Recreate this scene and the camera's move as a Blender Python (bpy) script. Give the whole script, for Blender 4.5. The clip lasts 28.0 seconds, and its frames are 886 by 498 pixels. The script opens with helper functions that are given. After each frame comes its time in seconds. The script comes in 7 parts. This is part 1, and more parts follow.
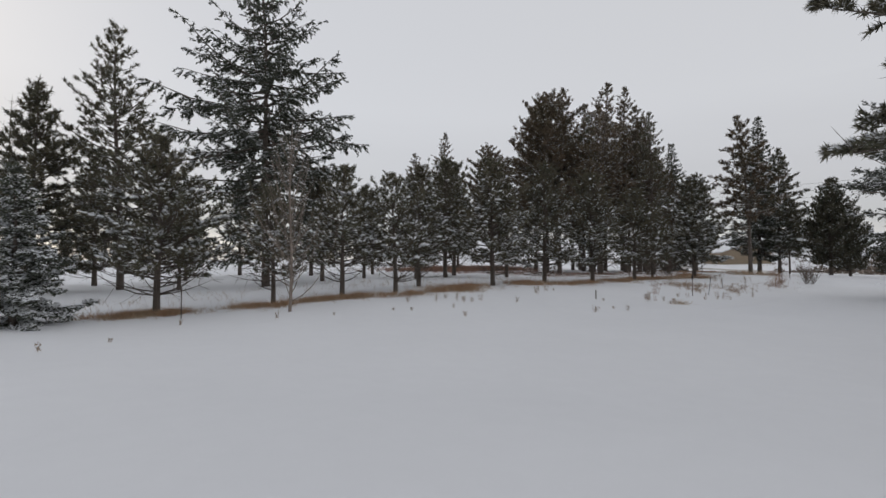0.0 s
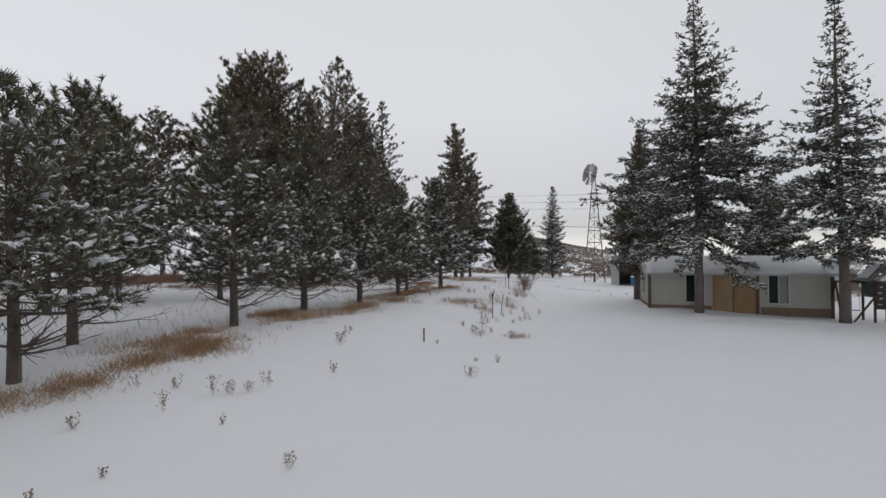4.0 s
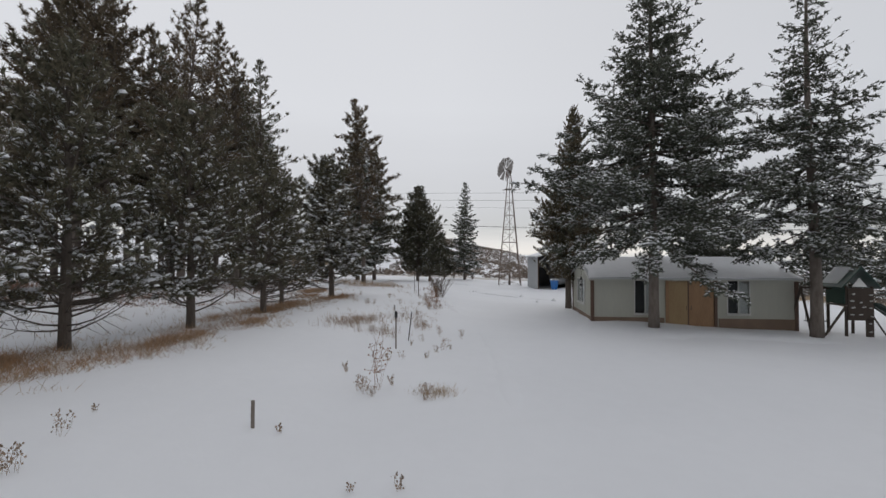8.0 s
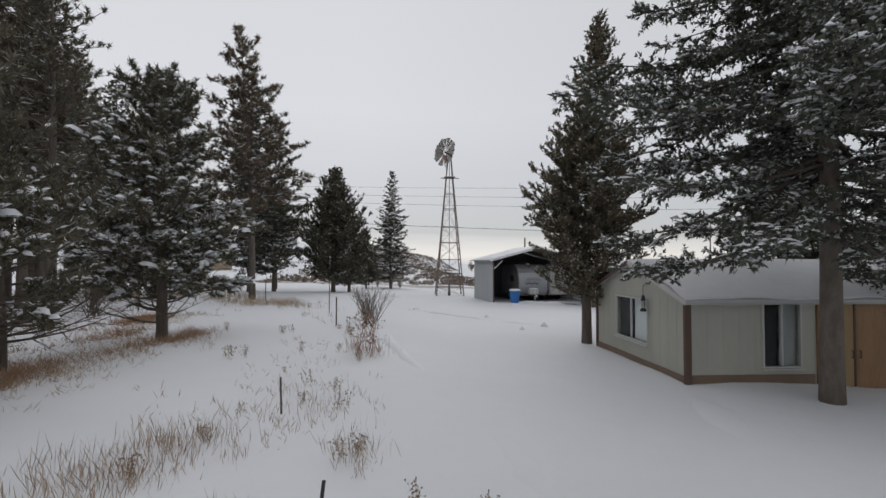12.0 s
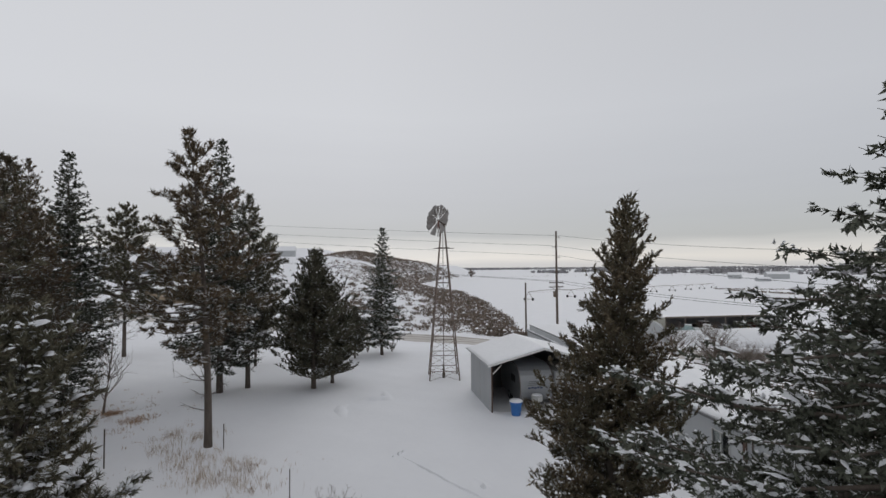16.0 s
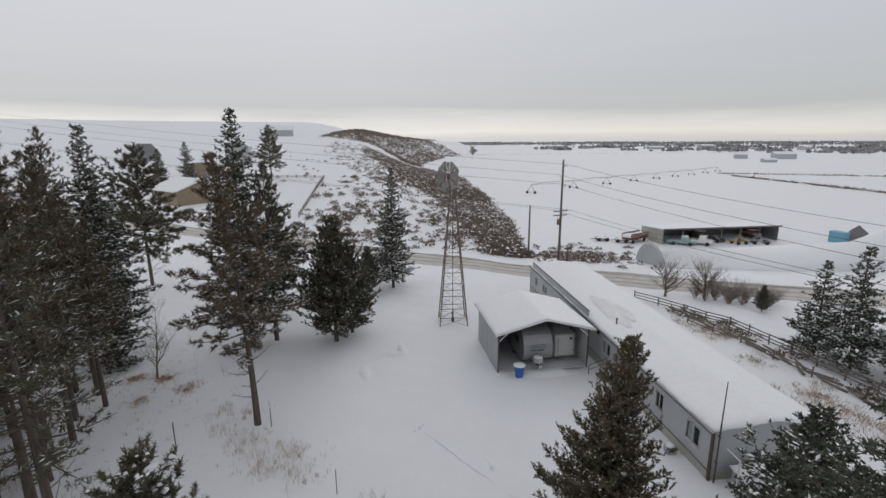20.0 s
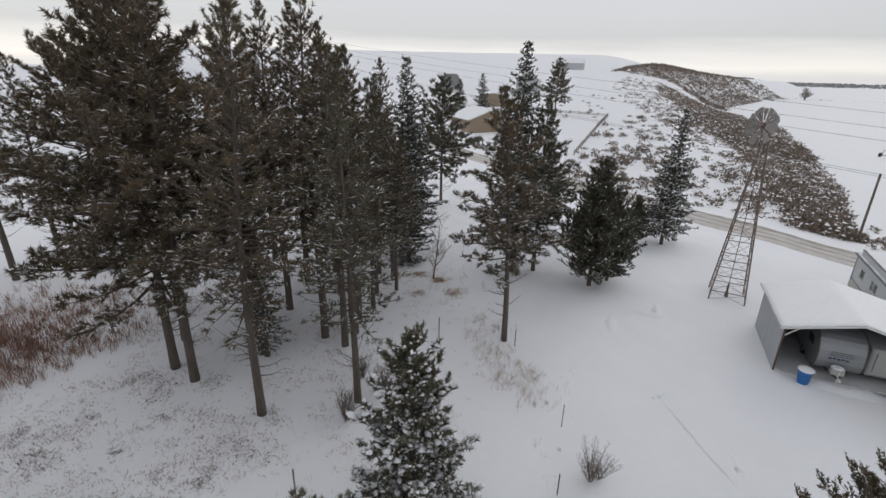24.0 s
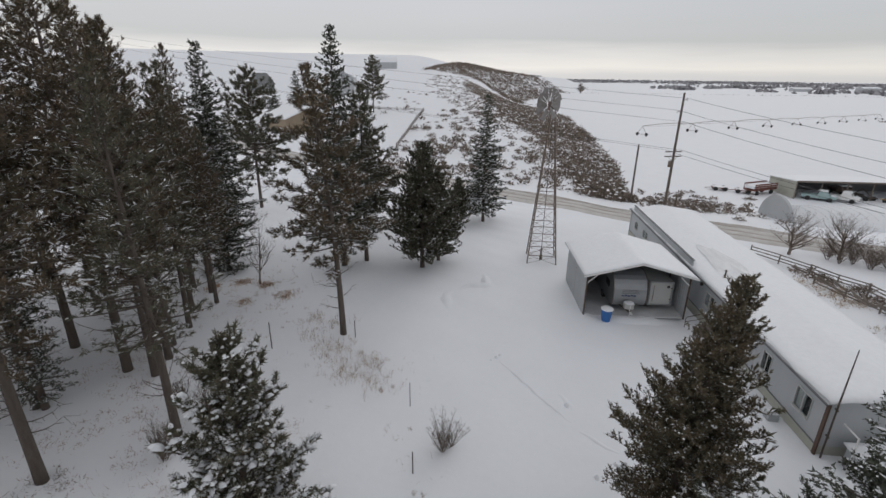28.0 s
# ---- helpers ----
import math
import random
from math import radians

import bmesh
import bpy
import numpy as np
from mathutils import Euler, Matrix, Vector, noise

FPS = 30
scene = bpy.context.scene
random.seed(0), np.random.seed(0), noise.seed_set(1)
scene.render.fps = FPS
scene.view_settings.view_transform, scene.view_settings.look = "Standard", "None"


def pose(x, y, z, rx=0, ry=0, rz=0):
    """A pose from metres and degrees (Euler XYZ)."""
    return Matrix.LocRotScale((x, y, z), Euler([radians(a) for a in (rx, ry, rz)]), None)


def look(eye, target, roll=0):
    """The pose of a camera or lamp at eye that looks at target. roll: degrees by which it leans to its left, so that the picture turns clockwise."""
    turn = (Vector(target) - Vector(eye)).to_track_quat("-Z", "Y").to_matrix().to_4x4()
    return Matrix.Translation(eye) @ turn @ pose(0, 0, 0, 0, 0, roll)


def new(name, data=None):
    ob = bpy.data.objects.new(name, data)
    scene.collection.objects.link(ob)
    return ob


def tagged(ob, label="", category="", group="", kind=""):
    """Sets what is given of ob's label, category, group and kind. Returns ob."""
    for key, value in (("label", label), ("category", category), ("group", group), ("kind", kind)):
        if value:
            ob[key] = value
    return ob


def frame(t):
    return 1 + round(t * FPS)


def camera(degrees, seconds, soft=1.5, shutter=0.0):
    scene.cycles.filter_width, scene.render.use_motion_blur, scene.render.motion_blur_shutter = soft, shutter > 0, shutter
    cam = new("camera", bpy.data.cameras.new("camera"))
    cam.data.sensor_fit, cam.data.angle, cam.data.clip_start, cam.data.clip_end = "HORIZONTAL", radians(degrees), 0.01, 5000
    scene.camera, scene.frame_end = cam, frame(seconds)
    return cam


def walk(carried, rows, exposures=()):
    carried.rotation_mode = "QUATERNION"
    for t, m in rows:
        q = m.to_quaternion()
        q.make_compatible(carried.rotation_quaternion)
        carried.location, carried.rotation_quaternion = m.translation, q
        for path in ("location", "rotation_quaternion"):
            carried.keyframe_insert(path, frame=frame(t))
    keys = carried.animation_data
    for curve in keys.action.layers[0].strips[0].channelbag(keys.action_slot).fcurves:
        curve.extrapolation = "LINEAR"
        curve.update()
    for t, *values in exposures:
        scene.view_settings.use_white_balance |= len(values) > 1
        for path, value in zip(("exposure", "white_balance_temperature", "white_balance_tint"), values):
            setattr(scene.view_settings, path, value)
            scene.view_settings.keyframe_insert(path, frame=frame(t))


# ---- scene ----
cam = camera(86.0, 28.0)
PATH = [
    (0, (-0.909, -2.182, 2.163), (0.202, -0.52, 2.207), 0.0),
    (0.5, (-0.284, -1.02, 2.423), (0.833, 0.638, 2.469), 0.1),
    (1, (0.547, 0.512, 2.605), (1.772, 2.092, 2.649), 0.2),
    (1.5, (1.611, 2.467, 2.755), (2.864, 4.025, 2.796), 0.3),
    (2, (2.673, 4.553, 2.866), (3.949, 6.092, 2.911), 0.3),
    (2.5, (3.44, 6.184, 2.878), (5.113, 7.278, 2.921), 0.1),
    (3, (3.661, 7.13, 2.809), (5.373, 8.161, 2.854), 0.1),
    (3.5, (3.725, 7.528, 2.838), (5.544, 8.358, 2.88), 0.0),
    (4, (3.771, 7.731, 2.895), (5.68, 8.329, 2.934), -0.0),
    (4.5, (3.745, 7.735, 2.965), (5.721, 8.042, 3.004), -0.1),
    (6.5, (6.378, 8.041, 3.165), (8.365, 8.272, 3.2), 0.1),
    (7, (7.799, 8.31, 3.146), (9.785, 8.538, 3.185), 0.1),
    (7.5, (9.31, 8.669, 3.037), (11.297, 8.893, 3.079), 0.1),
    (8, (10.855, 9.007, 2.916), (12.842, 9.231, 2.958), 0.1),
    (8.5, (12.353, 9.351, 2.747), (14.342, 9.552, 2.791), 0.2),
    (9, (13.778, 9.748, 2.667), (15.776, 9.671, 2.716), 0.2),
    (9.5, (15.155, 10.267, 2.62), (17.152, 10.172, 2.671), 0.2),
    (10, (16.665, 10.789, 2.603), (18.662, 10.682, 2.655), 0.2),
    (10.5, (18.314, 11.084, 2.636), (20.31, 10.97, 2.691), 0.1),
    (11, (19.994, 11.164, 2.687), (21.989, 11.043, 2.746), 0.0),
    (11.5, (21.51, 11.131, 2.824), (23.505, 11.003, 2.884), 0.1),
    (13.5, (25.425, 11.297, 3.232), (27.419, 11.165, 3.296), 0.1),
    (14, (25.805, 11.217, 3.873), (27.8, 11.087, 3.938), -0.1),
    (14.5, (26.14, 11.069, 5.176), (28.135, 10.939, 5.241), -0.2),
    (15, (26.399, 10.741, 6.526), (28.393, 10.612, 6.597), -0.4),
    (15.5, (26.636, 10.482, 8.169), (28.631, 10.352, 8.241), -0.2),
    (16, (26.809, 10.271, 9.963), (28.803, 10.141, 10.035), -0.4),
    (16.5, (26.807, 10.104, 11.811), (28.802, 9.975, 11.881), -0.6),
    (17, (26.69, 10.008, 13.446), (28.685, 9.886, 13.52), -0.6),
    (17.5, (26.487, 10.002, 15.115), (28.481, 9.879, 15.191), -0.9),
    (18, (26.241, 10.209, 16.223), (28.235, 10.081, 16.296), -0.8),
    (18.5, (25.997, 10.444, 16.759), (27.991, 10.311, 16.834), -1.0),
    (19, (25.893, 10.785, 17.175), (27.883, 10.656, 17.035), -0.7),
    (19.5, (25.957, 11.079, 17.492), (27.906, 10.956, 17.059), -0.4),
    (20, (25.997, 11.148, 17.602), (27.941, 11.027, 17.152), -0.3),
    (20.5, (25.972, 11.107, 17.742), (27.893, 10.991, 17.196), -0.1),
    (21, (25.946, 11.042, 17.851), (27.818, 10.926, 17.157), 0.1),
    (21.5, (25.884, 10.946, 18.033), (27.755, 10.831, 17.336), 0.2),
    (22, (25.931, 11.055, 18.233), (27.793, 11.284, 17.539), 0.6),
    (22.5, (25.91, 11.051, 18.344), (27.65, 11.754, 17.652), 1.0),
    (24.5, (25.998, 11.348, 17.403), (27.641, 12.249, 16.702), 1.3),
    (25, (26.07, 11.265, 17.202), (27.708, 12.176, 16.504), 1.4),
    (25.5, (26.171, 11.187, 17.053), (27.808, 12.099, 16.354), 1.5),
    (26, (26.4, 11.132, 16.996), (28.038, 12.044, 16.299), 1.6),
    (26.5, (26.626, 11.134, 16.954), (28.264, 12.047, 16.257), 1.6),
    (27, (26.679, 11.094, 16.899), (28.319, 12.003, 16.201), 1.6),
    (27.5, (26.641, 11.007, 16.868), (28.365, 11.745, 16.174), 1.4),
    (28, (26.763, 10.811, 16.542), (28.621, 11.073, 15.852), 0.7),
]
EXPOSURES = ((0.0, -0.12), (2.0, 0.06), (9.0, 0.06), (15.0, 0.0), (16.0, -0.08), (17.0, -0.26), (18.5, -0.26), (19.5, -0.06), (20.0, 0.0), (21.0, -0.02), (22.5, 0.10), (24.5, 0.19), (26.2, 0.19), (28.0, 0.04))
walk(cam, [(t, look(eye, target, roll)) for t, eye, target, roll in PATH], EXPOSURES)

# ---- sky and sun ----
SUN_ELEV, SUN_AZ = radians(24), radians(-20)
world = bpy.data.worlds.new("overcast_sky")
scene.world = world
world.use_nodes = True
wn, wl = world.node_tree.nodes, world.node_tree.links
wn.clear()


def wnode(kind, **kw):
    n = wn.new(kind)
    for k, v in kw.items():
        n.inputs[k].default_value = v
    return n


w_out = wn.new("ShaderNodeOutputWorld")
w_add = wn.new("ShaderNodeAddShader")
w_sky = wn.new("ShaderNodeTexSky")
w_sky.sky_type, w_sky.sun_disc = "NISHITA", False
w_sky.sun_elevation, w_sky.sun_rotation = SUN_ELEV, SUN_AZ
w_bg1 = wnode("ShaderNodeBackground", Strength=0.012)
wl.new(w_sky.outputs["Color"], w_bg1.inputs["Color"])
w_tc = wn.new("ShaderNodeTexCoord")
w_sep = wn.new("ShaderNodeSeparateXYZ")
wl.new(w_tc.outputs["Generated"], w_sep.inputs[0])
w_map = wn.new("ShaderNodeMapping")
w_map.inputs["Scale"].default_value = (1.3, 1.3, 16.0)
wl.new(w_tc.outputs["Generated"], w_map.inputs["Vector"])
w_noise = wnode("ShaderNodeTexNoise", Scale=1.6, Detail=5.0, Roughness=0.55)
wl.new(w_map.outputs[0], w_noise.inputs["Vector"])
w_off = wn.new("ShaderNodeMath")
w_off.operation = "MULTIPLY_ADD"
w_off.inputs[1].default_value = 0.05
wl.new(w_noise.outputs["Fac"], w_off.inputs[0])
wl.new(w_sep.outputs["Z"], w_off.inputs[2])
w_ramp = wn.new("ShaderNodeValToRGB")
wl.new(w_off.outputs[0], w_ramp.inputs[0])
cr = w_ramp.color_ramp
CLOUD = ((0.0, (0.56, 0.55, 0.56)), (0.028, (0.60, 0.59, 0.59)), (0.042, (0.74, 0.71, 0.68)), (0.062, (0.64, 0.625, 0.62)),
         (0.085, (0.465, 0.465, 0.475)), (0.16, (0.507, 0.505, 0.523)), (0.32, (0.582, 0.585, 0.604)), (0.6, (0.567, 0.570, 0.589)), (1.0, (0.474, 0.48, 0.489)))
cr.elements[0].position, cr.elements[0].color = CLOUD[0][0], (*CLOUD[0][1], 1)
cr.elements[1].position, cr.elements[1].color = CLOUD[-1][0], (*CLOUD[-1][1], 1)
for p, c in CLOUD[1:-1]:
    e = cr.elements.new(p)
    e.color = (*c, 1)
w_bg2 = wnode("ShaderNodeBackground", Strength=1.12)
wl.new(w_ramp.outputs["Color"], w_bg2.inputs["Color"])
w_south = wn.new("ShaderNodeMapRange")
w_south.inputs["From Min"].default_value, w_south.inputs["From Max"].default_value = -0.8, 0.1
w_south.inputs["To Min"].default_value, w_south.inputs["To Max"].default_value = 0.92, 1.13
wl.new(w_sep.outputs["Y"], w_south.inputs["Value"])
wl.new(w_south.outputs[0], w_bg2.inputs["Strength"])
wl.new(w_bg1.outputs[0], w_add.inputs[0])
wl.new(w_bg2.outputs[0], w_add.inputs[1])
wl.new(w_add.outputs[0], w_out.inputs["Surface"])

sun = new("sun", bpy.data.lights.new("sun", "SUN"))
sun.data.energy, sun.data.angle, sun.data.color = 0.5, radians(40), (1.0, 0.97, 0.93)
sun.matrix_world = look((40, 10, 60), (40 - 30 * math.cos(SUN_ELEV), 10 + 12, 60 - 30 * math.sin(SUN_ELEV)))


# ---- materials ----
def material(name, base, rough=0.8, metal=0.0, second=None, scale=4.0, amount=0.5, bump=0.0, bump_scale=30.0, stretch=None, island=0.0, dust=None, spec=None):
    """A procedural surface: two tones mixed by noise at two scales, fine relief, change from piece to piece, and snow or dirt flecks."""
    m = bpy.data.materials.new(name)
    m.use_nodes = True
    n, l = m.node_tree.nodes, m.node_tree.links
    b = n["Principled BSDF"]
    b.inputs["Roughness"].default_value, b.inputs["Metallic"].default_value = rough, metal
    if spec is not None:
        b.inputs["Specular IOR Level"].default_value = spec
    tc = n.new("ShaderNodeTexCoord")
    mp = n.new("ShaderNodeMapping")
    l.new(tc.outputs["Object"], mp.inputs["Vector"])
    if stretch:
        mp.inputs["Scale"].default_value = stretch
    coarse, fine = n.new("ShaderNodeTexNoise"), n.new("ShaderNodeTexNoise")
    coarse.inputs["Scale"].default_value, coarse.inputs["Detail"].default_value = scale, 4
    fine.inputs["Scale"].default_value, fine.inputs["Detail"].default_value = scale * 9, 3
    for t in (coarse, fine):
        l.new(mp.outputs[0], t.inputs["Vector"])
    both = n.new("ShaderNodeMath")
    both.operation = "MULTIPLY_ADD"
    both.inputs[1].default_value = 0.45
    l.new(fine.outputs["Fac"], both.inputs[0])
    l.new(coarse.outputs["Fac"], both.inputs[2])
    rng = n.new("ShaderNodeMapRange")
    rng.inputs["From Min"].default_value, rng.inputs["From Max"].default_value = 0.45, 1.0
    rng.inputs["To Max"].default_value = amount
    l.new(both.outputs[0], rng.inputs["Value"])
    mix = n.new("ShaderNodeMix")
    mix.data_type = "RGBA"
    mix.inputs["A"].default_value = (*base, 1)
    mix.inputs["B"].default_value = (*(second or [v * 0.6 for v in base]), 1)
    l.new(rng.outputs[0], mix.inputs["Factor"])
    colour = mix.outputs["Result"]
    if island:
        geo = n.new("ShaderNodeNewGeometry")
        hsv = n.new("ShaderNodeHueSaturation")
        r2 = n.new("ShaderNodeMapRange")
        r2.inputs["To Min"].default_value, r2.inputs["To Max"].default_value = 1 - island, 1 + island
        l.new(geo.outputs["Random Per Island"], r2.inputs["Value"])
        l.new(r2.outputs[0], hsv.inputs["Value"])
        l.new(colour, hsv.inputs["Color"])
        colour = hsv.outputs["Color"]
    if dust:
        dn = n.new("ShaderNodeTexNoise")
        dn.inputs["Scale"].default_value, dn.inputs["Detail"].default_value = dust[1], 6
        l.new(mp.outputs[0], dn.inputs["Vector"])
        dr = n.new("ShaderNodeMapRange")
        dr.inputs["From Min"].default_value, dr.inputs["From Max"].default_value = dust[2], dust[2] + 0.08
        l.new(dn.outputs["Fac"], dr.inputs["Value"])
        dm = n.new("ShaderNodeMix")
        dm.data_type = "RGBA"
        dm.inputs["B"].default_value = (*dust[0], 1)
        l.new(dr.outputs[0], dm.inputs["Factor"])
        l.new(colour, dm.inputs["A"])
        colour = dm.outputs["Result"]
    l.new(colour, b.inputs["Base Color"])
    if bump:
        bn = n.new("ShaderNodeTexNoise")
        bn.inputs["Scale"].default_value, bn.inputs["Detail"].default_value = bump_scale, 5
        l.new(mp.outputs[0], bn.inputs["Vector"])
        bp = n.new("ShaderNodeBump")
        bp.inputs["Strength"].default_value, bp.inputs["Distance"].default_value = bump, 0.03
        l.new(bn.outputs["Fac"], bp.inputs["Height"])
        l.new(bp.outputs[0], b.inputs["Normal"])
    return m


SNOW = (0.80, 0.81, 0.84)
M_GROUND = material("ground_snow", SNOW, 0.75, second=(0.75, 0.76, 0.79), scale=0.25, amount=0.7, bump=0.35, bump_scale=2.2, spec=0.2)
M_SNOW = material("snow", (0.83, 0.84, 0.86), 0.7, second=(0.74, 0.75, 0.78), scale=3, amount=0.6, bump=0.4, bump_scale=9, spec=0.2)
M_TREESNOW = material("branch_snow", (0.80, 0.81, 0.84), 0.8, second=(0.62, 0.64, 0.66), scale=6, amount=0.6, island=0.12, spec=0.1)
M_ICE = material("scoured_grey_ice", (0.50, 0.51, 0.53), 0.5, second=(0.70, 0.71, 0.73), scale=1.6, amount=1.0, bump=0.3, bump_scale=7, stretch=(0.4, 1.6, 1))
M_ROAD = material("slushy_road", (0.58, 0.56, 0.545), 0.85, second=(0.38, 0.35, 0.32), scale=0.7, amount=0.8, bump=0.4, bump_scale=5)
M_TRACK = material("muddy_track", (0.25, 0.215, 0.185), 0.9, second=(0.50, 0.48, 0.46), scale=0.6, amount=0.9, bump=0.4, bump_scale=6)
M_PINE = material("pine_needles", (0.118, 0.122, 0.086), 0.65, second=(0.152, 0.122, 0.082), scale=0.9, amount=0.8, island=0.45, spec=0.25)
M_PINEBROWN = material("browned_pine_needles", (0.124, 0.110, 0.074), 0.7, second=(0.172, 0.122, 0.084), scale=0.35, amount=1.0, island=0.45, spec=0.2)
M_SPRUCE = material("spruce_needles", (0.084, 0.094, 0.070), 0.65, second=(0.105, 0.110, 0.086), scale=0.9, amount=0.8, island=0.4, spec=0.25)
M_CEDAR = material("juniper_scales", (0.126, 0.124, 0.086), 0.75, second=(0.182, 0.134, 0.090), scale=1.2, amount=0.9, island=0.45, spec=0.2)
M_DARKCEDAR = material("dark_juniper_scales", (0.088, 0.094, 0.068), 0.75, second=(0.118, 0.100, 0.072), scale=1.0, amount=0.9, island=0.45, spec=0.2)
M_BARK = material("bark", (0.085, 0.068, 0.057), 0.95, second=(0.165, 0.138, 0.118), scale=5, amount=0.8, bump=1.0, bump_scale=22, stretch=(1, 1, 0.25))
M_SPRUCEBARK = material("spruce_bark", (0.105, 0.083, 0.068), 0.95, second=(0.20, 0.175, 0.155), scale=7, amount=0.9, bump=1.0, bump_scale=16, stretch=(1, 1, 0.4))
M_TWIG = material("bare_twigs", (0.145, 0.112, 0.090), 0.95, second=(0.20, 0.165, 0.14), scale=3, amount=0.6, island=0.3)
M_SAPLING = material("sapling_bark", (0.235, 0.195, 0.165), 0.9, second=(0.17, 0.135, 0.112), scale=6, amount=0.7, bump=0.2, bump_scale=40, island=0.15)
M_GRASS = material("dry_grass", (0.34, 0.195, 0.108), 0.9, second=(0.43, 0.30, 0.19), scale=1.5, amount=0.9, island=0.35)
M_STRAW = material("pale_straw", (0.44, 0.35, 0.25), 0.95, second=(0.34, 0.24, 0.16), scale=1.0, amount=0.8, island=0.3)
M_WEED = material("dry_weeds", (0.32, 0.225, 0.155), 0.95, second=(0.40, 0.31, 0.23), scale=3, amount=0.8, island=0.35)
M_REDGRASS = material("red_brown_grass", (0.31, 0.185, 0.135), 0.95, second=(0.24, 0.145, 0.105), scale=0.7, amount=0.9, island=0.35)
M_REDWEED = material("reddish_weeds", (0.34, 0.19, 0.105), 0.95, second=(0.22, 0.115, 0.075), scale=3, amount=0.8, island=0.35)
M_SAGE = material("sagebrush", (0.150, 0.118, 0.094), 0.95, second=(0.255, 0.210, 0.175), scale=0.4, amount=0.9, island=0.4)
M_BRUSH = material("rusty_brush", (0.20, 0.155, 0.130), 0.95, second=(0.18, 0.14, 0.12), scale=0.4, amount=0.9, island=0.3)
M_SIDING = material("pale_green_siding", (0.42, 0.42, 0.365), 0.75, second=(0.35, 0.35, 0.305), scale=1.2, amount=0.7, bump=0.1, bump_scale=40, stretch=(1, 1, 0.2))
M_SKIRT = material("tan_skirting", (0.20, 0.140, 0.10), 0.85, second=(0.15, 0.105, 0.078), scale=2, amount=0.8, bump=0.3)
M_BROWN = material("dark_brown_trim", (0.085, 0.05, 0.036), 0.7, second=(0.13, 0.08, 0.055), scale=5, amount=0.6, stretch=(1, 1, 0.2))
M_DOOR = material("tan_plywood_door", (0.335, 0.21, 0.115), 0.8, second=(0.22, 0.125, 0.07), scale=1.9, amount=0.95, stretch=(1, 1, 0.3), bump=0.15, bump_scale=25)
M_DOOR2 = material("yellowed_plywood_door", (0.35, 0.255, 0.14), 0.8, second=(0.27, 0.18, 0.095), scale=1.4, amount=0.9, stretch=(1, 1, 0.3), bump=0.15, bump_scale=25)
M_FRAME = material("dull_white_window_frame", (0.56, 0.56, 0.545), 0.55, second=(0.46, 0.46, 0.44), scale=4, amount=0.6)
M_BLIND = material("white_blind", (0.72, 0.73, 0.73), 0.85, second=(0.62, 0.63, 0.63), scale=5, amount=0.5)
M_WHITE = material("white_frame", (0.74, 0.74, 0.73), 0.5, second=(0.62, 0.62, 0.60), scale=4, amount=0.5)
M_GREYWALL = material("grey_metal_siding", (0.45, 0.465, 0.475), 0.6, metal=0.1, second=(0.38, 0.395, 0.41), scale=0.8, amount=0.7, stretch=(1, 1, 0.2))
M_SLATE = material("slate_grey_sheet", (0.22, 0.235, 0.25), 0.7, metal=0.1, second=(0.28, 0.29, 0.30), scale=0.5, amount=0.7)
# dark grey for trim and covers; also paints the shade inside carport and barn
M_DARKWALL = material("dark_grey_and_inner_shade", (0.17, 0.175, 0.18), 0.8, second=(0.12, 0.12, 0.125), scale=1.5, amount=0.7)
M_GALV = material("weathered_galvanised_steel", (0.24, 0.21, 0.19), 0.55, metal=0.5, second=(0.16, 0.10, 0.07), scale=3, amount=0.9)
M_DARKSTEEL = material("dark_steel", (0.075, 0.068, 0.062), 0.6, metal=0.3, second=(0.12, 0.08, 0.055), scale=4, amount=0.8)
M_ALU = material("dull_aluminium", (0.35, 0.36, 0.37), 0.5, metal=0.5, second=(0.28, 0.29, 0.30), scale=2, amount=0.6)
M_CARGO = material("cream_cargo_panel", (0.50, 0.50, 0.48), 0.5, second=(0.42, 0.42, 0.40), scale=2, amount=0.6)
M_BLUE = material("blue_plastic", (0.022, 0.13, 0.40), 0.45, second=(0.03, 0.17, 0.45), scale=4, amount=0.7)
M_BLACK = material("black_rubber", (0.02, 0.02, 0.021), 0.75, second=(0.035, 0.035, 0.035), scale=6, amount=0.6)
M_WOODGREY = material("grey_weathered_wood", (0.15, 0.125, 0.105), 0.9, second=(0.24, 0.21, 0.185), scale=3, amount=0.8, bump=0.4, bump_scale=35, stretch=(0.3, 0.3, 1))
M_POLE = material("creosoted_pole", (0.10, 0.078, 0.062), 0.9, second=(0.16, 0.13, 0.11), scale=4, amount=0.8, stretch=(1, 1, 0.15), bump=0.3)
M_GREEN = material("dark_green_plastic", (0.018, 0.055, 0.042), 0.45, second=(0.025, 0.07, 0.055), scale=3, amount=0.6)
M_PLAYWOOD = material("dark_stained_wood", (0.045, 0.033, 0.026), 0.8, second=(0.075, 0.055, 0.042), scale=5, amount=0.7, stretch=(1, 1, 0.2))
M_SLIDE = material("blackish_green_plastic", (0.008, 0.022, 0.018), 0.5, second=(0.014, 0.032, 0.027), scale=3, amount=0.6)
M_TAN = material("tan_stucco", (0.30, 0.235, 0.165), 0.85, second=(0.24, 0.19, 0.135), scale=1, amount=0.7)
M_RED = material("rusty_red_paint", (0.17, 0.055, 0.04), 0.8, second=(0.12, 0.06, 0.045), scale=2, amount=0.8)
M_TEAL = material("pale_teal_paint", (0.26, 0.38, 0.38), 0.55, second=(0.35, 0.42, 0.42), scale=2, amount=0.7)
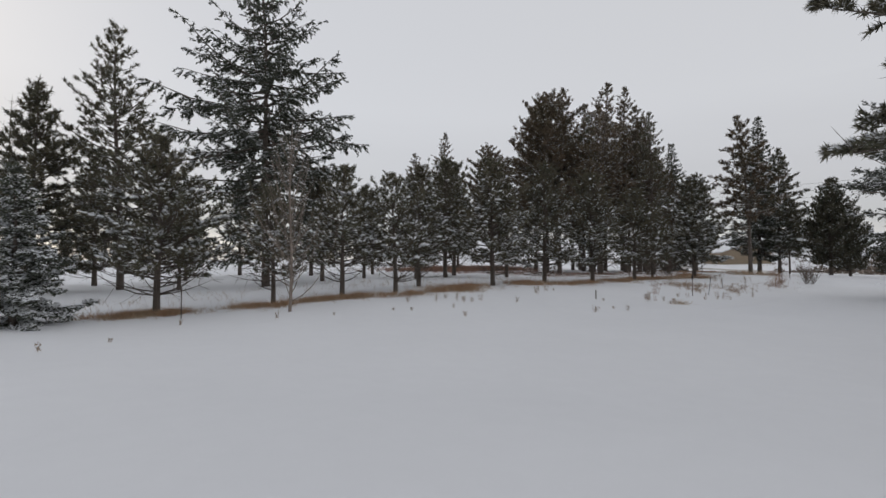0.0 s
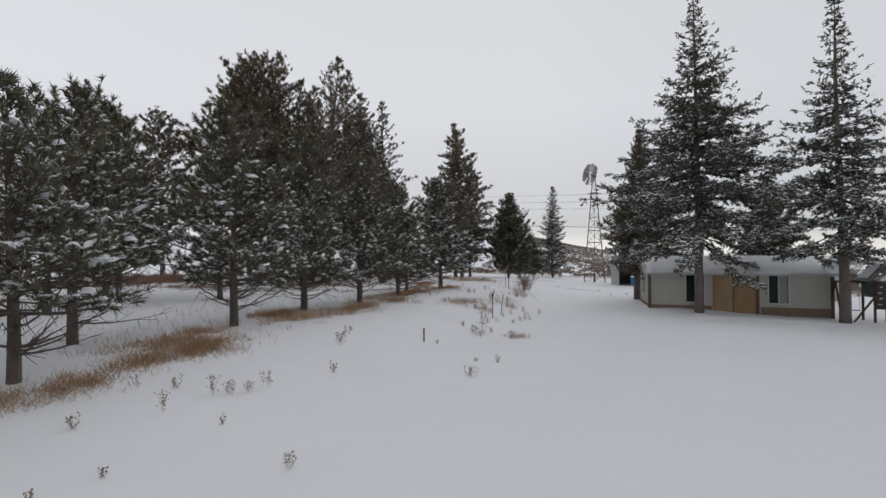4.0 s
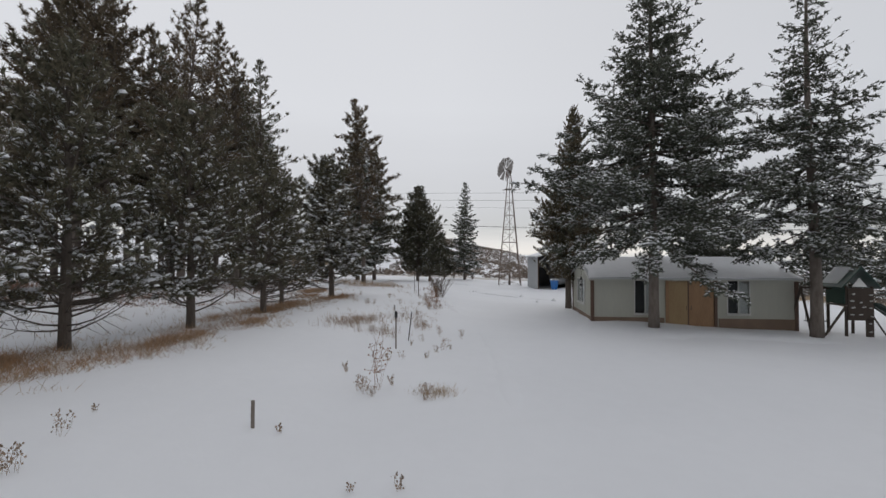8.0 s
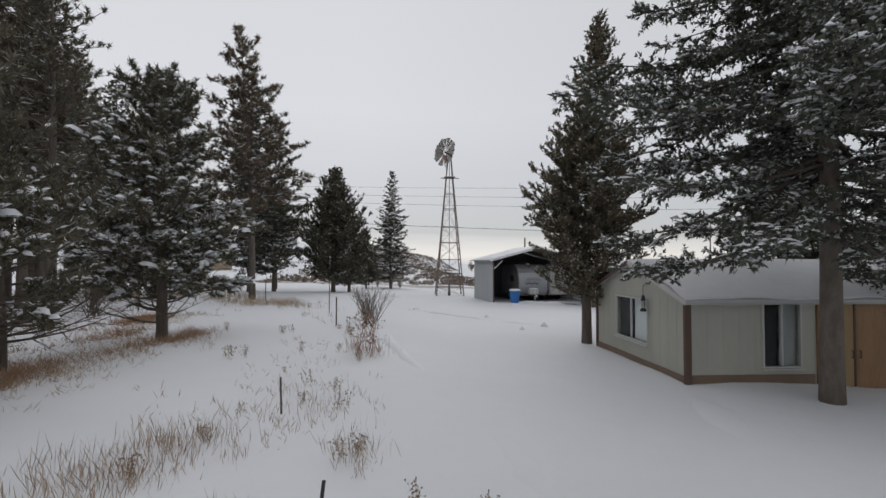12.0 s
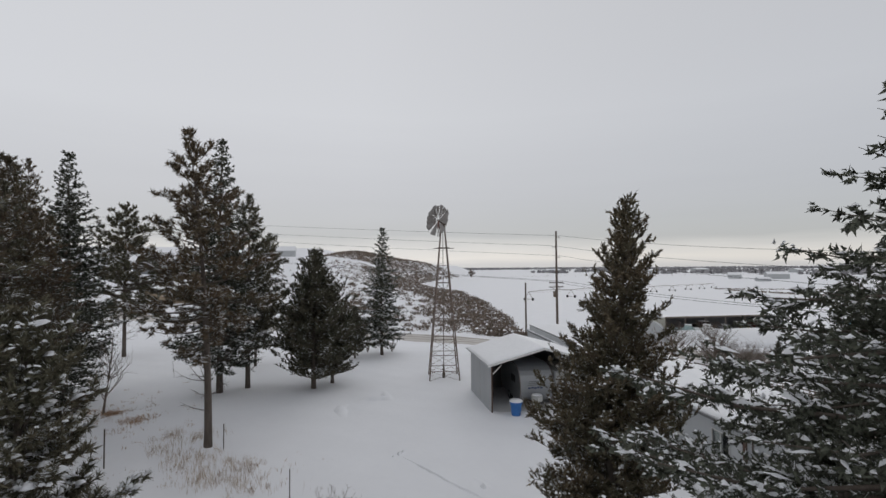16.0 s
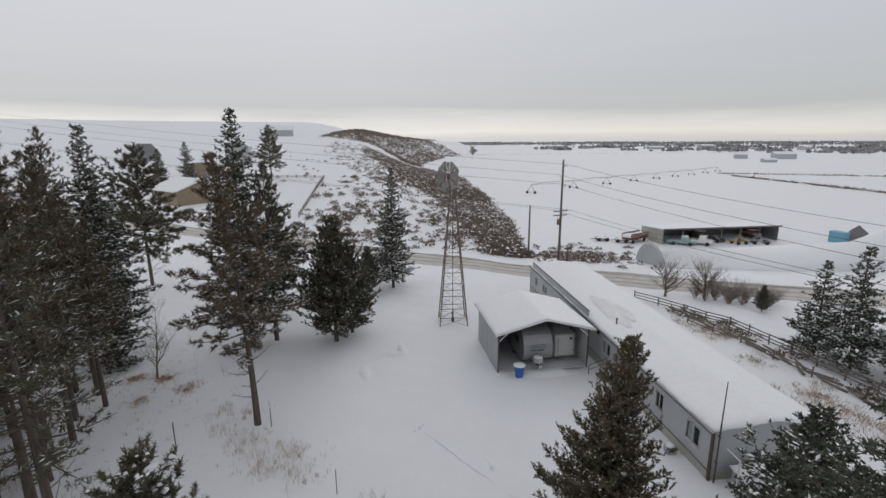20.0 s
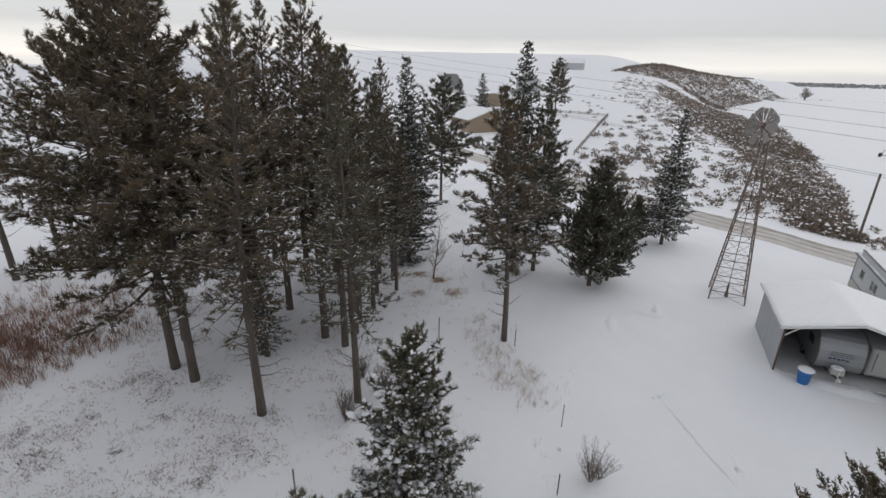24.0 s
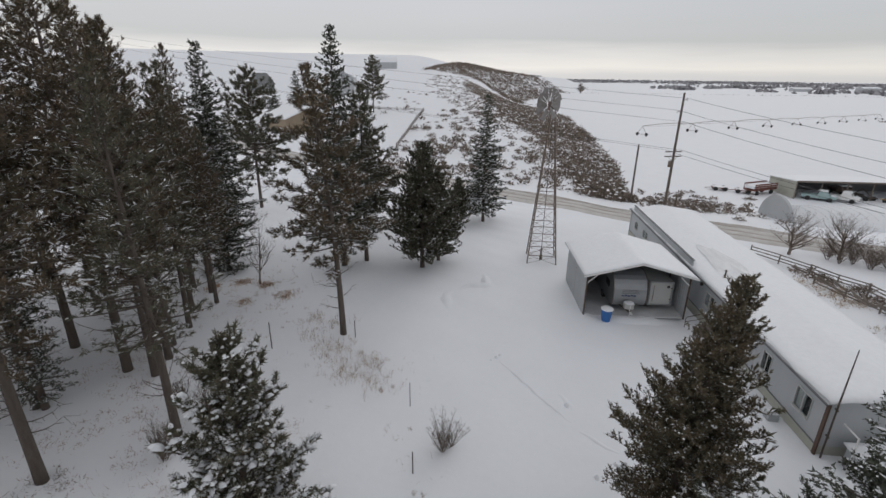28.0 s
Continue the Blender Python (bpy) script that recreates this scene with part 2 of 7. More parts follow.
M_CYAN = material("blue_tarp", (0.17, 0.38, 0.50), 0.6, second=(0.14, 0.31, 0.42), scale=2, amount=0.6)
M_YELLOW = material("faded_yellow_paint", (0.45, 0.33, 0.12), 0.7, second=(0.35, 0.24, 0.1), scale=2, amount=0.7)
M_CURTAIN = material("pale_curtain", (0.42, 0.42, 0.41), 0.9, second=(0.30, 0.30, 0.30), scale=4, amount=0.8, stretch=(4, 4, 0.3))
# tree tones lightened to pale grey, with the distance haze in the colour
M_FARTREE = material("hazed_far_woods", (0.30, 0.30, 0.315), 0.95, second=(0.40, 0.39, 0.40), scale=0.03, amount=0.9, island=0.3)
M_WIRE = material("wire", (0.09, 0.09, 0.095), 0.6, metal=0.4)
M_GLASS = bpy.data.materials.new("window_glass")
M_GLASS.use_nodes = True
M_GLASS.node_tree.nodes["Principled BSDF"].inputs["Base Color"].default_value = (0.86, 0.9, 0.9, 1)
M_GLASS.node_tree.nodes["Principled BSDF"].inputs["Roughness"].default_value = 0.02
M_GLASS.node_tree.nodes["Principled BSDF"].inputs["Transmission Weight"].default_value = 1.0
M_GLASS.node_tree.nodes["Principled BSDF"].inputs["IOR"].default_value = 1.05


# ---- mesh helpers ----
class Geo:
    """Collects vertices and faces of one mesh."""

    def __init__(self):
        self.v, self.f, self.weld = [], [], False

    def add(self, verts, faces):
        k = len(self.v)
        self.v += [tuple(p) for p in verts]
        self.f += [tuple(i + k for i in face) for face in faces]
        return self

    def box(self, c, s, rz=0.0, m=None):
        """A block about the centre c with the sizes s, its long edges slightly chamfered."""
        hx, hy, hz = s[0] / 2, s[1] / 2, s[2] / 2
        k = min(hx, hy, hz) * 0.16
        ring = [(hx - k, -hy), (hx, -hy + k), (hx, hy - k), (hx - k, hy), (-hx + k, hy), (-hx, hy - k), (-hx, -hy + k), (-hx + k, -hy)]
        vs = [(x, y, -hz) for x, y in ring] + [(x, y, hz) for x, y in ring]
        fs = [tuple(range(7, -1, -1)), tuple(range(8, 16))] + [(i, (i + 1) % 8, 8 + (i + 1) % 8, 8 + i) for i in range(8)]
        t = Matrix.Translation(c) @ (m or Matrix.Rotation(radians(rz), 4, "Z"))
        return self.add([t @ Vector(p) for p in vs], fs)

    def bar(self, a, b, w, h=None):
        """A straight square bar from a to b."""
        a, b = Vector(a), Vector(b)
        q = (b - a).to_track_quat("Z", "Y").to_matrix().to_4x4()
        return self.box((a + b) / 2, (w, h or w, (b - a).length), m=q)

    def tube(self, pts, radii, n=6, caps=True):
        pts = [Vector(p) for p in pts]
        vs, fs = [], []
        side = None
        for i, p in enumerate(pts):
            d = (pts[min(i + 1, len(pts) - 1)] - pts[max(i - 1, 0)]).normalized()
            if side is None:
                side = d.orthogonal().normalized()
            side = (side - d * side.dot(d)).normalized()
            up = d.cross(side)
            r = float(radii[i] if isinstance(radii, (list, tuple)) else radii)
            vs += [p + r * (math.cos(math.tau * j / n) * side + math.sin(math.tau * j / n) * up) for j in range(n)]
        for i in range(len(pts) - 1):
            fs += [(i * n + j, i * n + (j + 1) % n, (i + 1) * n + (j + 1) % n, (i + 1) * n + j) for j in range(n)]
        if caps:
            fs += [tuple(range(n - 1, -1, -1)), tuple(range((len(pts) - 1) * n, len(pts) * n))]
        return self.add(vs, fs)

    def extrude(self, outline, axis, lo, hi):
        """A closed outline of (u, v) swept along an axis: x takes (y, z), y takes (x, z), z takes (x, y)."""
        put = {"x": lambda u, v, w: (w, u, v), "y": lambda u, v, w: (u, w, v), "z": lambda u, v, w: (u, v, w)}[axis]
        n = len(outline)
        vs = [put(u, v, lo) for u, v in outline] + [put(u, v, hi) for u, v in outline]
        fs = [tuple(range(n - 1, -1, -1)), tuple(range(n, 2 * n))] + [(i, (i + 1) % n, n + (i + 1) % n, n + i) for i in range(n)]
        return self.add(vs, fs)

    def mesh(self, name, mat, smooth=False):
        me = bpy.data.meshes.new(name)
        me.from_pydata(self.v, [], self.f)
        b = bmesh.new()
        b.from_mesh(me)
        if self.weld:
            bmesh.ops.remove_doubles(b, verts=b.verts, dist=1e-4)
        bmesh.ops.recalc_face_normals(b, faces=b.faces)
        b.to_mesh(me)
        b.free()
        me.materials.append(mat)
        if smooth:
            me.polygons.foreach_set("use_smooth", [True] * len(me.polygons))
        return me


def part(name, geo, mat, parent, label="", smooth=False):
    ob = new(name, geo.mesh(name, mat, smooth) if isinstance(geo, Geo) else geo)
    ob.parent = parent
    return tagged(ob, label)


def thing(name, x, y, z, label, category, group="", rz=0.0, kind=""):
    ob = new(name)
    ob.matrix_world = pose(x, y, z, 0, 0, rz)
    return tagged(ob, label, category, group, kind)


def solid(name, geo, mat, label, category, kind="", group="", smooth=False):
    return tagged(new(name, geo.mesh(name, mat, smooth)), label, category, group, kind)


def bulk(name, verts, quads, mat, smooth=False):
    """A mesh from arrays: n x 3 vertices and m x 3 or m x 4 faces."""
    me = bpy.data.meshes.new(name)
    verts, quads = np.asarray(verts, np.float32), np.asarray(quads, np.int32)
    k = quads.shape[1]
    me.vertices.add(len(verts))
    me.vertices.foreach_set("co", verts.ravel())
    me.loops.add(quads.size)
    me.loops.foreach_set("vertex_index", quads.ravel())
    me.polygons.add(len(quads))
    me.polygons.foreach_set("loop_start", np.arange(0, quads.size, k, dtype=np.int32))
    me.update(calc_edges=True)
    me.materials.append(mat)
    if smooth:
        me.polygons.foreach_set("use_smooth", np.ones(len(quads), bool))
    return me


def unit(v):
    return v / np.maximum(np.linalg.norm(v, axis=-1, keepdims=True), 1e-9)


def kites(p, d, length, width, rng):
    """Single slim kites from p along d, turned at random: one quad each."""
    d = unit(d)
    side = unit(np.cross(d, rng.normal(size=d.shape))) * (width / 2)[:, None]
    mid = p + d * (length * 0.45)[:, None]
    v = np.stack([p, mid + side, p + d * length[:, None], mid - side], 1)
    return v.reshape(-1, 3), np.arange(len(p) * 4).reshape(-1, 4)


def blades(p, d, length, width, rng):
    """Crossed slim kites from p along d: 6 vertices and 2 quads each."""
    d = unit(d)
    side = unit(np.cross(d, rng.normal(size=d.shape)))
    up = np.cross(d, side)
    mid = p + d * (length * 0.42)[:, None]
    tip = p + d * length[:, None]
    w = (width / 2)[:, None]
    v = np.stack([p, mid + side * w, mid - side * w, tip, mid + up * w, mid - up * w], 1)
    k = (np.arange(len(p)) * 6)[:, None, None]
    f = k + np.array([[0, 1, 3, 2], [0, 4, 3, 5]])[None]
    return v.reshape(-1, 3), f.reshape(-1, 4)


def lumps(p, d, length, width, height):
    """Small elongated lumps about p along d: low pointed mounds."""
    d = unit(d * np.array([1, 1, 0.35]))
    side = unit(np.cross(d, np.array([0, 0, 1.0]) + 1e-3))
    up = np.cross(side, d)
    l, w, h = (length / 2)[:, None], (width / 2)[:, None], height[:, None]
    v = np.stack([p - d * l, p + side * w, p + d * l, p - side * w, p + up * h], 1)
    k = (np.arange(len(p)) * 5)[:, None, None]
    f = k + np.array([[0, 1, 4], [1, 2, 4], [2, 3, 4], [3, 0, 4]])[None]
    return v.reshape(-1, 3), f.reshape(-1, 3)


def domes(p, d, length, width, height):
    """Rounded lumps about p along d: a five-sided base, a smaller shoulder ring and a flat top."""
    d = unit(d * np.array([1, 1, 0.35]))
    side = unit(np.cross(d, np.array([0, 0, 1.0]) + 1e-3))
    up = np.cross(side, d)
    l, w, h = (length / 2)[:, None], (width / 2)[:, None], height[:, None]
    ring = []
    for k, rise in ((1.0, 0.0), (0.62, 0.85)):
        for j in range(5):
            a = math.tau * (j + 0.3 * rise) / 5
            ring.append(p + d * l * k * math.cos(a) + side * w * k * math.sin(a) + up * h * rise)
    ring.append(p + up * h)
    v = np.stack(ring, 1)
    f = [[j, (j + 1) % 5, 5 + (j + 1) % 5] for j in range(5)] + [[j, 5 + (j + 1) % 5, 5 + j] for j in range(5)] + [[5 + j, 5 + (j + 1) % 5, 10] for j in range(5)]
    return v.reshape(-1, 3), ((np.arange(len(p)) * 11)[:, None, None] + np.array(f)[None]).reshape(-1, 3)


def rods(a, b, ra, rb, n=3):
    """Thin tapered rods from a to b."""
    d = unit(b - a)
    side = unit(np.cross(d, np.array([0.31, 0.2, 0.93])))
    up = np.cross(d, side)
    ring = []
    for j in range(n):
        c, s = math.cos(math.tau * j / n), math.sin(math.tau * j / n)
        ring.append((c * side + s * up))
    ring = np.stack(ring, 1)
    v = np.concatenate([a[:, None] + ring * ra[:, None, None], b[:, None] + ring * rb[:, None, None]], 1)
    k = (np.arange(len(a)) * 2 * n)[:, None, None]
    f = k + np.array([[j, (j + 1) % n, n + (j + 1) % n, n + j] for j in range(n)])[None]
    return v.reshape(-1, 3), f.reshape(-1, 4)


# ---- ground ----
def ease(t):
    t = np.clip(t, 0.0, 1.0)
    return t * t * (3 - 2 * t)


def beyond_road(x, y):
    return (x - 91.0) * 0.909 - (y + 5.6) * 0.417


def bluff_foot(x):
    return np.interp(x, [60, 100, 110, 148, 220, 326, 419, 536, 620, 770, 894, 1200], [-6, -8, -9.2, -14.6, -16.8, -18.5, -6.8, 1.8, -12, -42, -94, -160])


def ground_z(x, y):
    """The height of the snow: a low bank under the pines, a fall towards the road, the plain, the bluff and the bench."""
    x, y = np.asarray(x, float), np.asarray(y, float)
    d, s = np.hypot(x, y), beyond_road(x, y)
    z = 0.68 * ease((y - 9.5) / 8.5) * ease((x + 3) / 15) * (1 - 0.6 * ease((x - 45) / 40))
    z = z - 0.36 * ease((3.5 - y) / 9) * ease((x - 12) / 18)
    z = z - 0.35 * ease((s + 45) / 30) - 0.45 * ease((s + 14) / 12)
    plain = -0.55 - 2.3 * ease((s - 5) / 26) - 7.0 * ease((s - 45) / 420)
    bench = -0.6 + 0.030 * np.clip(x - 112, 0, 260) + 0.012 * np.clip(x - 372, 0, 400)
    up = ease((y - bluff_foot(x)) / (8 + 0.24 * np.clip(x - 100, 0, 250)))
    away = plain + (bench - plain) * up
    away = away + 10.5 * np.exp(-(((x - 680) / 190) ** 4)) * np.clip((y - bluff_foot(x)) / 95, 0, 1) ** 0.8 * (1 - ease((y - 74) / 40))
    away = away + 0.044 * np.clip(d - 290, 0, 1500) * ease((np.arctan2(y, np.maximum(x, 1e-3)) - 0.02) / 0.20)
    z = z + (away + 0.55 - 0.2) * ease((s - 4) / 10) * (s > 4)
    return z


def drifts(x, y):
    """Small uneven drifts near the walk."""
    return (0.05 * np.sin(x * 0.55 + 1.3 * np.sin(y * 0.31)) * np.sin(y * 0.47 + 0.6) + 0.025 * np.sin(x * 1.7 + y * 0.9) * np.sin(y * 1.9 - x * 0.4)) * (np.hypot(x - 30, y - 8) < 90)


def gz(x, y):
    return float(ground_z(x, y) + drifts(x, y))


def spread(lo, hi, dense_lo, dense_hi, step, growth=1.13):
    out, v, h = list(np.arange(dense_lo, dense_hi, step)), dense_hi, step
    while v < hi:
        out.append(v)
        h *= growth
        v += h
    out.append(hi)
    v, h, low = dense_lo, step, []
    while v > lo:
        h *= growth
        v -= h
        low.append(max(v, lo))
    return np.array(low[::-1] + out)


gx = spread(-900, 4600, -14, 128, 0.72, 1.07)
gy = spread(-4200, 4200, -34, 48, 0.72, 1.085)
XX, YY = np.meshgrid(gx, gy, indexing="ij")
ZZ = ground_z(XX, YY) + drifts(XX, YY)
idx = np.arange(XX.size).reshape(XX.shape)
quads = np.stack([idx[:-1, :-1], idx[1:, :-1], idx[1:, 1:], idx[:-1, 1:]], -1).reshape(-1, 4)
tagged(new("ground", bulk("ground", np.stack([XX, YY, ZZ], -1).reshape(-1, 3), quads, M_GROUND, True)), "snow-covered ground with low wind drifts and a bank", "ground", kind="structure")

# the public road, a strip that follows the ground
ru, rw = np.linspace(-170, 190, 300), np.linspace(-2.7, 2.7, 13)
UU, WW = np.meshgrid(ru, rw, indexing="ij")
RX, RY = 91.0 + 0.417 * UU + 0.909 * WW + 0.0009 * UU**2, -5.6 + 0.909 * UU - 0.417 * WW
rut = -0.03 * (np.abs(np.abs(WW) - 0.9) < 0.4) - 0.10 * (np.abs(WW) > 2.6)
RZ = ground_z(RX, RY) + drifts(RX, RY) + 0.07 + rut
idx = np.arange(RX.size).reshape(RX.shape)
quads = np.stack([idx[:-1, :-1], idx[1:, :-1], idx[1:, 1:], idx[:-1, 1:]], -1).reshape(-1, 4)
tagged(new("road", bulk("road", np.stack([RX, RY, RZ], -1).reshape(-1, 3), quads, M_ROAD, True)), "country road with slushy brown wheel tracks in packed snow", "road", kind="structure")

for side in (-0.95, 0.9, 3.15):
    wide = np.linspace(-0.42, 0.42, 4) * (1.0 if side < 3 else 1.5)
    UU, WW = np.meshgrid(ru, wide, indexing="ij")
    WW = WW * (1 + 0.45 * np.sin(UU * 0.37 + side) * np.sin(UU * 0.11)) + side + 0.14 * np.sin(UU * 0.21 + side)
    TX, TY = 91.0 + 0.417 * UU + 0.909 * WW + 0.0009 * UU**2, -5.6 + 0.909 * UU - 0.417 * WW
    TZ = ground_z(TX, TY) + drifts(TX, TY) + (0.062 if side < 3 else 0.05)
    idx = np.arange(TX.size).reshape(TX.shape)
    quads = np.stack([idx[:-1, :-1], idx[1:, :-1], idx[1:, 1:], idx[:-1, 1:]], -1).reshape(-1, 4)
    tagged(new("wheel_track" if side < 3 else "road_verge", bulk("wheel_track", np.stack([TX, TY, TZ], -1).reshape(-1, 3), quads, M_TRACK, True)), "brown muddy wheel track pressed into the snowy road" if side < 3 else "brown grassy verge along the road", "road", kind="structure")

# ---- conifers ----
def spines(p, d, length, width, rng):
    """Single tapered needles from p along d, turned at random: one triangle each."""
    d = unit(d)
    side = unit(np.cross(d, rng.normal(size=d.shape))) * (width / 2)[:, None]
    v = np.stack([p - side, p + side, p + d * length[:, None]], 1)
    return v.reshape(-1, 3), np.arange(len(p) * 3).reshape(-1, 3)


# whorl spacing, limbs a whorl, side shoots a metre, where green begins on a limb, limb lengths, tilt of the side shoots and its scatter
HABIT = {
    "pine": (0.33, 7, 6.8, 0.14, (0.52, 1.10), 0.42, 0.40),
    "tall": (0.46, 6, 4.2, 0.16, (0.45, 1.12), 0.36, 0.42),
    "spruce": (0.38, 7, 8.0, 0.08, (0.70, 1.10), -0.05, 0.26),
    "spire": (0.39, 7, 8.6, 0.08, (0.72, 1.10), -0.04, 0.36),
    "norway": (0.74, 7, 9.5, 0.14, (0.72, 1.12), -0.62, 0.45),
    "cedar": (0.27, 7, 7.4, 0.14, (0.62, 1.12), 0.80, 0.60),
}


def conifer_meshes(seed, height, crown, reach, kind="pine", snow=0.3, density=1.0, bare=6, lean=(0.0, 0.0), sparse=0.0, girth=None, tip=1.0, bark=None, leaf=None, lop=None):
    """Meshes of one conifer: trunk, limbs, needles and the snow on it. crown: height of the lowest green limb; reach: its widest radius."""
    rng = np.random.default_rng(seed)
    girth = girth or (0.0175 * height + 0.02 if height < 12 else 0.0115 * height + 0.02)
    lx, ly = lean
    gap, per, per_m, green, (short, long_), tilt, scatter = HABIT[kind]
    needled = kind in ("pine", "tall")

    def axis(z):
        f = z / height
        wob = 0.012 * height * np.sin(f * 5 + seed) * f
        return np.stack([lx * f * f + wob, ly * f * f + 0.6 * wob * np.cos(seed), z], -1)

    zt = np.linspace(-0.25, height, 15)
    trunk = Geo()
    rad = [max(0.012, girth * (1 - z / height) ** 0.85 * (1.10 if z < 0.1 else 1)) for z in np.maximum(zt, 0.0)]
    trunk.tube([tuple(axis(z)) if z > 0 else (0, 0, z) for z in zt], rad, 10)

    # limbs in whorls that close up towards the top
    levels = max(8, int((height - crown) / (gap * (0.75 + 0.25 * tip))))
    zl = crown + (height - crown) * np.linspace(0, 0.985, levels) ** (0.86 if not needled else 0.95)
    z0 = np.repeat(zl, per)
    n = len(z0)
    z0 = z0 + rng.uniform(-0.5, 0.5, n) * (0.9 if needled or kind == "cedar" else 0.55) * (height - crown) / levels
    f = np.clip((z0 - crown) / (height - crown), 0, 1)
    az = np.tile(np.arange(per), levels) * math.tau / per + np.repeat(rng.uniform(0, 6.28, levels), per) + rng.normal(0, 0.25, n)
    if kind == "spruce":
        prof = (1 - f) ** 0.86 * (0.70 + 0.30 * ease(f / 0.12)) + 0.035
        e0, curl = radians(2) - radians(20) * (1 - f) + radians(34) * f**2, 0.16 + 0.08 * rng.normal(size=n)
    elif kind == "spire":
        prof = np.minimum(1.0, (np.clip(1 - f, 0, 1) / 0.76) ** 1.6) * (0.84 + 0.16 * ease(f / 0.1)) + 0.05
        e0, curl = radians(2) - radians(22) * (1 - f) + radians(32) * f**2, 0.14 + 0.09 * rng.normal(size=n)
    elif kind == "norway":
        prof = np.minimum(1.0, (np.clip(1 - f, 0, 1) / 0.55) ** 0.85) * (0.72 + 0.28 * ease((f - 0.1) / 0.3)) + 0.02
        e0, curl = radians(-14) + radians(48) * f**2, 0.24 + 0.10 * rng.normal(size=n)
    elif kind == "cedar":
        prof = np.clip(1 - f, 0, 1) ** 0.70 * (0.62 + 0.38 * ease(f / 0.24)) + 0.05
        e0, curl = radians(8) + radians(46) * f, 0.16 + 0.08 * rng.normal(size=n)
    elif kind == "tall":
        prof = np.clip(1 - f, 0, 1) ** 0.74 * (0.60 + 0.40 * ease(f / 0.22)) + 0.06
        e0, curl = radians(-16) + radians(62) * f, 0.18 + 0.12 * rng.normal(size=n)
    else:
        prof = np.clip(1 - f, 0, 1) ** 0.58 * (0.85 + 0.15 * ease(f / 0.2)) + 0.06
        e0, curl = radians(0) + radians(52) * f, 0.26 + 0.12 * rng.normal(size=n)
    keep = rng.random(n) > sparse
    length = reach * prof * rng.uniform(short, long_, n)
    if lop:
        length *= 1 - lop[1] * np.clip(np.cos(az - lop[0]), 0, 1) * ease((f - 0.36) / 0.16)
    z0, f, az, e0, curl, length = (a[keep] for a in (z0, f, az, e0 + rng.normal(0, 0.13, n), curl, length))
    n = len(z0)
    out = np.stack([np.cos(az), np.sin(az), np.zeros(n)], -1)
    root = axis(z0)
    sag = -0.25 * rng.random(n) * (1 - f) if kind in ("spruce", "spire", "norway") else np.zeros(n)

    def along(i, s):
        run = length[i] * s
        p = root[i] + out[i] * (run * np.cos(e0[i]))[:, None]
        p[:, 2] += run * np.sin(e0[i]) + curl[i] * run * s + sag[i] * run * np.sin(np.pi * s) * 0.5
        return p

    def heading(i, s):
        d = out[i] * np.cos(e0[i])[:, None]
        d[:, 2] = np.sin(e0[i]) + 2 * curl[i] * s
        return unit(d)

    vs, fs, k = [], [], 0

    def wood(a, b, ra, rb):
        nonlocal k
        v, q = rods(a, b, ra, rb)
        vs.append(v), fs.append(q + k)
        k += len(v)

    thick = np.maximum(0.008, 0.020 * length * {"cedar": 0.6, "spire": 0.6}.get(kind, 0.9) + 0.004)
    ii = np.arange(n)
    cuts = (0.0, 0.33, 0.66, 1.0)
    for a, b in zip(cuts, cuts[1:]):
        wood(along(ii, np.full(n, a)), along(ii, np.full(n, b)), thick * (1 - 0.85 * a), thick * (1 - 0.85 * b))
    # bare low limbs that sweep out and up
    if bare:
        ba = rng.uniform(0, 6.28, bare)
        bz = crown * rng.uniform(0.35, 1.05, bare)
        bl = reach * (rng.uniform(0.2, 0.5, bare) if kind == "tall" else rng.uniform(0.45, 0.95, bare))
        bo = np.stack([np.cos(ba), np.sin(ba), np.zeros(bare)], -1)
        drop, rise = rng.uniform(-0.12, 0.25, bare), rng.uniform(0.15, 0.65, bare)
        last = axis(bz)
        for s in (0.25, 0.5, 0.75, 1.0):
            p = axis(bz) + bo * (bl * s)[:, None]
            p[:, 2] += bl * (drop * s + rise * s * s)
            wood(last, p, 0.03 * (1.15 - s) + 0.006 + 0 * bl, 0.03 * (0.9 - s * 0.8) + 0.004 + 0 * bl)
            for _ in range(2):
                e = p + unit(bo + rng.normal(0, 0.6, bo.shape)) * (bl * rng.uniform(0.12, 0.3))[:, None]
                wood(p, e, 0.010 + 0 * bl, 0.004 + 0 * bl)
            last = p
    # side shoots, in a frond that narrows to the limb's end
    cnt = np.maximum(3, (length * per_m * density / tip**0.6).astype(int))
    bi = np.repeat(ii, cnt)
    m = len(bi)
    s = green + (1 - green) * rng.random(m) ** (0.75 if needled else 0.9)
    sp, hd = along(bi, s), heading(bi, s)
    flank = np.stack([-out[bi, 1], out[bi, 0], np.zeros(m)], -1)
    if needled:
        sl = np.clip(length[bi] * 0.34 * (1.15 - s) * rng.uniform(0.6, 1.25, m), 0.12, 0.75) * tip**0.3
        turn = rng.uniform(0.3, 1.0, m)
    elif kind == "cedar":
        sl = np.clip(length[bi] * 0.34 * (1.25 - s) * rng.uniform(0.6, 1.3, m), 0.18, 0.80)
        turn = rng.uniform(0.3, 1.1, m)
    elif kind == "norway":
        sl = np.clip(length[bi] * 0.20 * (1.15 - 0.7 * s) * rng.uniform(0.6, 1.3, m), 0.30, 0.90)
        turn = rng.uniform(0.5, 1.2, m)
    else:
        sl = np.clip(length[bi] * 0.30 * (1.22 - s) * rng.uniform(0.65, 1.2, m), 0.20, 0.60)
        turn = rng.uniform(0.55, 1.25, m)
    turn = turn * rng.choice([-1, 1], m) * (s < 0.95)
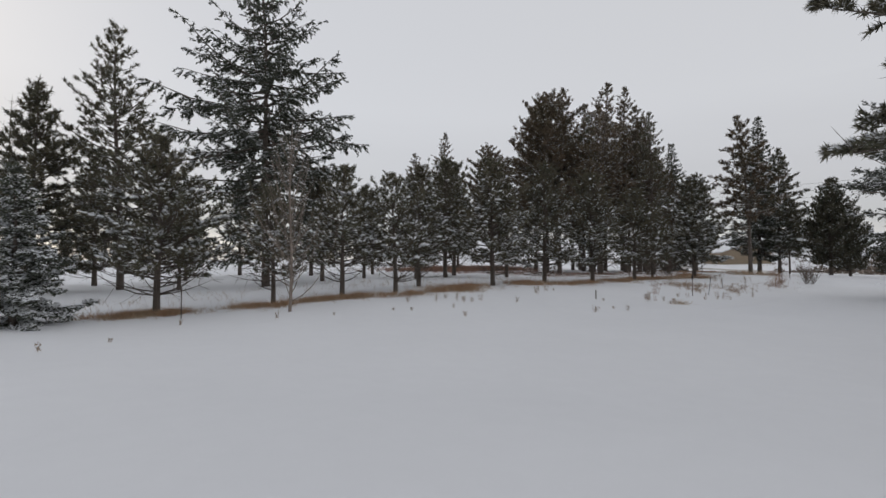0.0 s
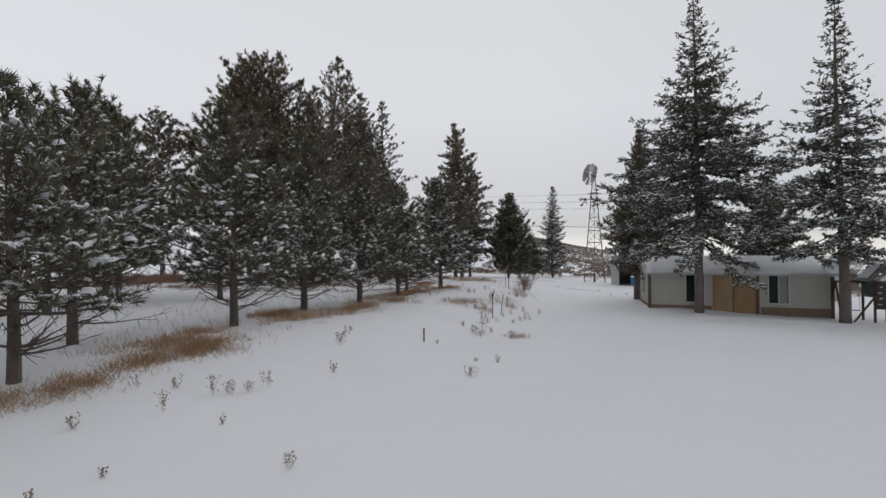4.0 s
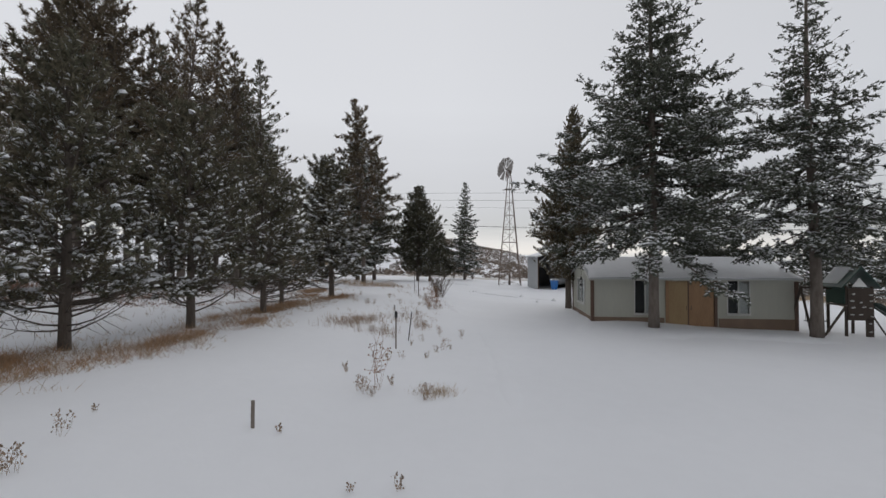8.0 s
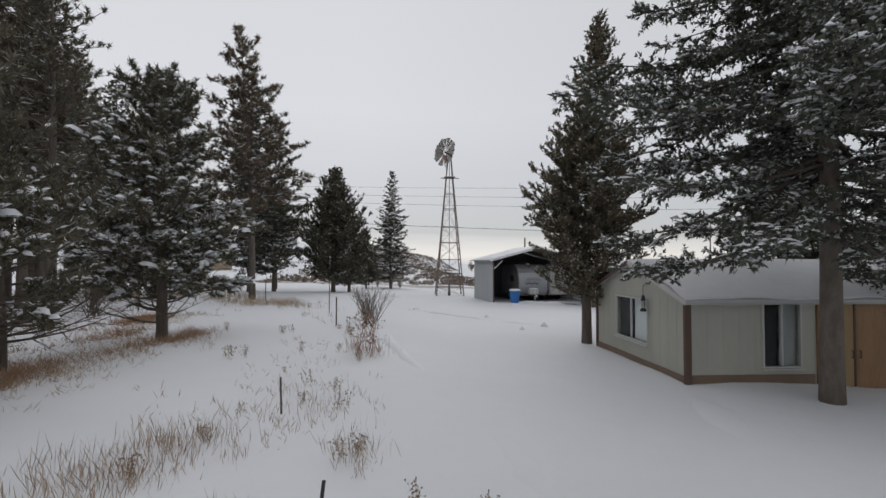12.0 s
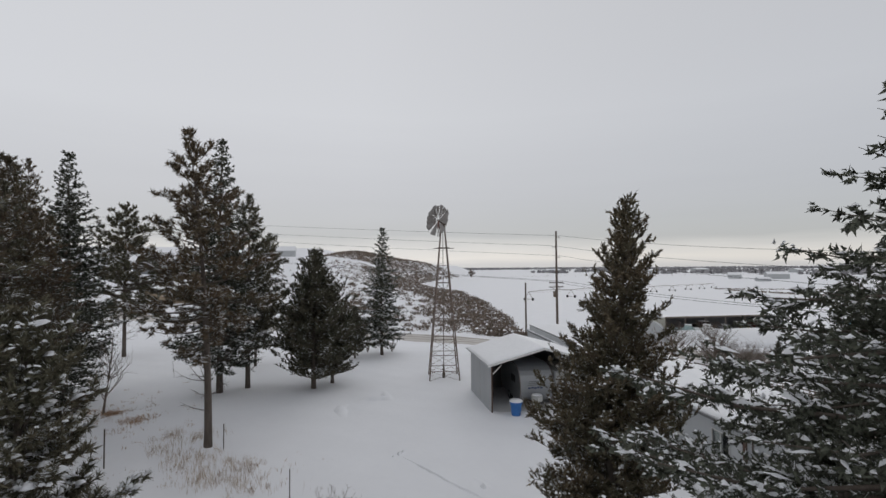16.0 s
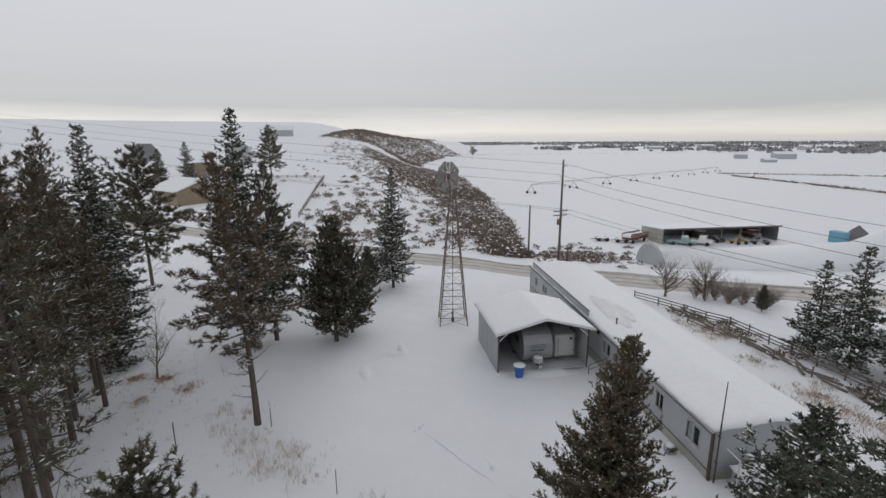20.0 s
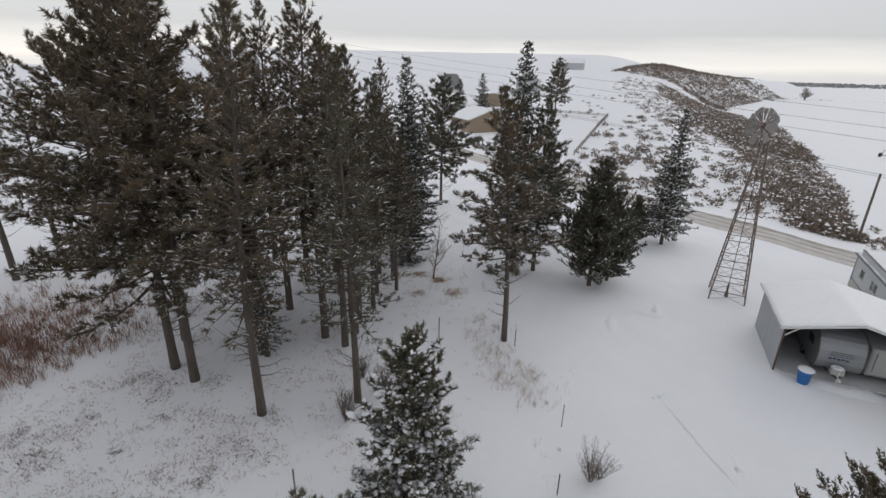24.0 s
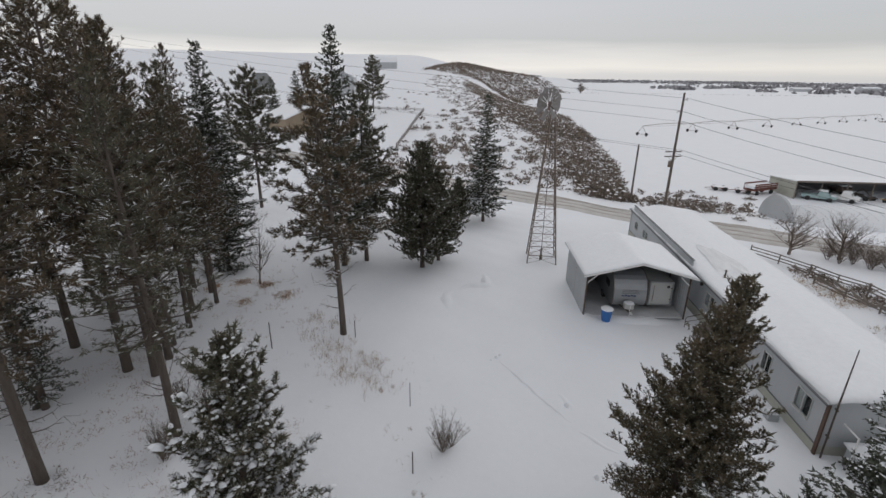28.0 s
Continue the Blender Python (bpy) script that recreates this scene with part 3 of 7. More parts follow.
    sd = hd * np.cos(turn)[:, None] + flank * np.sin(turn)[:, None]
    sd[:, 2] += tilt + rng.normal(0, scatter, m) + (0.35 * f[bi] if needled else 0.0)
    sd = unit(sd)
    pick = rng.random(m) < 0.35
    wood(sp[pick], (sp + sd * sl[:, None])[pick], np.full(pick.sum(), 0.008), np.full(pick.sum(), 0.004))
    limbs = bulk("branchwork", np.concatenate(vs), np.concatenate(fs), M_BARK)
    if needled:
        # brushes of long needles at the ends of the shoots
        cnt2 = 1 + (sl * (3.2 if kind == "pine" else 2.3) * density).astype(int)
        ti = np.repeat(np.arange(m), cnt2)
        first = np.concatenate([[True], ti[1:] != ti[:-1]])
        u = np.where(first, 1.0, rng.uniform(0.35, 0.95, len(ti)))
        td = unit(sd[ti] + np.where(first, 0.0, 1.0)[:, None] * rng.normal(0, 0.55, (len(ti), 3)) + np.array([0, 0, 0.16]))
        tp = sp[ti] + sd[ti] * (sl[ti] * u)[:, None] + td * np.where(first, 0.0, 0.12 * tip)[:, None]
        fan = 16 if kind == "pine" else 13
        fi = np.repeat(np.arange(len(ti)), fan)
        nd = unit(td[fi] * 0.62 + rng.normal(0, 0.52, (len(fi), 3)))
        npos = tp[fi] - td[fi] * (rng.random(len(fi)) * 0.14 * tip)[:, None]
        nl, nw = rng.uniform(0.13, 0.22, len(fi)) * tip, rng.uniform(0.030, 0.048, len(fi)) * tip
        heads, hdir, hlen = tp, td, np.full(len(tp), 0.16 * tip)
    else:
        # shootlets on the shoots, all clothed in short needles
        per2 = {"spruce": 10.0, "spire": 11.0, "norway": 7.0, "cedar": 8.5}[kind]
        cnt2 = np.maximum(1, (sl * per2 * density / tip).astype(int))
        ti = np.repeat(np.arange(m), cnt2)
        u = rng.uniform(0.12, 1.0, len(ti))
        tp = sp[ti] + sd[ti] * (sl[ti] * u)[:, None]
        wob = {"cedar": 0.50, "norway": 0.6}.get(kind, 0.95)
        td = unit(sd[ti] * 0.85 + rng.normal(0, wob, (len(ti), 3)) * np.array([1, 1, 0.75]) + np.array([0, 0, {"cedar": 0.25, "norway": -0.5}.get(kind, -0.05)]))
        tl = np.clip(sl[ti] * 0.42 * (1.15 - 0.6 * u), 0.09, 0.24) * rng.uniform(0.7, 1.2, len(ti)) * tip**0.5
        A, D, L = np.concatenate([sp, tp]), np.concatenate([sd, td]), np.concatenate([sl, tl])
        many = np.maximum(3, (L * {"spruce": 42, "spire": 46, "norway": 60, "cedar": 46}[kind] / tip).astype(int))
        gi = np.repeat(np.arange(len(A)), many)
        npos = A[gi] + D[gi] * (L[gi] * rng.random(len(gi)))[:, None]
        nd = unit(D[gi] * (1.0 if kind == "cedar" else 0.75) + rng.normal(0, 0.5 if kind == "cedar" else 0.6, (len(gi), 3)))
        nl, nw = rng.uniform(0.06, 0.115, len(gi)) * tip, rng.uniform(0.036, 0.058, len(gi)) * tip
        if kind == "cedar":
            nl = nl * 1.2
        heads, hdir, hlen = A + D * (L * 0.55)[:, None], D, L
    v, q = spines(npos, nd, nl, nw, rng)
    needles = bulk("needles", v, q, leaf or {"pine": M_PINE, "tall": M_PINE, "cedar": M_CEDAR}.get(kind, M_SPRUCE))
    # snow that lies along the tops of the shoots, more of it low down and in patches
    fz = np.clip((heads[:, 2] - crown) / (height - crown), 0, 1)
    rim = np.hypot(heads[:, 0] - lx * fz**2, heads[:, 1] - ly * fz**2) / np.maximum(reach, 0.1)
    patch = np.sin(heads[:, 0] * 2.1 + seed) * np.sin(heads[:, 1] * 2.3 + 1.7 * seed) + 0.8 * np.sin(heads[:, 2] * 3.1 + heads[:, 0])
    fall = np.clip(1.55 - 2.7 * fz, 0.05, 1.4) if kind == "spire" else np.clip(1.35 - 1.25 * fz, 0.12, 1.3) if kind in ("spruce", "norway") else np.clip(1.25 - 0.7 * fz, 0.3, 1.25)
    lie = rng.random(len(heads)) < snow * {"pine": 0.80, "tall": 0.45, "cedar": 0.6, "spire": 1.0}.get(kind, 1.25) * fall * (0.5 + 0.9 * (patch > 0.1)) * (0.55 + 0.6 * np.clip(rim, 0, 1))
    lie &= np.abs(hdir[:, 2]) < 0.85
    sn = lie.sum()
    wide = rng.uniform(0.055, 0.11, sn) * tip * {"pine": 1.25, "tall": 0.85, "spire": 0.95}.get(kind, 1.0)
    run = hlen[lie] * rng.uniform(0.45, 0.95, sn) if not needled else rng.uniform(0.10, 0.24, sn) * tip * (1.0 if kind == "pine" else 1.7)
    at = heads[lie] + np.array([0, 0, 0.035 * tip]) + (hdir[lie] * 0.02)
    grow = np.where(rng.random(sn) < (0.10 if kind == "pine" else 0.05) * snow, rng.uniform(1.3, 2.5 if kind == "pine" else 1.9, sn), 1.0)
    v1, q1 = domes(at, hdir[lie] + rng.normal(0, 0.15, (sn, 3)), run * grow, wide * grow, wide * 0.42 * grow) if needled and height < 12 else lumps(at, hdir[lie] + rng.normal(0, 0.15, (sn, 3)), run * grow, wide * grow, wide * 0.42 * grow)
    # needles white with rime
    fz = np.clip((npos[:, 2] - crown) / (height - crown), 0, 1)
    patch = np.sin(npos[:, 0] * 1.7 + seed) * np.sin(npos[:, 1] * 1.9 + seed) + 0.8 * np.sin(npos[:, 2] * 2.6 + npos[:, 1])
    rime = rng.random(len(npos)) < snow * {"pine": 0.13, "tall": 0.20, "cedar": 0.20, "spire": 0.17}.get(kind, 0.30) * (np.clip(1.7 - 2.6 * fz, 0.10, 1.5) if kind == "spire" else np.clip(1.5 - 1.35 * fz, 0.15, 1.4)) * (0.5 + 0.9 * (patch > 0.0)) * (nd[:, 2] > -0.35)
    v2, q2 = spines(npos[rime] + np.array([0, 0, 0.012]), nd[rime] + np.array([0, 0, 0.15]), nl[rime] * 0.9, nw[rime] * 1.05, rng)
    return trunk.mesh("trunk", bark or M_BARK, True), limbs, needles, bulk("snow", np.concatenate([v1, v2]), np.concatenate([q1, q2 + len(v1)]), M_TREESNOW)


def plant(name, x, y, meshes, label, category="tree", group="", turn=0.0, size=1.0, sink=0.0):
    ob = new(name)
    ob.matrix_world = pose(x, y, gz(x, y) - sink, 0, 0, turn) @ Matrix.Scale(size, 4)
    tagged(ob, label, category, group)
    for n, me in zip(("trunk", "branchwork", "crown", "branch_snow"), meshes):
        p = part(n, me, None, ob)
        if n != "trunk":
            p["kind"] = "stuff"
    return ob


PINE_ROW = "pines of the windbreak row"
SMALL_PINE = "young snow-dusted pine with bare low limbs"
# x, y, height, crown base, reach, snow
ROW = ((0.1, 19.0, 6.6, 1.4, 2.9, 0.95), (4.2, 18.1, 4.7, 1.3, 2.0, 1.0), (7.2, 18.1, 5.6, 1.5, 2.2, 1.0), (9.8, 17.9, 5.4, 1.4, 2.3, 1.0), (12.7, 20.6, 6.5, 1.5, 2.4, 1.0),
       (16.7, 19.0, 7.1, 1.4, 2.8, 0.85), (21.3, 19.4, 7.3, 1.2, 2.8, 0.9), (25.2, 18.8, 7.0, 1.2, 2.8, 0.9), (29.4, 18.5, 6.2, 1.15, 2.7, 0.7), (33.0, 19.4, 4.9, 1.0, 2.4, 0.60))
for i, (x, y, h, c, r, sn) in enumerate(ROW):
    plant("pine_tree", x, y, conifer_meshes(100 + i, h, c, r, "pine", snow=sn * (1.45 if i < 6 else 1.15), bare=14, density=1.15 if i in (0, 5, 6, 7, 8) else 0.98, lean=(0.15 * (-1) ** i, 0.2)), SMALL_PINE, "pine", PINE_ROW)

plant("pine_tree", 37.1, 18.35, conifer_meshes(110, 8.1, 1.3, 2.75, "pine", snow=1.65, bare=12, density=1.9, tip=1.05, lean=(1.2, 0.9)), "dense young pine at the end of the windbreak row", "pine", PINE_ROW)

# trees behind the row
plant("pine_tree", -1.2, 38.0, conifer_meshes(21, 18.6, 2.2, 5.0, "tall", snow=0.5, sparse=0.05, tip=1.35, density=1.3, lean=(-0.7, 0.4)), "tall old pine with an uneven snow-dusted crown", "pine")
plant("pine_tree", -6.0, 39.0, conifer_meshes(22, 13.8, 1.0, 4.8, "tall", snow=0.5, density=1.7, tip=1.6), "broad pine with a dense dark crown", "pine")
plant("spruce_tree", 6.6, 29.5, conifer_meshes(23, 20.4, 2.6, 6.3, "norway", snow=0.62, density=0.85, sparse=0.06, lean=(-0.5, 0.2), bare=0, tip=1.55), "tall spreading spruce with hanging twigs and upturned limb ends", "spruce")
plant("spruce_tree", -3.9, 18.2, conifer_meshes(24, 5.0, 0.15, 2.2, "spruce", snow=2.0, bare=0, density=2.2), "small dense spruce heavily covered with snow", "spruce")
BACK_A = conifer_meshes(31, 8.5, 1.4, 2.7, "pine", snow=0.8, bare=6, density=0.8, tip=1.15)
BACK_B = conifer_meshes(32, 7.0, 1.2, 2.5, "pine", snow=0.8, bare=6, density=0.8, tip=1.15)
for i, (x, y, s, b) in enumerate(((10.5, 30, 0.9, 0), (15.0, 33, 1.0, 1), (17.5, 29.0, 0.95, 0), (21.5, 31, 1.15, 0), (24.5, 34, 1.45, 1), (24.8, 27, 0.9, 0), (2.0, 33, 0.9, 1), (13.0, 40, 1.1, 0), (20.0, 42, 1.2, 1), (-9.0, 31, 0.95, 0), (-13.0, 38, 1.2, 1), (-3.0, 46, 1.2, 0), (3.5, 45, 1.15, 1), (8.5, 48, 1.1, 0))):
    plant("pine_tree", x, y, (BACK_A, BACK_B)[b], "pine with a rounded crown white with snow", "pine", "pines behind the windbreak", turn=i * 67, size=s)

# the tall grove
TALL = [conifer_meshes(41, 19.8, 6.6, 4.3, "tall", snow=0.5, density=1.05, bare=18, lean=(0.5, -0.3), tip=1.42, girth=0.25, leaf=M_PINEBROWN), conifer_meshes(42, 18.4, 5.9, 3.8, "tall", snow=0.5, density=1.05, bare=18, lean=(-0.4, 0.5), tip=1.35, girth=0.24),
        conifer_meshes(43, 20.9, 7.0, 4.1, "tall", snow=0.5, density=1.05, bare=20, lean=(0.2, 0.6), tip=1.42, girth=0.26, leaf=M_PINEBROWN), conifer_meshes(45, 20.6, 5.8, 7.8, "tall", snow=0.45, density=1.45, bare=12, lean=(-0.6, 0.4), tip=1.6, girth=0.27, leaf=M_PINEBROWN)]
GROVE = ((55.5, 31.6, 0.62, 0), (57.0, 33.0, 0.66, 2), (39.6, 36.8, 1.0, 3), (39.4, 34.7, 0.98, 2), (39.3, 29.1, 0.97, 0), (42.6, 25.4, 0.86, 1), (46.8, 31.5, 1.0, 2), (46.6, 29.6, 0.92, 0), (41.9, 39.2, 1.03, 3), (48.2, 30.0, 0.90, 1), (49.6, 30.8, 0.86, 2), (51.8, 31.2, 0.74, 1),
         (49.9, 31.7, 0.98, 1), (46.4, 55.0, 0.92, 3), (43.2, 33.5, 0.95, 1), (40.6, 59.5, 1.0, 2), (37.0, 62.0, 0.9, 0), (45.0, 62.0, 0.95, 1), (45.0, 36.0, 1.02, 0), (48.5, 36.5, 0.98, 2), (52.5, 35.0, 0.97, 1), (44.0, 43.0, 1.04, 0), (50.0, 42.0, 1.0, 1), (56.0, 38.5, 0.95, 2), (55.0, 45.0, 1.0, 0), (54.0, 32.5, 0.77, 0), (57.5, 34.8, 0.88, 1), (59.5, 41.0, 0.95, 0), (53.0, 39.0, 1.0, 2))
for i, (x, y, s, b) in enumerate(GROVE):
    plant("pine_tree", x, y, TALL[b], "tall slender pine with a bare lower trunk", "pine", "tall pines of the grove", turn=i * 83, size=s)
plant("spruce_tree", 43.2, 33.0, conifer_meshes(44, 9.0, 1.0, 2.0, "spruce", snow=0.3, bare=0), "dark young spruce among tall pines", "spruce")

# trees along the lane
plant("pine_tree", 52.6, 20.9, conifer_meshes(51, 16.0, 5.3, 3.8, "tall", snow=0.6, density=1.6, bare=18, lean=(-1.2, 0.6), tip=1.5, sparse=0.12, leaf=M_PINEBROWN), "open pine with a bare trunk and dead low limbs", "pine")
SPIRE_B = conifer_meshes(52, 19.4, 2.6, 4.4, "spruce", snow=0.4, bare=10, tip=2.1, density=1.25)
plant("spruce_tree", 64.5, 25.0, SPIRE_B, "tall narrow spruce with a spire top", "spruce")
CEDAR = conifer_meshes(53, 10.6, 0.9, 4.4, "cedar", snow=0.3, bare=0, density=1.2, tip=2.1, leaf=M_DARKCEDAR)
plant("juniper_tree", 65.4, 18.1, CEDAR, "dense dark juniper with a pointed crown", "juniper")
plant("juniper_tree", 67.6, 17.0, CEDAR, "dense dark juniper with a pointed crown", "juniper", turn=100, size=0.74)
plant("spruce_tree", 82.4, 13.8, conifer_meshes(54, 14.6, 1.6, 3.5, "spruce", snow=0.35, bare=4, tip=1.9, density=1.3), "slender spruce standing near the road", "spruce")
plant("juniper_tree", 80.0, 16.6, CEDAR, "small juniper beside a spruce", "juniper", turn=220, size=0.52)
YOUNG = conifer_meshes(55, 9.0, 0.6, 2.9, "spruce", snow=0.3, bare=0, tip=1.8, density=1.3)
plant("spruce_tree", 61.5, 34.2, YOUNG, "dark young spruce at the edge of the grove", "spruce")
PINE_FAR = conifer_meshes(56, 16.6, 4.8, 6.2, "tall", snow=0.4, density=1.6, bare=10, tip=1.8)
plant("pine_tree", 82.4, 42.4, PINE_FAR, "tall open pine near the road", "pine")
plant("pine_tree", 213.0, 65.0, PINE_FAR, "pine on the bench above the road", "pine", turn=140, size=1.22)

plant("pine_tree", 66.0, 23.4, conifer_meshes(57, 15.2, 3.4, 4.0, "tall", snow=0.5, bare=10, density=1.8, tip=1.5), "dark pine beside a tall spruce", "pine")
plant("pine_tree", 76.0, 26.0, PINE_FAR, "pine standing back from the lane", "pine", turn=60, size=0.62)

# trees by the shed and the yard
plant("spruce_tree", 32.5, 2.2, conifer_meshes(61, 17.4, 4.0, 5.3, "spire", snow=0.72, bare=0, lop=(0.66, 0.33), lean=(-0.8, 0.3), girth=0.225, tip=1.15, density=1.0, sparse=0.06, bark=M_SPRUCEBARK), "tall blue spruce with snow on its limbs by the shed door", "spruce")
plant("spruce_tree", 32.4, -4.3, conifer_meshes(62, 16.9, 3.9, 3.5, "spire", snow=0.95, bare=0, girth=0.25, sparse=0.04, lean=(0, 0.4), density=0.85, tip=1.35, bark=M_SPRUCEBARK), "tall blue spruce with snowy limbs at the shed corner", "spruce")
plant("juniper_tree", 40.05, 4.72, conifer_meshes(63, 11.5, 1.7, 2.9, "cedar", snow=0.42, bare=0, lop=(1.5, 0.22), lean=(-0.85, -0.1), density=1.5, girth=0.19, tip=0.95), "tall brown-green juniper at the shed corner", "juniper")
plant("spruce_tree", 40.2, -3.2, conifer_meshes(64, 8.5, 0.5, 4.1, "spruce", snow=0.10, bare=0, tip=1.5, density=2.2), "bushy spruce behind the shed", "spruce")
plant("spruce_tree", 28.2, -7.9, conifer_meshes(65, 16.0, 2.4, 2.1, "spire", snow=0.6, bare=0, girth=0.24, density=0.8, tip=1.4, bark=M_SPRUCEBARK), "tall narrow spruce with snowy limbs beside the yard", "spruce")
plant("pine_tree", 12.6, -1.6, conifer_meshes(68, 14.2, 4.5, 3.7, "pine", snow=0.5, bare=6, tip=1.05, density=1.6), "pine with heavy low limbs beside the open yard", "pine")
YARD_PINE = conifer_meshes(66, 6.0, 1.5, 2.0, "pine", snow=0.6, lean=(-0.4, 0.7), density=0.9)
plant("pine_tree", 33.5, -9.8, YARD_PINE, "young leaning pine beside the play set", "pine")
plant("pine_tree", 35.8, -13.2, YARD_PINE, "young pine behind the play set", "pine", turn=140, size=0.66)
SIDE = conifer_meshes(67, 8.4, 0.9, 2.9, "spruce", snow=0.4, bare=4, tip=1.8, density=1.3)
for i, (x, y, s) in enumerate(((61.4, -22.6, 0.98), (59.2, -23.8, 1.18), (55.2, -24.6, 1.1), (58.0, -27.5, 1.0), (49.0, -25.5, 1.1))):
    plant("spruce_tree", x, y, SIDE, "dark spruce beyond the rail fence", "spruce", "spruces beyond the fence", turn=i * 71, size=s)

for x, y, k, m, lab, nm in ((64.0, 36.0, 18.2 / 19.4, 0, "tall dark spruce behind the grove", "spruce"), (62.6, 38.4, 0.90, 1, "tall slender pine with a bare lower trunk", "pine"), (66.5, 40.5, 0.86, 2, "tall slender pine with a bare lower trunk", "pine"), (70.5, 44.0, 0.8, 1, "tall slender pine with a bare lower trunk", "pine"), (187.0, 93.0, 1.5, 3, "dark spruce behind the farm house", "spruce"), (191.0, 86.0, 1.7, 3, "dark spruce behind the farm house", "spruce")):
    plant(nm + "_tree", x, y, (TALL[0], TALL[1], TALL[2], YOUNG)[m] if m else SPIRE_B, lab, nm, turn=x * 7, size=k)

# ---- shared building pieces ----
def sash_window(parent, y0, y1, z0, z1, at, face="x", shades=(0, 1), out=-1, cover=None):
    """A white two-pane sliding window on the wall plane at; spans y0..y1 (or x for face y). shades: which halves have a curtain behind."""
    def p(u, w, z):
        return (at + out * w, u, z) if face == "x" else (u, at + out * w, z)

    def s(u, w, z):
        return (w, u, z) if face == "x" else (u, w, z)
    mid, win = (y0 + y1) / 2, new("window")
    win.parent = parent
    fr = Geo()
    for u in (y0, y1):
        fr.box(p(u, 0.02, (z0 + z1) / 2), s(0.036, 0.07, z1 - z0 + 0.036))
    for z in (z0, z1):
        fr.box(p(mid, 0.024, z), s(abs(y1 - y0) - 0.036, 0.07, 0.036))
    part("window_frame", fr, M_FRAME, win)
    part("mullion", Geo().box(p(mid, 0.016, (z0 + z1) / 2), s(0.05, 0.05, z1 - z0 - 0.05)), M_FRAME, win)
    part("window_sill", Geo().box(p(mid, 0.06, z0 - 0.05), s(abs(y1 - y0) + 0.08, 0.09, 0.03)), M_FRAME, win)
    for k, (a, b) in enumerate(((y0, mid), (mid, y1))):
        pane = part("pane", Geo().box(p((a + b) / 2, -0.01, (z0 + z1) / 2), s(abs(b - a) - 0.06, 0.012, z1 - z0 - 0.06)), M_GLASS, win)
        pane.visible_shadow = False
        # without a curtain, an added black sheet stands in for the unlit room
        part("curtain" if k in shades else "unlit_room_sheet", Geo().box(p((a + b) / 2, -0.10, (z0 + z1) / 2), s(abs(b - a) - 0.04, 0.02, z1 - z0 - 0.04)), (cover or M_CURTAIN) if k in shades else M_BLACK, win)
    return win


def snow_slab(x0, x1, y0, y1, height, thick, seed, nx=40, ny=24, ragged=0.10):
    """A soft slab of roof snow over a rectangle; height(x, y) is the roof below it."""
    rng = np.random.default_rng(seed)
    ph = rng.uniform(0, 6.28, 6)
    top, low = [], []
    for i in range(nx + 1):
        for j in range(ny + 1):
            a, b = i / nx, j / ny
            x, y = x0 + (x1 - x0) * a, y0 + (y1 - y0) * b
            if i in (0, nx):
                x += (1 if i else -1) * ragged * (math.sin(y * 1.9 + ph[0]) * 0.6 + math.sin(y * 4.3 + ph[1]) * 0.3)
            if j in (0, ny):
                y += (1 if j else -1) * ragged * (math.sin(x * 1.7 + ph[2]) * 0.6 + math.sin(x * 3.9 + ph[3]) * 0.3)
            edge = min(a * (x1 - x0), (1 - a) * (x1 - x0), b * (y1 - y0), (1 - b) * (y1 - y0))
            t = thick * (0.35 + 0.65 * min(1, edge / 0.45)) * (1 + 0.16 * math.sin(x * 0.9 + ph[4]) * math.sin(y * 1.1 + ph[5]))
            top.append((x, y, height(x, y) + t))
            low.append((x, y, height(x, y) + 0.004))
    m, g = ny + 1, Geo()
    n = len(top)
    fs = []
    for i in range(nx):
        for j in range(ny):
            q = (i * m + j, (i + 1) * m + j, (i + 1) * m + j + 1, i * m + j + 1)
            fs += [q, tuple(k + n for k in reversed(q))]
    rim = [i * m for i in range(nx + 1)] + [nx * m + j for j in range(1, m)] + [i * m + ny for i in range(nx - 1, -1, -1)] + [j for j in range(ny - 1, 0, -1)]
    fs += [(rim[k], rim[(k + 1) % len(rim)], rim[(k + 1) % len(rim)] + n, rim[k] + n) for k in range(len(rim))]
    return g.add(top + low, fs)


def battens(geo, u0, u1, step, z0, z1, at, face="x", out=-1, w=0.03, d=0.005):
    """Upright ribs on a wall."""
    u = u0
    while u < u1:
        c = (at + out * d / 2, u, (z0 + z1) / 2) if face == "x" else (u, at + out * d / 2, (z0 + z1) / 2)
        geo.box(c, (d, w, z1 - z0) if face == "x" else (w, d, z1 - z0))
        u += step
    return geo


# ---- garden shed ----
shed = thing("garden_shed", 33.98, 0.05, -0.45, "pale green shed with tan double doors and a snowy gable roof", "shed")
DEEP, HALF, EAVE, RIDGE = 5.5, 4.47, 2.55, 3.42
T = 0.10


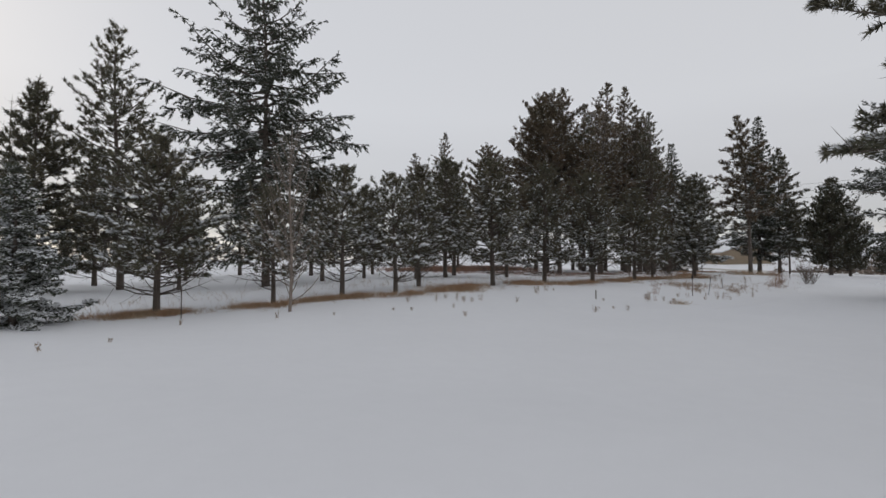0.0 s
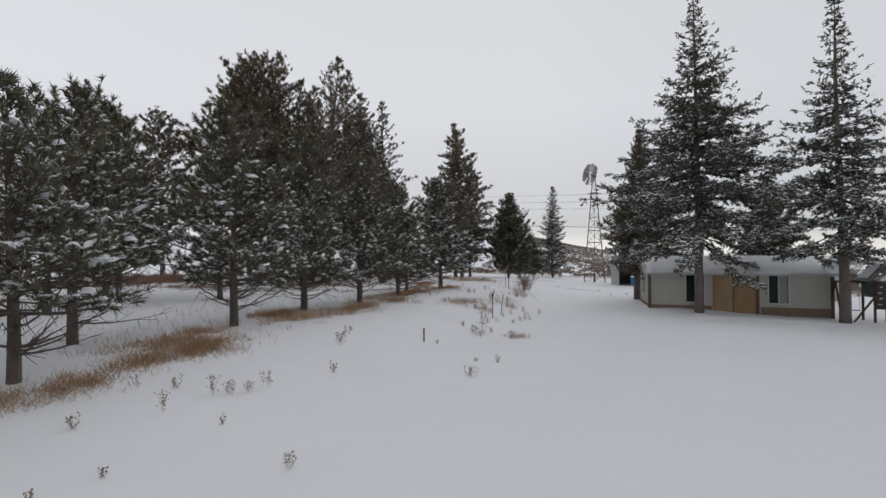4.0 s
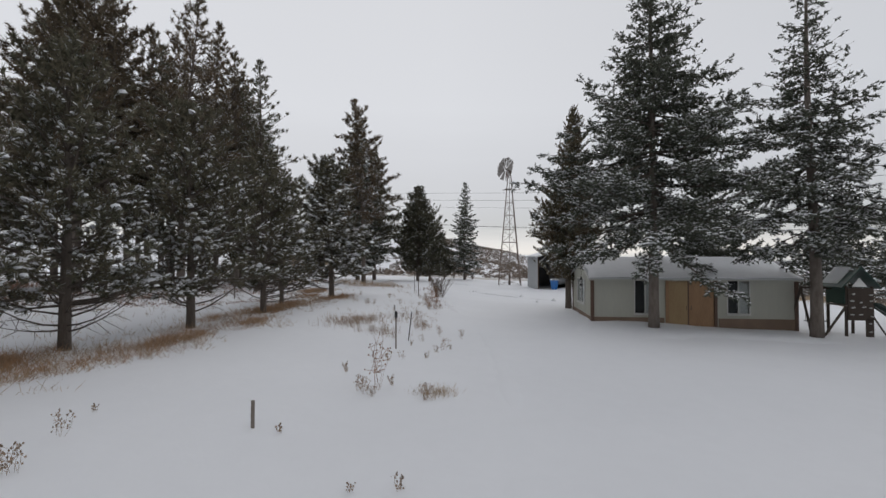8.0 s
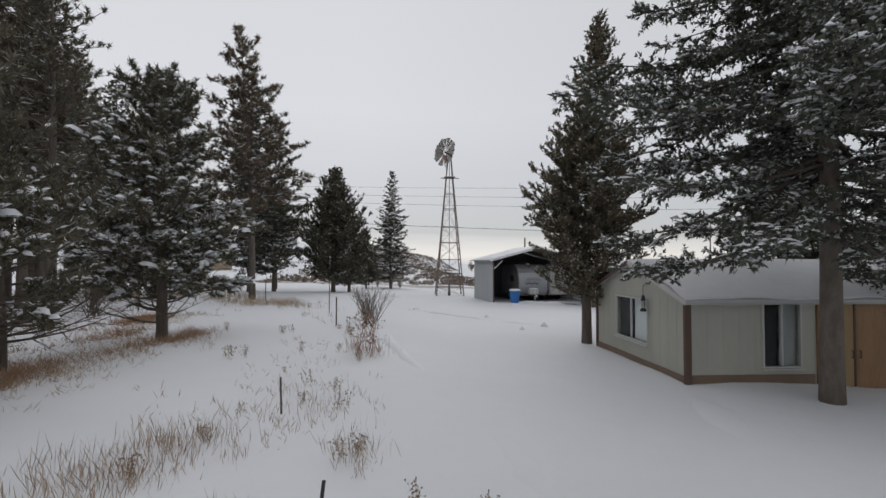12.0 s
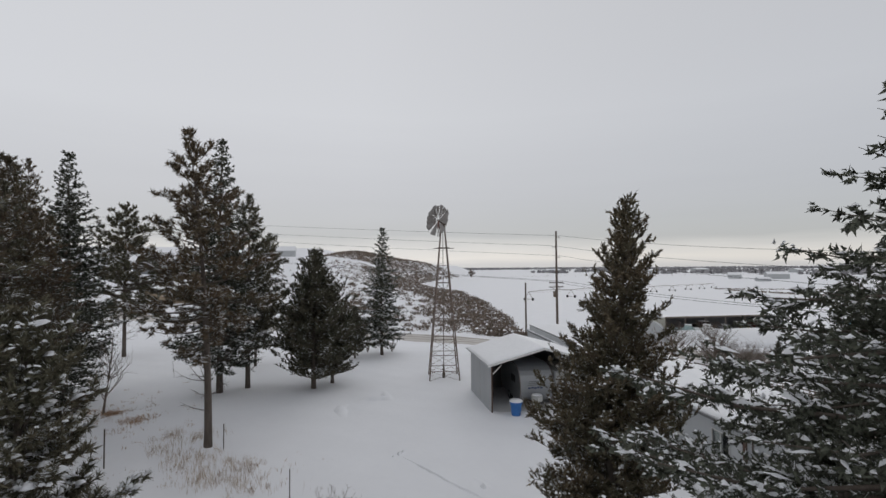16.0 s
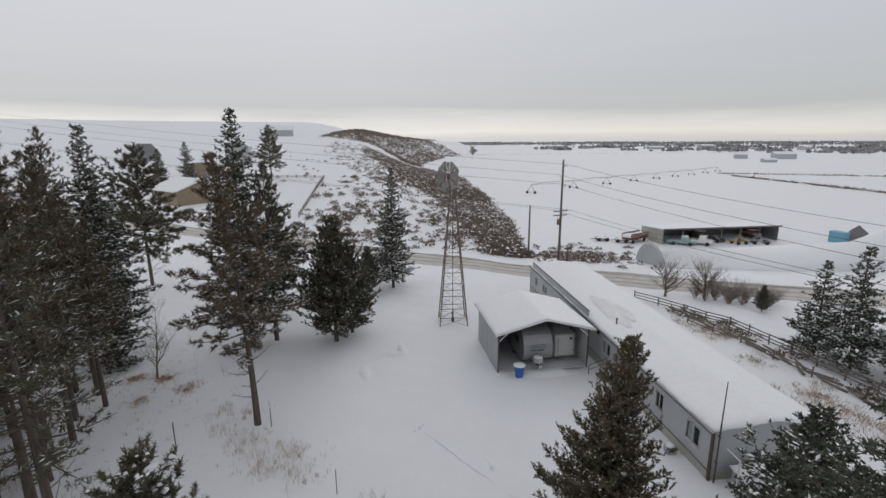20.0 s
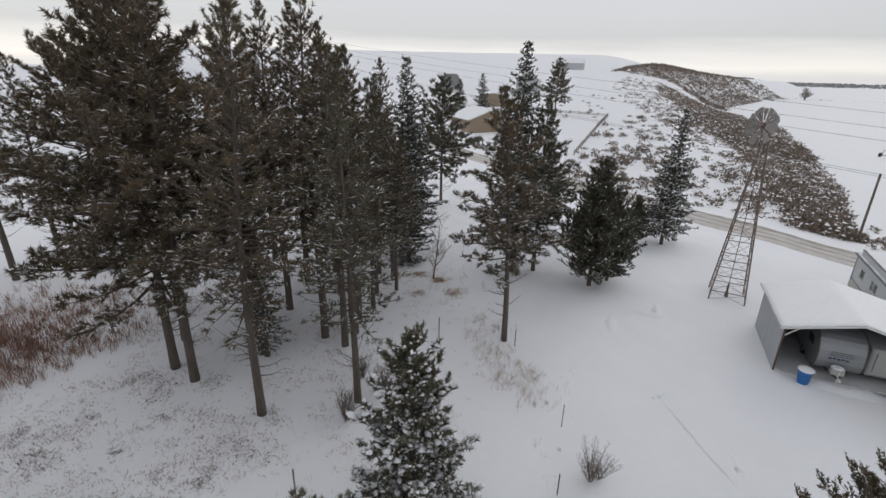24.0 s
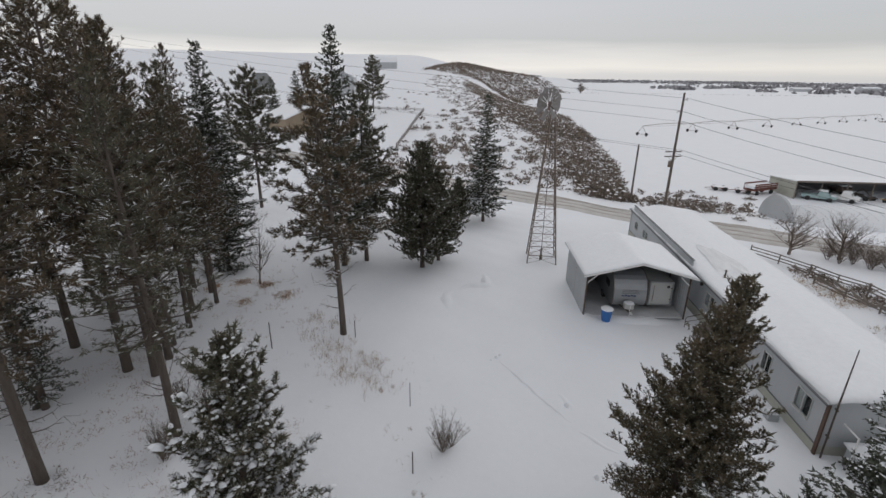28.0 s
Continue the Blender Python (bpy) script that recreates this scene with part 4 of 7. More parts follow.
def wall_with_openings(geo, u0, u1, z0, z1, openings, at, face="x", thick=T, sign=1):
    """A wall slab in pieces round its openings (ua, ub, za, zb)."""
    geo.weld = True
    cuts = sorted({u0, u1, *(v for o in openings for v in o[:2])})
    for a, b in zip(cuts, cuts[1:]):
        spans, z = [], z0
        for o in sorted((o for o in openings if o[0] <= a and o[1] >= b), key=lambda o: o[2]):
            spans.append((z, o[2]))
            z = o[3]
        spans.append((z, z1))
        for lo, hi in spans:
            if hi - lo > 0.01:
                c = (at + sign * thick / 2, (a + b) / 2, (lo + hi) / 2) if face == "x" else ((a + b) / 2, at + sign * thick / 2, (lo + hi) / 2)
                s = (thick, b - a, hi - lo) if face == "x" else (b - a, thick, hi - lo)
                hx, hy, hz = s[0] / 2, s[1] / 2, s[2] / 2
                vs = [(c[0] + i * hx, c[1] + j * hy, c[2] + k * hz) for i in (-1, 1) for j in (-1, 1) for k in (-1, 1)]
                geo.add(vs, [(0, 1, 3, 2), (4, 6, 7, 5), (0, 4, 5, 1), (2, 3, 7, 6), (0, 2, 6, 4), (1, 5, 7, 3)])
    return geo


W_L, W_R, D_O = (1.59, 2.55, 0.84, 2.42), (-2.50, -1.54, 0.88, 2.42), (-1.02, 1.09, 0.0, 2.40)
part("wall_front", wall_with_openings(Geo(), -HALF, HALF, 0.0, EAVE, (W_L, W_R, D_O), 0.0), M_SIDING, shed)
part("wall_back", wall_with_openings(Geo(), -HALF, HALF, 0.0, EAVE, (), DEEP - T), M_SIDING, shed)
for y, opens, sg, lab in ((HALF - T, ((1.87, 3.87, 1.10, 2.34),), 1, "wall_side"), (-HALF, (), 1, "wall_side")):
    g = wall_with_openings(Geo(), T, DEEP - T, 0.0, EAVE, opens, y, "y")
    g.extrude([(T, EAVE), (DEEP - T, EAVE), (DEEP / 2, RIDGE)], "y", y, y + T)
    part(lab, g, M_SIDING, shed)
part("ribbing", battens(Geo(), 2.72, HALF - 0.2, 0.406, 0.68, EAVE - 0.05, -0.002), M_SIDING, shed)
part("ribbing", battens(Geo(), -HALF + 0.3, -2.6, 0.406, 0.68, EAVE - 0.05, -0.002), M_SIDING, shed)
part("ribbing", battens(Geo(), 0.45, 1.8, 0.406, 0.68, EAVE - 0.05, HALF + 0.002, "y", 1), M_SIDING, shed)
part("ribbing", battens(Geo(), 4.1, DEEP - 0.2, 0.406, 0.68, EAVE - 0.05, HALF + 0.002, "y", 1), M_SIDING, shed)
for a, b in ((-HALF, -1.16), (1.23, HALF)):
    part("skirting", Geo().box((-0.02, (a + b) / 2, 0.33), (0.04, b - a, 0.66)), M_SKIRT, shed, "weathered tan skirting board")
part("skirting", Geo().box((DEEP / 2, HALF + 0.02, 0.31), (DEEP, 0.04, 0.62)), M_SKIRT, shed, "weathered tan skirting board")
for y, w in ((HALF, 0.16), (-HALF, 0.14)):
    part("corner_board", Geo().box((-0.03, y, EAVE / 2), (0.10, w, EAVE)), M_BROWN, shed, "dark brown corner board")
part("corner_board", Geo().box((DEEP, HALF, EAVE / 2), (0.10, 0.12, EAVE)), M_BROWN, shed)
slope = (RIDGE - EAVE) / (DEEP / 2)


def shed_roof(x, y):
    return RIDGE + 0.04 - abs(x - DEEP / 2) * slope


for sgn in (-1, 1):
    e = DEEP / 2 + sgn * (DEEP / 2 + 0.28)
    o = [(DEEP / 2, RIDGE + 0.036), (e, RIDGE + 0.036 - abs(e - DEEP / 2) * slope), (e, RIDGE - 0.03 - abs(e - DEEP / 2) * slope), (DEEP / 2, RIDGE - 0.03)]
    part("roof_panel", Geo().extrude(o, "y", -HALF - 0.18, HALF + 0.18), M_GREYWALL, shed)
    part("fascia", Geo().box((e, 0, shed_roof(e, 0) - 0.09), (0.03, 2 * HALF + 0.36, 0.05)), M_SIDING, shed)
    for yy in (HALF + 0.19, -HALF - 0.19):
        part("barge_board", Geo().bar((DEEP / 2 + sgn * 0.02, yy, RIDGE - 0.02), (e, yy, shed_roof(e, 0) - 0.07), 0.03, 0.11), M_FRAME if yy > 0 and sgn < 0 else M_BROWN, shed)
part("roof_snow", snow_slab(-0.24, DEEP + 0.24, -HALF - 0.15, HALF + 0.15, shed_roof, 0.05, 5), M_SNOW, shed, "thin even roof snow", True)
sash_window(shed, W_L[1], W_L[0], W_L[2], W_L[3], 0.0, "x", (1,))
sash_window(shed, W_R[1], W_R[0], W_R[2], W_R[3], 0.0, "x", (1,))
sash_window(shed, 1.87, 3.87, 1.10, 2.34, HALF, "y", (0,), out=1, cover=M_BLIND)
for y0, y1, hand in ((0.165, 1.03, 0.25), (-0.96, 0.155, 0.05)):
    leaf = part("door", Geo().box((0.02, (y0 + y1) / 2, 1.19), (0.045, y1 - y0, 2.34)), M_DOOR2 if y0 > 0 else M_DOOR, shed, "yellowed tan plywood door leaf" if y0 > 0 else "weathered orange-tan plywood door leaf")
    part("door_panel", Geo().box((-0.006, (y0 + y1) / 2, 1.19), (0.012, y1 - y0 - 0.14, 2.12)), M_DOOR2 if y0 > 0 else M_DOOR, leaf)
    part("door_handle", Geo().tube([(-0.06, hand, 1.05), (-0.06, hand, 1.22)], 0.014, 6).box((-0.02, hand, 1.05), (0.07, 0.02, 0.02)).box((-0.02, hand, 1.22), (0.07, 0.02, 0.02)), M_DARKSTEEL, leaf, "black iron pull handle")
part("astragal", Geo().box((-0.012, 0.16, 1.19), (0.02, 0.05, 2.34)), M_BROWN, shed)
for y in (1.10, -1.03):
    part("door_jamb", Geo().box((-0.02, y, 1.21), (0.10, 0.13, 2.42)), M_DOOR if y > 0 else M_BROWN, shed)
part("door_head", Geo().box((-0.02, 0.035, 2.45), (0.10, 2.26, 0.08)), M_BROWN, shed)

lantern = thing("hanging_lantern", 35.74, 4.62, 1.58, "small black lantern hanging from a bracket on the shed gable", "lantern")
part("bracket", Geo().tube([(0, -0.17, 0.72), (0, 0.0, 0.80), (0, 0.10, 0.70), (0, 0.10, 0.50)], 0.010, 5), M_BLACK, lantern)
g = Geo()
for a in (-0.07, 0.07):
    g.tube([(a, 0.10, 0.03), (a * 1.25, 0.10, 0.16), (a * 1.2, 0.10, 0.30), (a * 0.5, 0.10, 0.42)], 0.007, 5)
part("cage", g, M_BLACK, lantern)
part("globe", Geo().tube([(0, 0.10, 0.09), (0, 0.10, 0.13), (0, 0.10, 0.19), (0, 0.10, 0.25), (0, 0.10, 0.30)], [0.036, 0.056, 0.064, 0.054, 0.038], 12), M_CURTAIN, lantern, "pale frosted glass globe", True)
part("roof", Geo().tube([(0, 0.10, 0.30), (0, 0.10, 0.34), (0, 0.10, 0.37), (0, 0.10, 0.42), (0, 0.10, 0.45)], [0.062, 0.066, 0.046, 0.040, 0.016], 12), M_BLACK, lantern, "", True)
part("bail", Geo().tube([(-0.06, 0.10, 0.38), (-0.05, 0.10, 0.46), (0, 0.10, 0.50), (0.05, 0.10, 0.46), (0.06, 0.10, 0.38)], 0.005, 5), M_BLACK, lantern)
part("base", Geo().tube([(0, 0.10, 0.0), (0, 0.10, 0.05), (0, 0.10, 0.09)], [0.085, 0.085, 0.045], 12), M_BLACK, lantern, "", True)

# ---- mobile home ----
home = thing("mobile_home", 47.2, -4.4, -0.72, "long grey mobile home with a snow-covered low roof", "house", rz=2.37)
LEN, WID, HE, HR = 33.8, 6.2, 3.30, 3.72
wins = ((1.0, 2.2, 1.56, 2.70), (4.6, 5.45, 1.56, 2.70), (12.0, 13.4, 1.66, 2.68), (24.0, 24.7, 1.80, 2.60), (27.6, 29.0, 1.65, 2.45), (31.0, 31.9, 1.65, 2.45))
part("wall_front", wall_with_openings(Geo(), 0, LEN, 0.0, HE, wins, 0.0, "y", 0.12, -1), M_GREYWALL, home)
part("wall_back", wall_with_openings(Geo(), 0, LEN, 0.0, HE, (), -WID + 0.12, "y", 0.12, -1), M_GREYWALL, home)
for x in (0.0, LEN - 0.12):
    g = wall_with_openings(Geo(), -WID + 0.12, -0.12, 0.0, HE, (), x, "x", 0.12)
    g.extrude([(-WID + 0.12, HE), (-0.12, HE), (-WID / 2, HR)], "x", x, x + 0.12)
    part("wall_end", g, M_GREYWALL, home)
part("skirting", Geo().box((LEN / 2, 0.02, 0.42), (LEN, 0.03, 0.84)), M_SIDING, home)
part("skirting", Geo().box((-0.02, -WID / 2, 0.42), (0.03, WID, 0.84)), M_SIDING, home)
part("belt_trim", Geo().box((LEN / 2, 0.025, 0.86), (LEN, 0.03, 0.06)), M_DARKWALL, home)
part("ribbing", battens(Geo(), 6.2, 11.8, 0.61, 0.9, HE - 0.08, 0.0, "y", 1, 0.04, 0.015), M_GREYWALL, home)
part("ribbing", battens(Geo(), 14.0, 23.5, 0.61, 0.9, HE - 0.08, 0.0, "y", 1, 0.04, 0.015), M_GREYWALL, home)
part("corner_board", Geo().box((0.0, 0.03, HE / 2), (0.20, 0.09, HE)), M_BROWN, home, "dark brown corner post")
part("corner_board", Geo().box((LEN, 0.03, HE / 2), (0.10, 0.08, HE)), M_GREYWALL, home)
hs = (HR - HE) / (WID / 2)


def home_roof(x, y):
    return HR + 0.07 - abs(y + WID / 2) * hs


for sgn in (-1, 1):
    e = -WID / 2 + sgn * (WID / 2 + 0.22)
    o = [(-WID / 2, HR + 0.066), (e, HR + 0.066 - abs(e + WID / 2) * hs), (e, HR - abs(e + WID / 2) * hs), (-WID / 2, HR)]
    part("roof_panel", Geo().extrude(o, "x", -0.15, LEN + 0.15), M_GREYWALL, home)
    part("gutter", Geo().box((LEN / 2, e + sgn * 0.03, home_roof(0, e) - 0.08), (LEN + 0.3, 0.05, 0.10)), M_DARKWALL, home, "dark eave gutter")
part("roof_snow", snow_slab(-0.22, LEN + 0.1, -WID - 0.25, 0.16, home_roof, 0.19, 9, 120, 26, 0.07), M_SNOW, home, "deep wind-smoothed roof snow", True)
scour = [(13.2 + 3.6 * math.cos(a) * (1 + 0.18 * math.sin(5 * a)), -2.1 + 0.95 * math.sin(a) * (1 + 0.25 * math.sin(3 * a + 1))) for a in (math.tau * k / 40 for k in range(40))]
g = Geo()
g.add([(x + 3.4, y, home_roof(x, y) + 0.222) for x, y in scour] + [(16.6, -2.1, home_roof(0, -2.1) + 0.226)], [(k, (k + 1) % 40, 40) for k in range(40)])
part("scoured_ice", g, M_ICE, home, "grey scoured ice patch in the roof snow")
part("parapet", Geo().box((24.6, 0.05, HE + 0.25), (16.5, 0.10, 0.75)), M_GREYWALL, home, "raised grey eave panel")
part("parapet_cap", Geo().box((24.6, 0.05, HE + 0.65), (16.6, 0.16, 0.05)), M_DARKWALL, home)
for k, (a, b, z0, z1) in enumerate(wins):
    sash_window(home, a, b, z0, z1, 0.0, "y", (1,) if k % 2 == 0 else (), out=1)
part("vent_pipe", Geo().tube([(13.8, -1.2, HE), (13.8, -1.2, HR + 0.45)], 0.06, 8), M_DARKSTEEL, home)
part("vent_cap", Geo().tube([(13.8, -1.2, HR + 0.45), (13.8, -1.2, HR + 0.52)], [0.10, 0.06], 8), M_DARKSTEEL, home)
part("meter_box", Geo().box((11.0, 0.09, 2.2), (0.35, 0.16, 0.5)), M_GALV, home)
part("wall_lamp", Geo().box((14.2, 0.10, 2.9), (0.16, 0.18, 0.22)), M_DARKSTEEL, home)

mast = thing("antenna_mast", 46.95, -4.55, -0.75, "thin steel mast at the corner of the mobile home", "mast")
part("pole", Geo().tube([(0, 0, 0), (0.0, 0.0, 3.4), (0.03, -0.05, 6.3)], [0.045, 0.04, 0.022], 8), M_DARKSTEEL, mast)
for z in (1.6, 3.1):
    part("clamp", Geo().box((0.08, -0.05, z), (0.22, 0.06, 0.08)), M_DARKSTEEL, mast)
entry = thing("storage_lean_to", 46.0, -6.6, gz(46, -6.6) - 0.05, "low lean-to box capped with snow against the home end", "shed")
part("body", Geo().box((0, 0, 0.55), (1.5, 2.6, 1.1)), M_GREYWALL, entry)
part("snow_cap", snow_slab(-0.85, 0.85, -1.4, 1.4, lambda x, y: 1.1 + 0.03 * x, 0.24, 12, 12, 14, 0.05), M_SNOW, entry, "", True)
part("post", Geo().bar((0.0, 1.5, 0), (0.0, 1.5, 2.1), 0.07), M_WHITE, entry)
part("rail", Geo().bar((0.0, 1.5, 2.05), (1.0, 1.5, 2.05), 0.06), M_WHITE, entry)
ac = thing("air_conditioner", 49.6, -3.6, gz(49.6, -3.6) - 0.2, "dark air conditioner unit beside the home", "air conditioner")
part("cabinet", Geo().box((0, 0, 0.30), (0.55, 0.55, 0.6)), M_GREYWALL, ac)
part("grille", Geo().tube([(0, 0, 0.60), (0, 0, 0.63)], 0.22, 14), M_BLACK, ac)
part("snow_cap", Geo().tube([(0, 0, 0.63), (0, 0, 0.70), (0, 0, 0.76)], [0.27, 0.25, 0.10], 12), M_SNOW, ac, "", True)

steps = thing("entry_steps", 58.6, -2.9, gz(58.6, -2.9) - 0.1, "wooden entry steps with a brown pipe railing", "steps", rz=2.4)
for k in range(3):
    part("tread", Geo().box((0, -0.15 - 0.28 * k, 0.20 + 0.18 * k), (1.5, 0.30, 0.05)), M_WOODGREY, steps)
    part("riser", Geo().box((0, -0.02 - 0.28 * k, 0.10 + 0.18 * k), (1.46, 0.03, 0.17)), M_WOODGREY, steps)
for x in (-0.78, 0.78):
    part("railing", Geo().tube([(x, 0.55, 0.0), (x, 0.55, 0.85), (x, 0.45, 0.92), (x, -0.85, 1.35), (x, -0.9, 0.5)], 0.028, 6), M_BROWN, steps)
    part("mid_rail", Geo().tube([(x, 0.55, 0.5), (x, -0.88, 0.95)], 0.02, 6), M_BROWN, steps)

# ---- carport ----
CW, CD, CE, CR = 7.35, 6.6, 3.45, 4.42
port = thing("carport", 59.46, 4.87, -0.22, "open gabled carport of grey sheet metal with a snowy roof", "carport", rz=5.2)


def ribbed(y, x0, x1, z0, z1):
    """A ribbed sheet wall in the x direction at y."""
    g, x, pts = Geo(), x0, []
    while x < x1 - 0.01:
        for dx, dy in ((0, 0), (0.16, 0), (0.20, 0.035), (0.28, 0.035), (0.32, 0)):
            if x + dx <= x1:
                pts.append((x + dx, y + dy))
        x += 0.32
    n = len(pts)
    back = [(a, b - 0.02) for a, b in reversed(pts)]
    return g.extrude(pts + back, "z", z0, z1)


part("side_wall", ribbed(0.0, 0.05, CD, 0.0, CE - 0.04), M_GREYWALL, port, "ribbed grey sheet wall")
part("side_wall", ribbed(-CW, 0.05, CD, 0.0, CE - 0.04), M_GREYWALL, port, "ribbed grey sheet wall")
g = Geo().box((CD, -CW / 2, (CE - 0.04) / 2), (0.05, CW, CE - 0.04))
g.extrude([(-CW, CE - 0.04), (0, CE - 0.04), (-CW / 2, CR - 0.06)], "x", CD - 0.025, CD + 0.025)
# the carport's inner shade is put into the back wall's dark colour
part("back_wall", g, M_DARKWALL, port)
part("slab", Geo().box((CD / 2, -CW / 2, 0.05), (CD - 0.1, CW - 0.1, 0.1)), material("dusty_concrete", (0.46, 0.46, 0.465), 0.9, second=(0.62, 0.62, 0.63), scale=0.8, amount=0.9), port)
for y in (-0.03, -CW + 0.03):
    for x in (0.0, CD / 2, CD - 0.08):
        part("post", Geo().bar((x, y, 0), (x, y, CE), 0.09), M_BROWN if x == 0.0 else M_GALV, port)
    part("eave_beam", Geo().bar((0, y, CE - 0.06), (CD, y, CE - 0.06), 0.10), M_GALV, port)
cs = (CR - CE) / (CW / 2)


def port_roof(x, y):
    return CR + 0.045 - abs(y + CW / 2) * cs


for sgn in (-1, 1):
    e = -CW / 2 + sgn * (CW / 2 + 0.35)
    o = [(-CW / 2, CR + 0.04), (e, CR + 0.04 - abs(e + CW / 2) * cs), (e, CR - 0.01 - abs(e + CW / 2) * cs), (-CW / 2, CR - 0.01)]
    part("roof_panel", Geo().extrude(o, "x", -0.45, CD + 0.3), M_GREYWALL, port)
    part("fascia", Geo().bar((-0.46, -CW / 2, CR - 0.02), (-0.46, e, port_roof(0, e) - 0.06), 0.03, 0.12), M_WHITE, port, "pale fascia board")
    part("knee_brace", Geo().bar((0.0, -CW / 2 + sgn * (CW / 2 - 0.05), CE - 0.75), (0.0, -CW / 2 + sgn * (CW / 2 - 0.75), CE - 0.10), 0.07), M_WHITE, port, "white diagonal brace")
for x in (0.02, CD / 3, 2 * CD / 3):
    part("rafter", Geo().bar((x, 0, CE), (x, -CW / 2, CR - 0.06), 0.07), M_GALV, port)
    part("rafter", Geo().bar((x, -CW, CE), (x, -CW / 2, CR - 0.06), 0.07), M_GALV, port)
part("roof_snow", snow_slab(-0.42, CD + 0.26, -CW - 0.32, 0.32, port_roof, 0.085, 21, 26, 30, 0.035), M_SNOW, port, "smooth even roof snow", True)

# ---- camper and cargo trailer in the carport ----
camper = thing("camper_trailer", 60.1, 2.85, -0.10, "silver rounded camper trailer parked under the carport", "trailer", rz=5.2)
prof = [(0.70, 0.42), (0.34, 0.52), (0.12, 0.78), (0.02, 1.12), (0.0, 1.5), (0.06, 1.9), (0.20, 2.26), (0.42, 2.56), (0.74, 2.78), (1.15, 2.90), (1.6, 2.94), (4.2, 2.90), (4.6, 2.78), (4.9, 2.45), (5.0, 1.9), (5.0, 0.9), (4.7, 0.5)]
part("body", Geo().extrude(prof, "y", -2.55, -0.15), M_ALU, camper, "dull aluminium rounded body")
for y in (-0.14, -2.56):
    part("edge_trim", Geo().tube([(x, y, z) for x, z in prof], 0.03, 5), M_GALV, camper)
for k, z in enumerate((1.62, 1.74, 1.86)):
    part("stripe", Geo().box((0.01 + 0.022 * k, -1.35, z), (0.05, 1.3 - 0.1 * k, 0.035)), M_DARKWALL, camper)
for k in range(5):
    part("nameplate_bar", Geo().box((0.0, -0.80 - 0.22 * k, 1.42 + 0.03 * (k % 2)), (0.02, 0.17, 0.12)), material("dark_blue_print", (0.06, 0.08, 0.16), 0.6) if k == 0 else bpy.data.materials["dark_blue_print"], camper)
part("side_window", Geo().box((1.7, -0.14, 1.8), (0.9, 0.04, 0.5)), M_BLACK, camper)
part("tongue", Geo().bar((0.3, -0.75, 0.55), (-0.9, -1.2, 0.50), 0.09).bar((0.3, -1.65, 0.55), (-0.9, -1.2, 0.50), 0.09), M_DARKSTEEL, camper)
part("coupler", Geo().box((-1.0, -1.2, 0.50), (0.28, 0.14, 0.12)), M_WHITE, camper)
part("jack", Geo().tube([(-0.78, -1.2, 0.02), (-0.78, -1.2, 0.95)], 0.035, 8), M_WHITE, camper)
part("jack_foot", Geo().tube([(-0.78, -1.2, -0.02), (-0.78, -1.2, 0.03)], 0.11, 8), M_WHITE, camper)
part("gas_locker", Geo().box((-0.38, -1.2, 0.82), (0.45, 0.70, 0.40)), M_CARGO, camper, "pale gas bottle locker")
part("locker_snow", Geo().tube([(-0.38, -1.2, 1.02), (-0.38, -1.2, 1.07), (-0.38, -1.2, 1.09)], [0.36, 0.33, 0.1], 10), M_SNOW, camper, "", True)
for y in (-0.25, -2.15):
    wheel = part("wheel", Geo().tube([(2.8, y - 0.1, 0.33), (2.8, y + 0.1, 0.33)], 0.33, 16), M_BLACK, camper)
    part("rim", Geo().tube([(2.8, y - 0.105, 0.33), (2.8, y + 0.105, 0.33)], 0.18, 12), M_ALU, wheel)
cargo = thing("cargo_trailer", 60.9, 0.02, -0.10, "boxy cream cargo trailer beside the camper", "trailer", rz=5.2)
part("box", Geo().box((1.8, -0.85, 1.45), (3.6, 1.75, 1.9)), M_CARGO, cargo)
for y in (-0.02, -1.68):
    part("edge_trim", Geo().box((-0.02, y, 1.45), (0.05, 0.09, 1.9)), M_ALU, cargo)
for z in (0.54, 2.36):
    part("edge_trim", Geo().box((-0.02, -0.85, z), (0.05, 1.62, 0.08)), M_ALU, cargo)
part("vent", Geo().tube([(-0.05, -1.35, 2.0), (0.0, -1.35, 2.0)], 0.10, 12), M_BLACK, cargo, "round black vent")
part("latch_bar", Geo().bar((-0.04, -0.30, 0.8), (-0.04, -0.30, 2.1), 0.03), M_GALV, cargo)
part("hinge", Geo().box((-0.03, -1.58, 1.0), (0.03, 0.12, 0.08)).box((-0.03, -1.58, 1.9), (0.03, 0.12, 0.08)), M_GALV, cargo)
for y in (-0.1, -1.6):
    wheel = part("wheel", Geo().tube([(2.2, y - 0.1, 0.33), (2.2, y + 0.1, 0.33)], 0.33, 16), M_BLACK, cargo)
    part("rim", Geo().tube([(2.2, y - 0.105, 0.33), (2.2, y + 0.105, 0.33)], 0.18, 12), M_ALU, wheel)

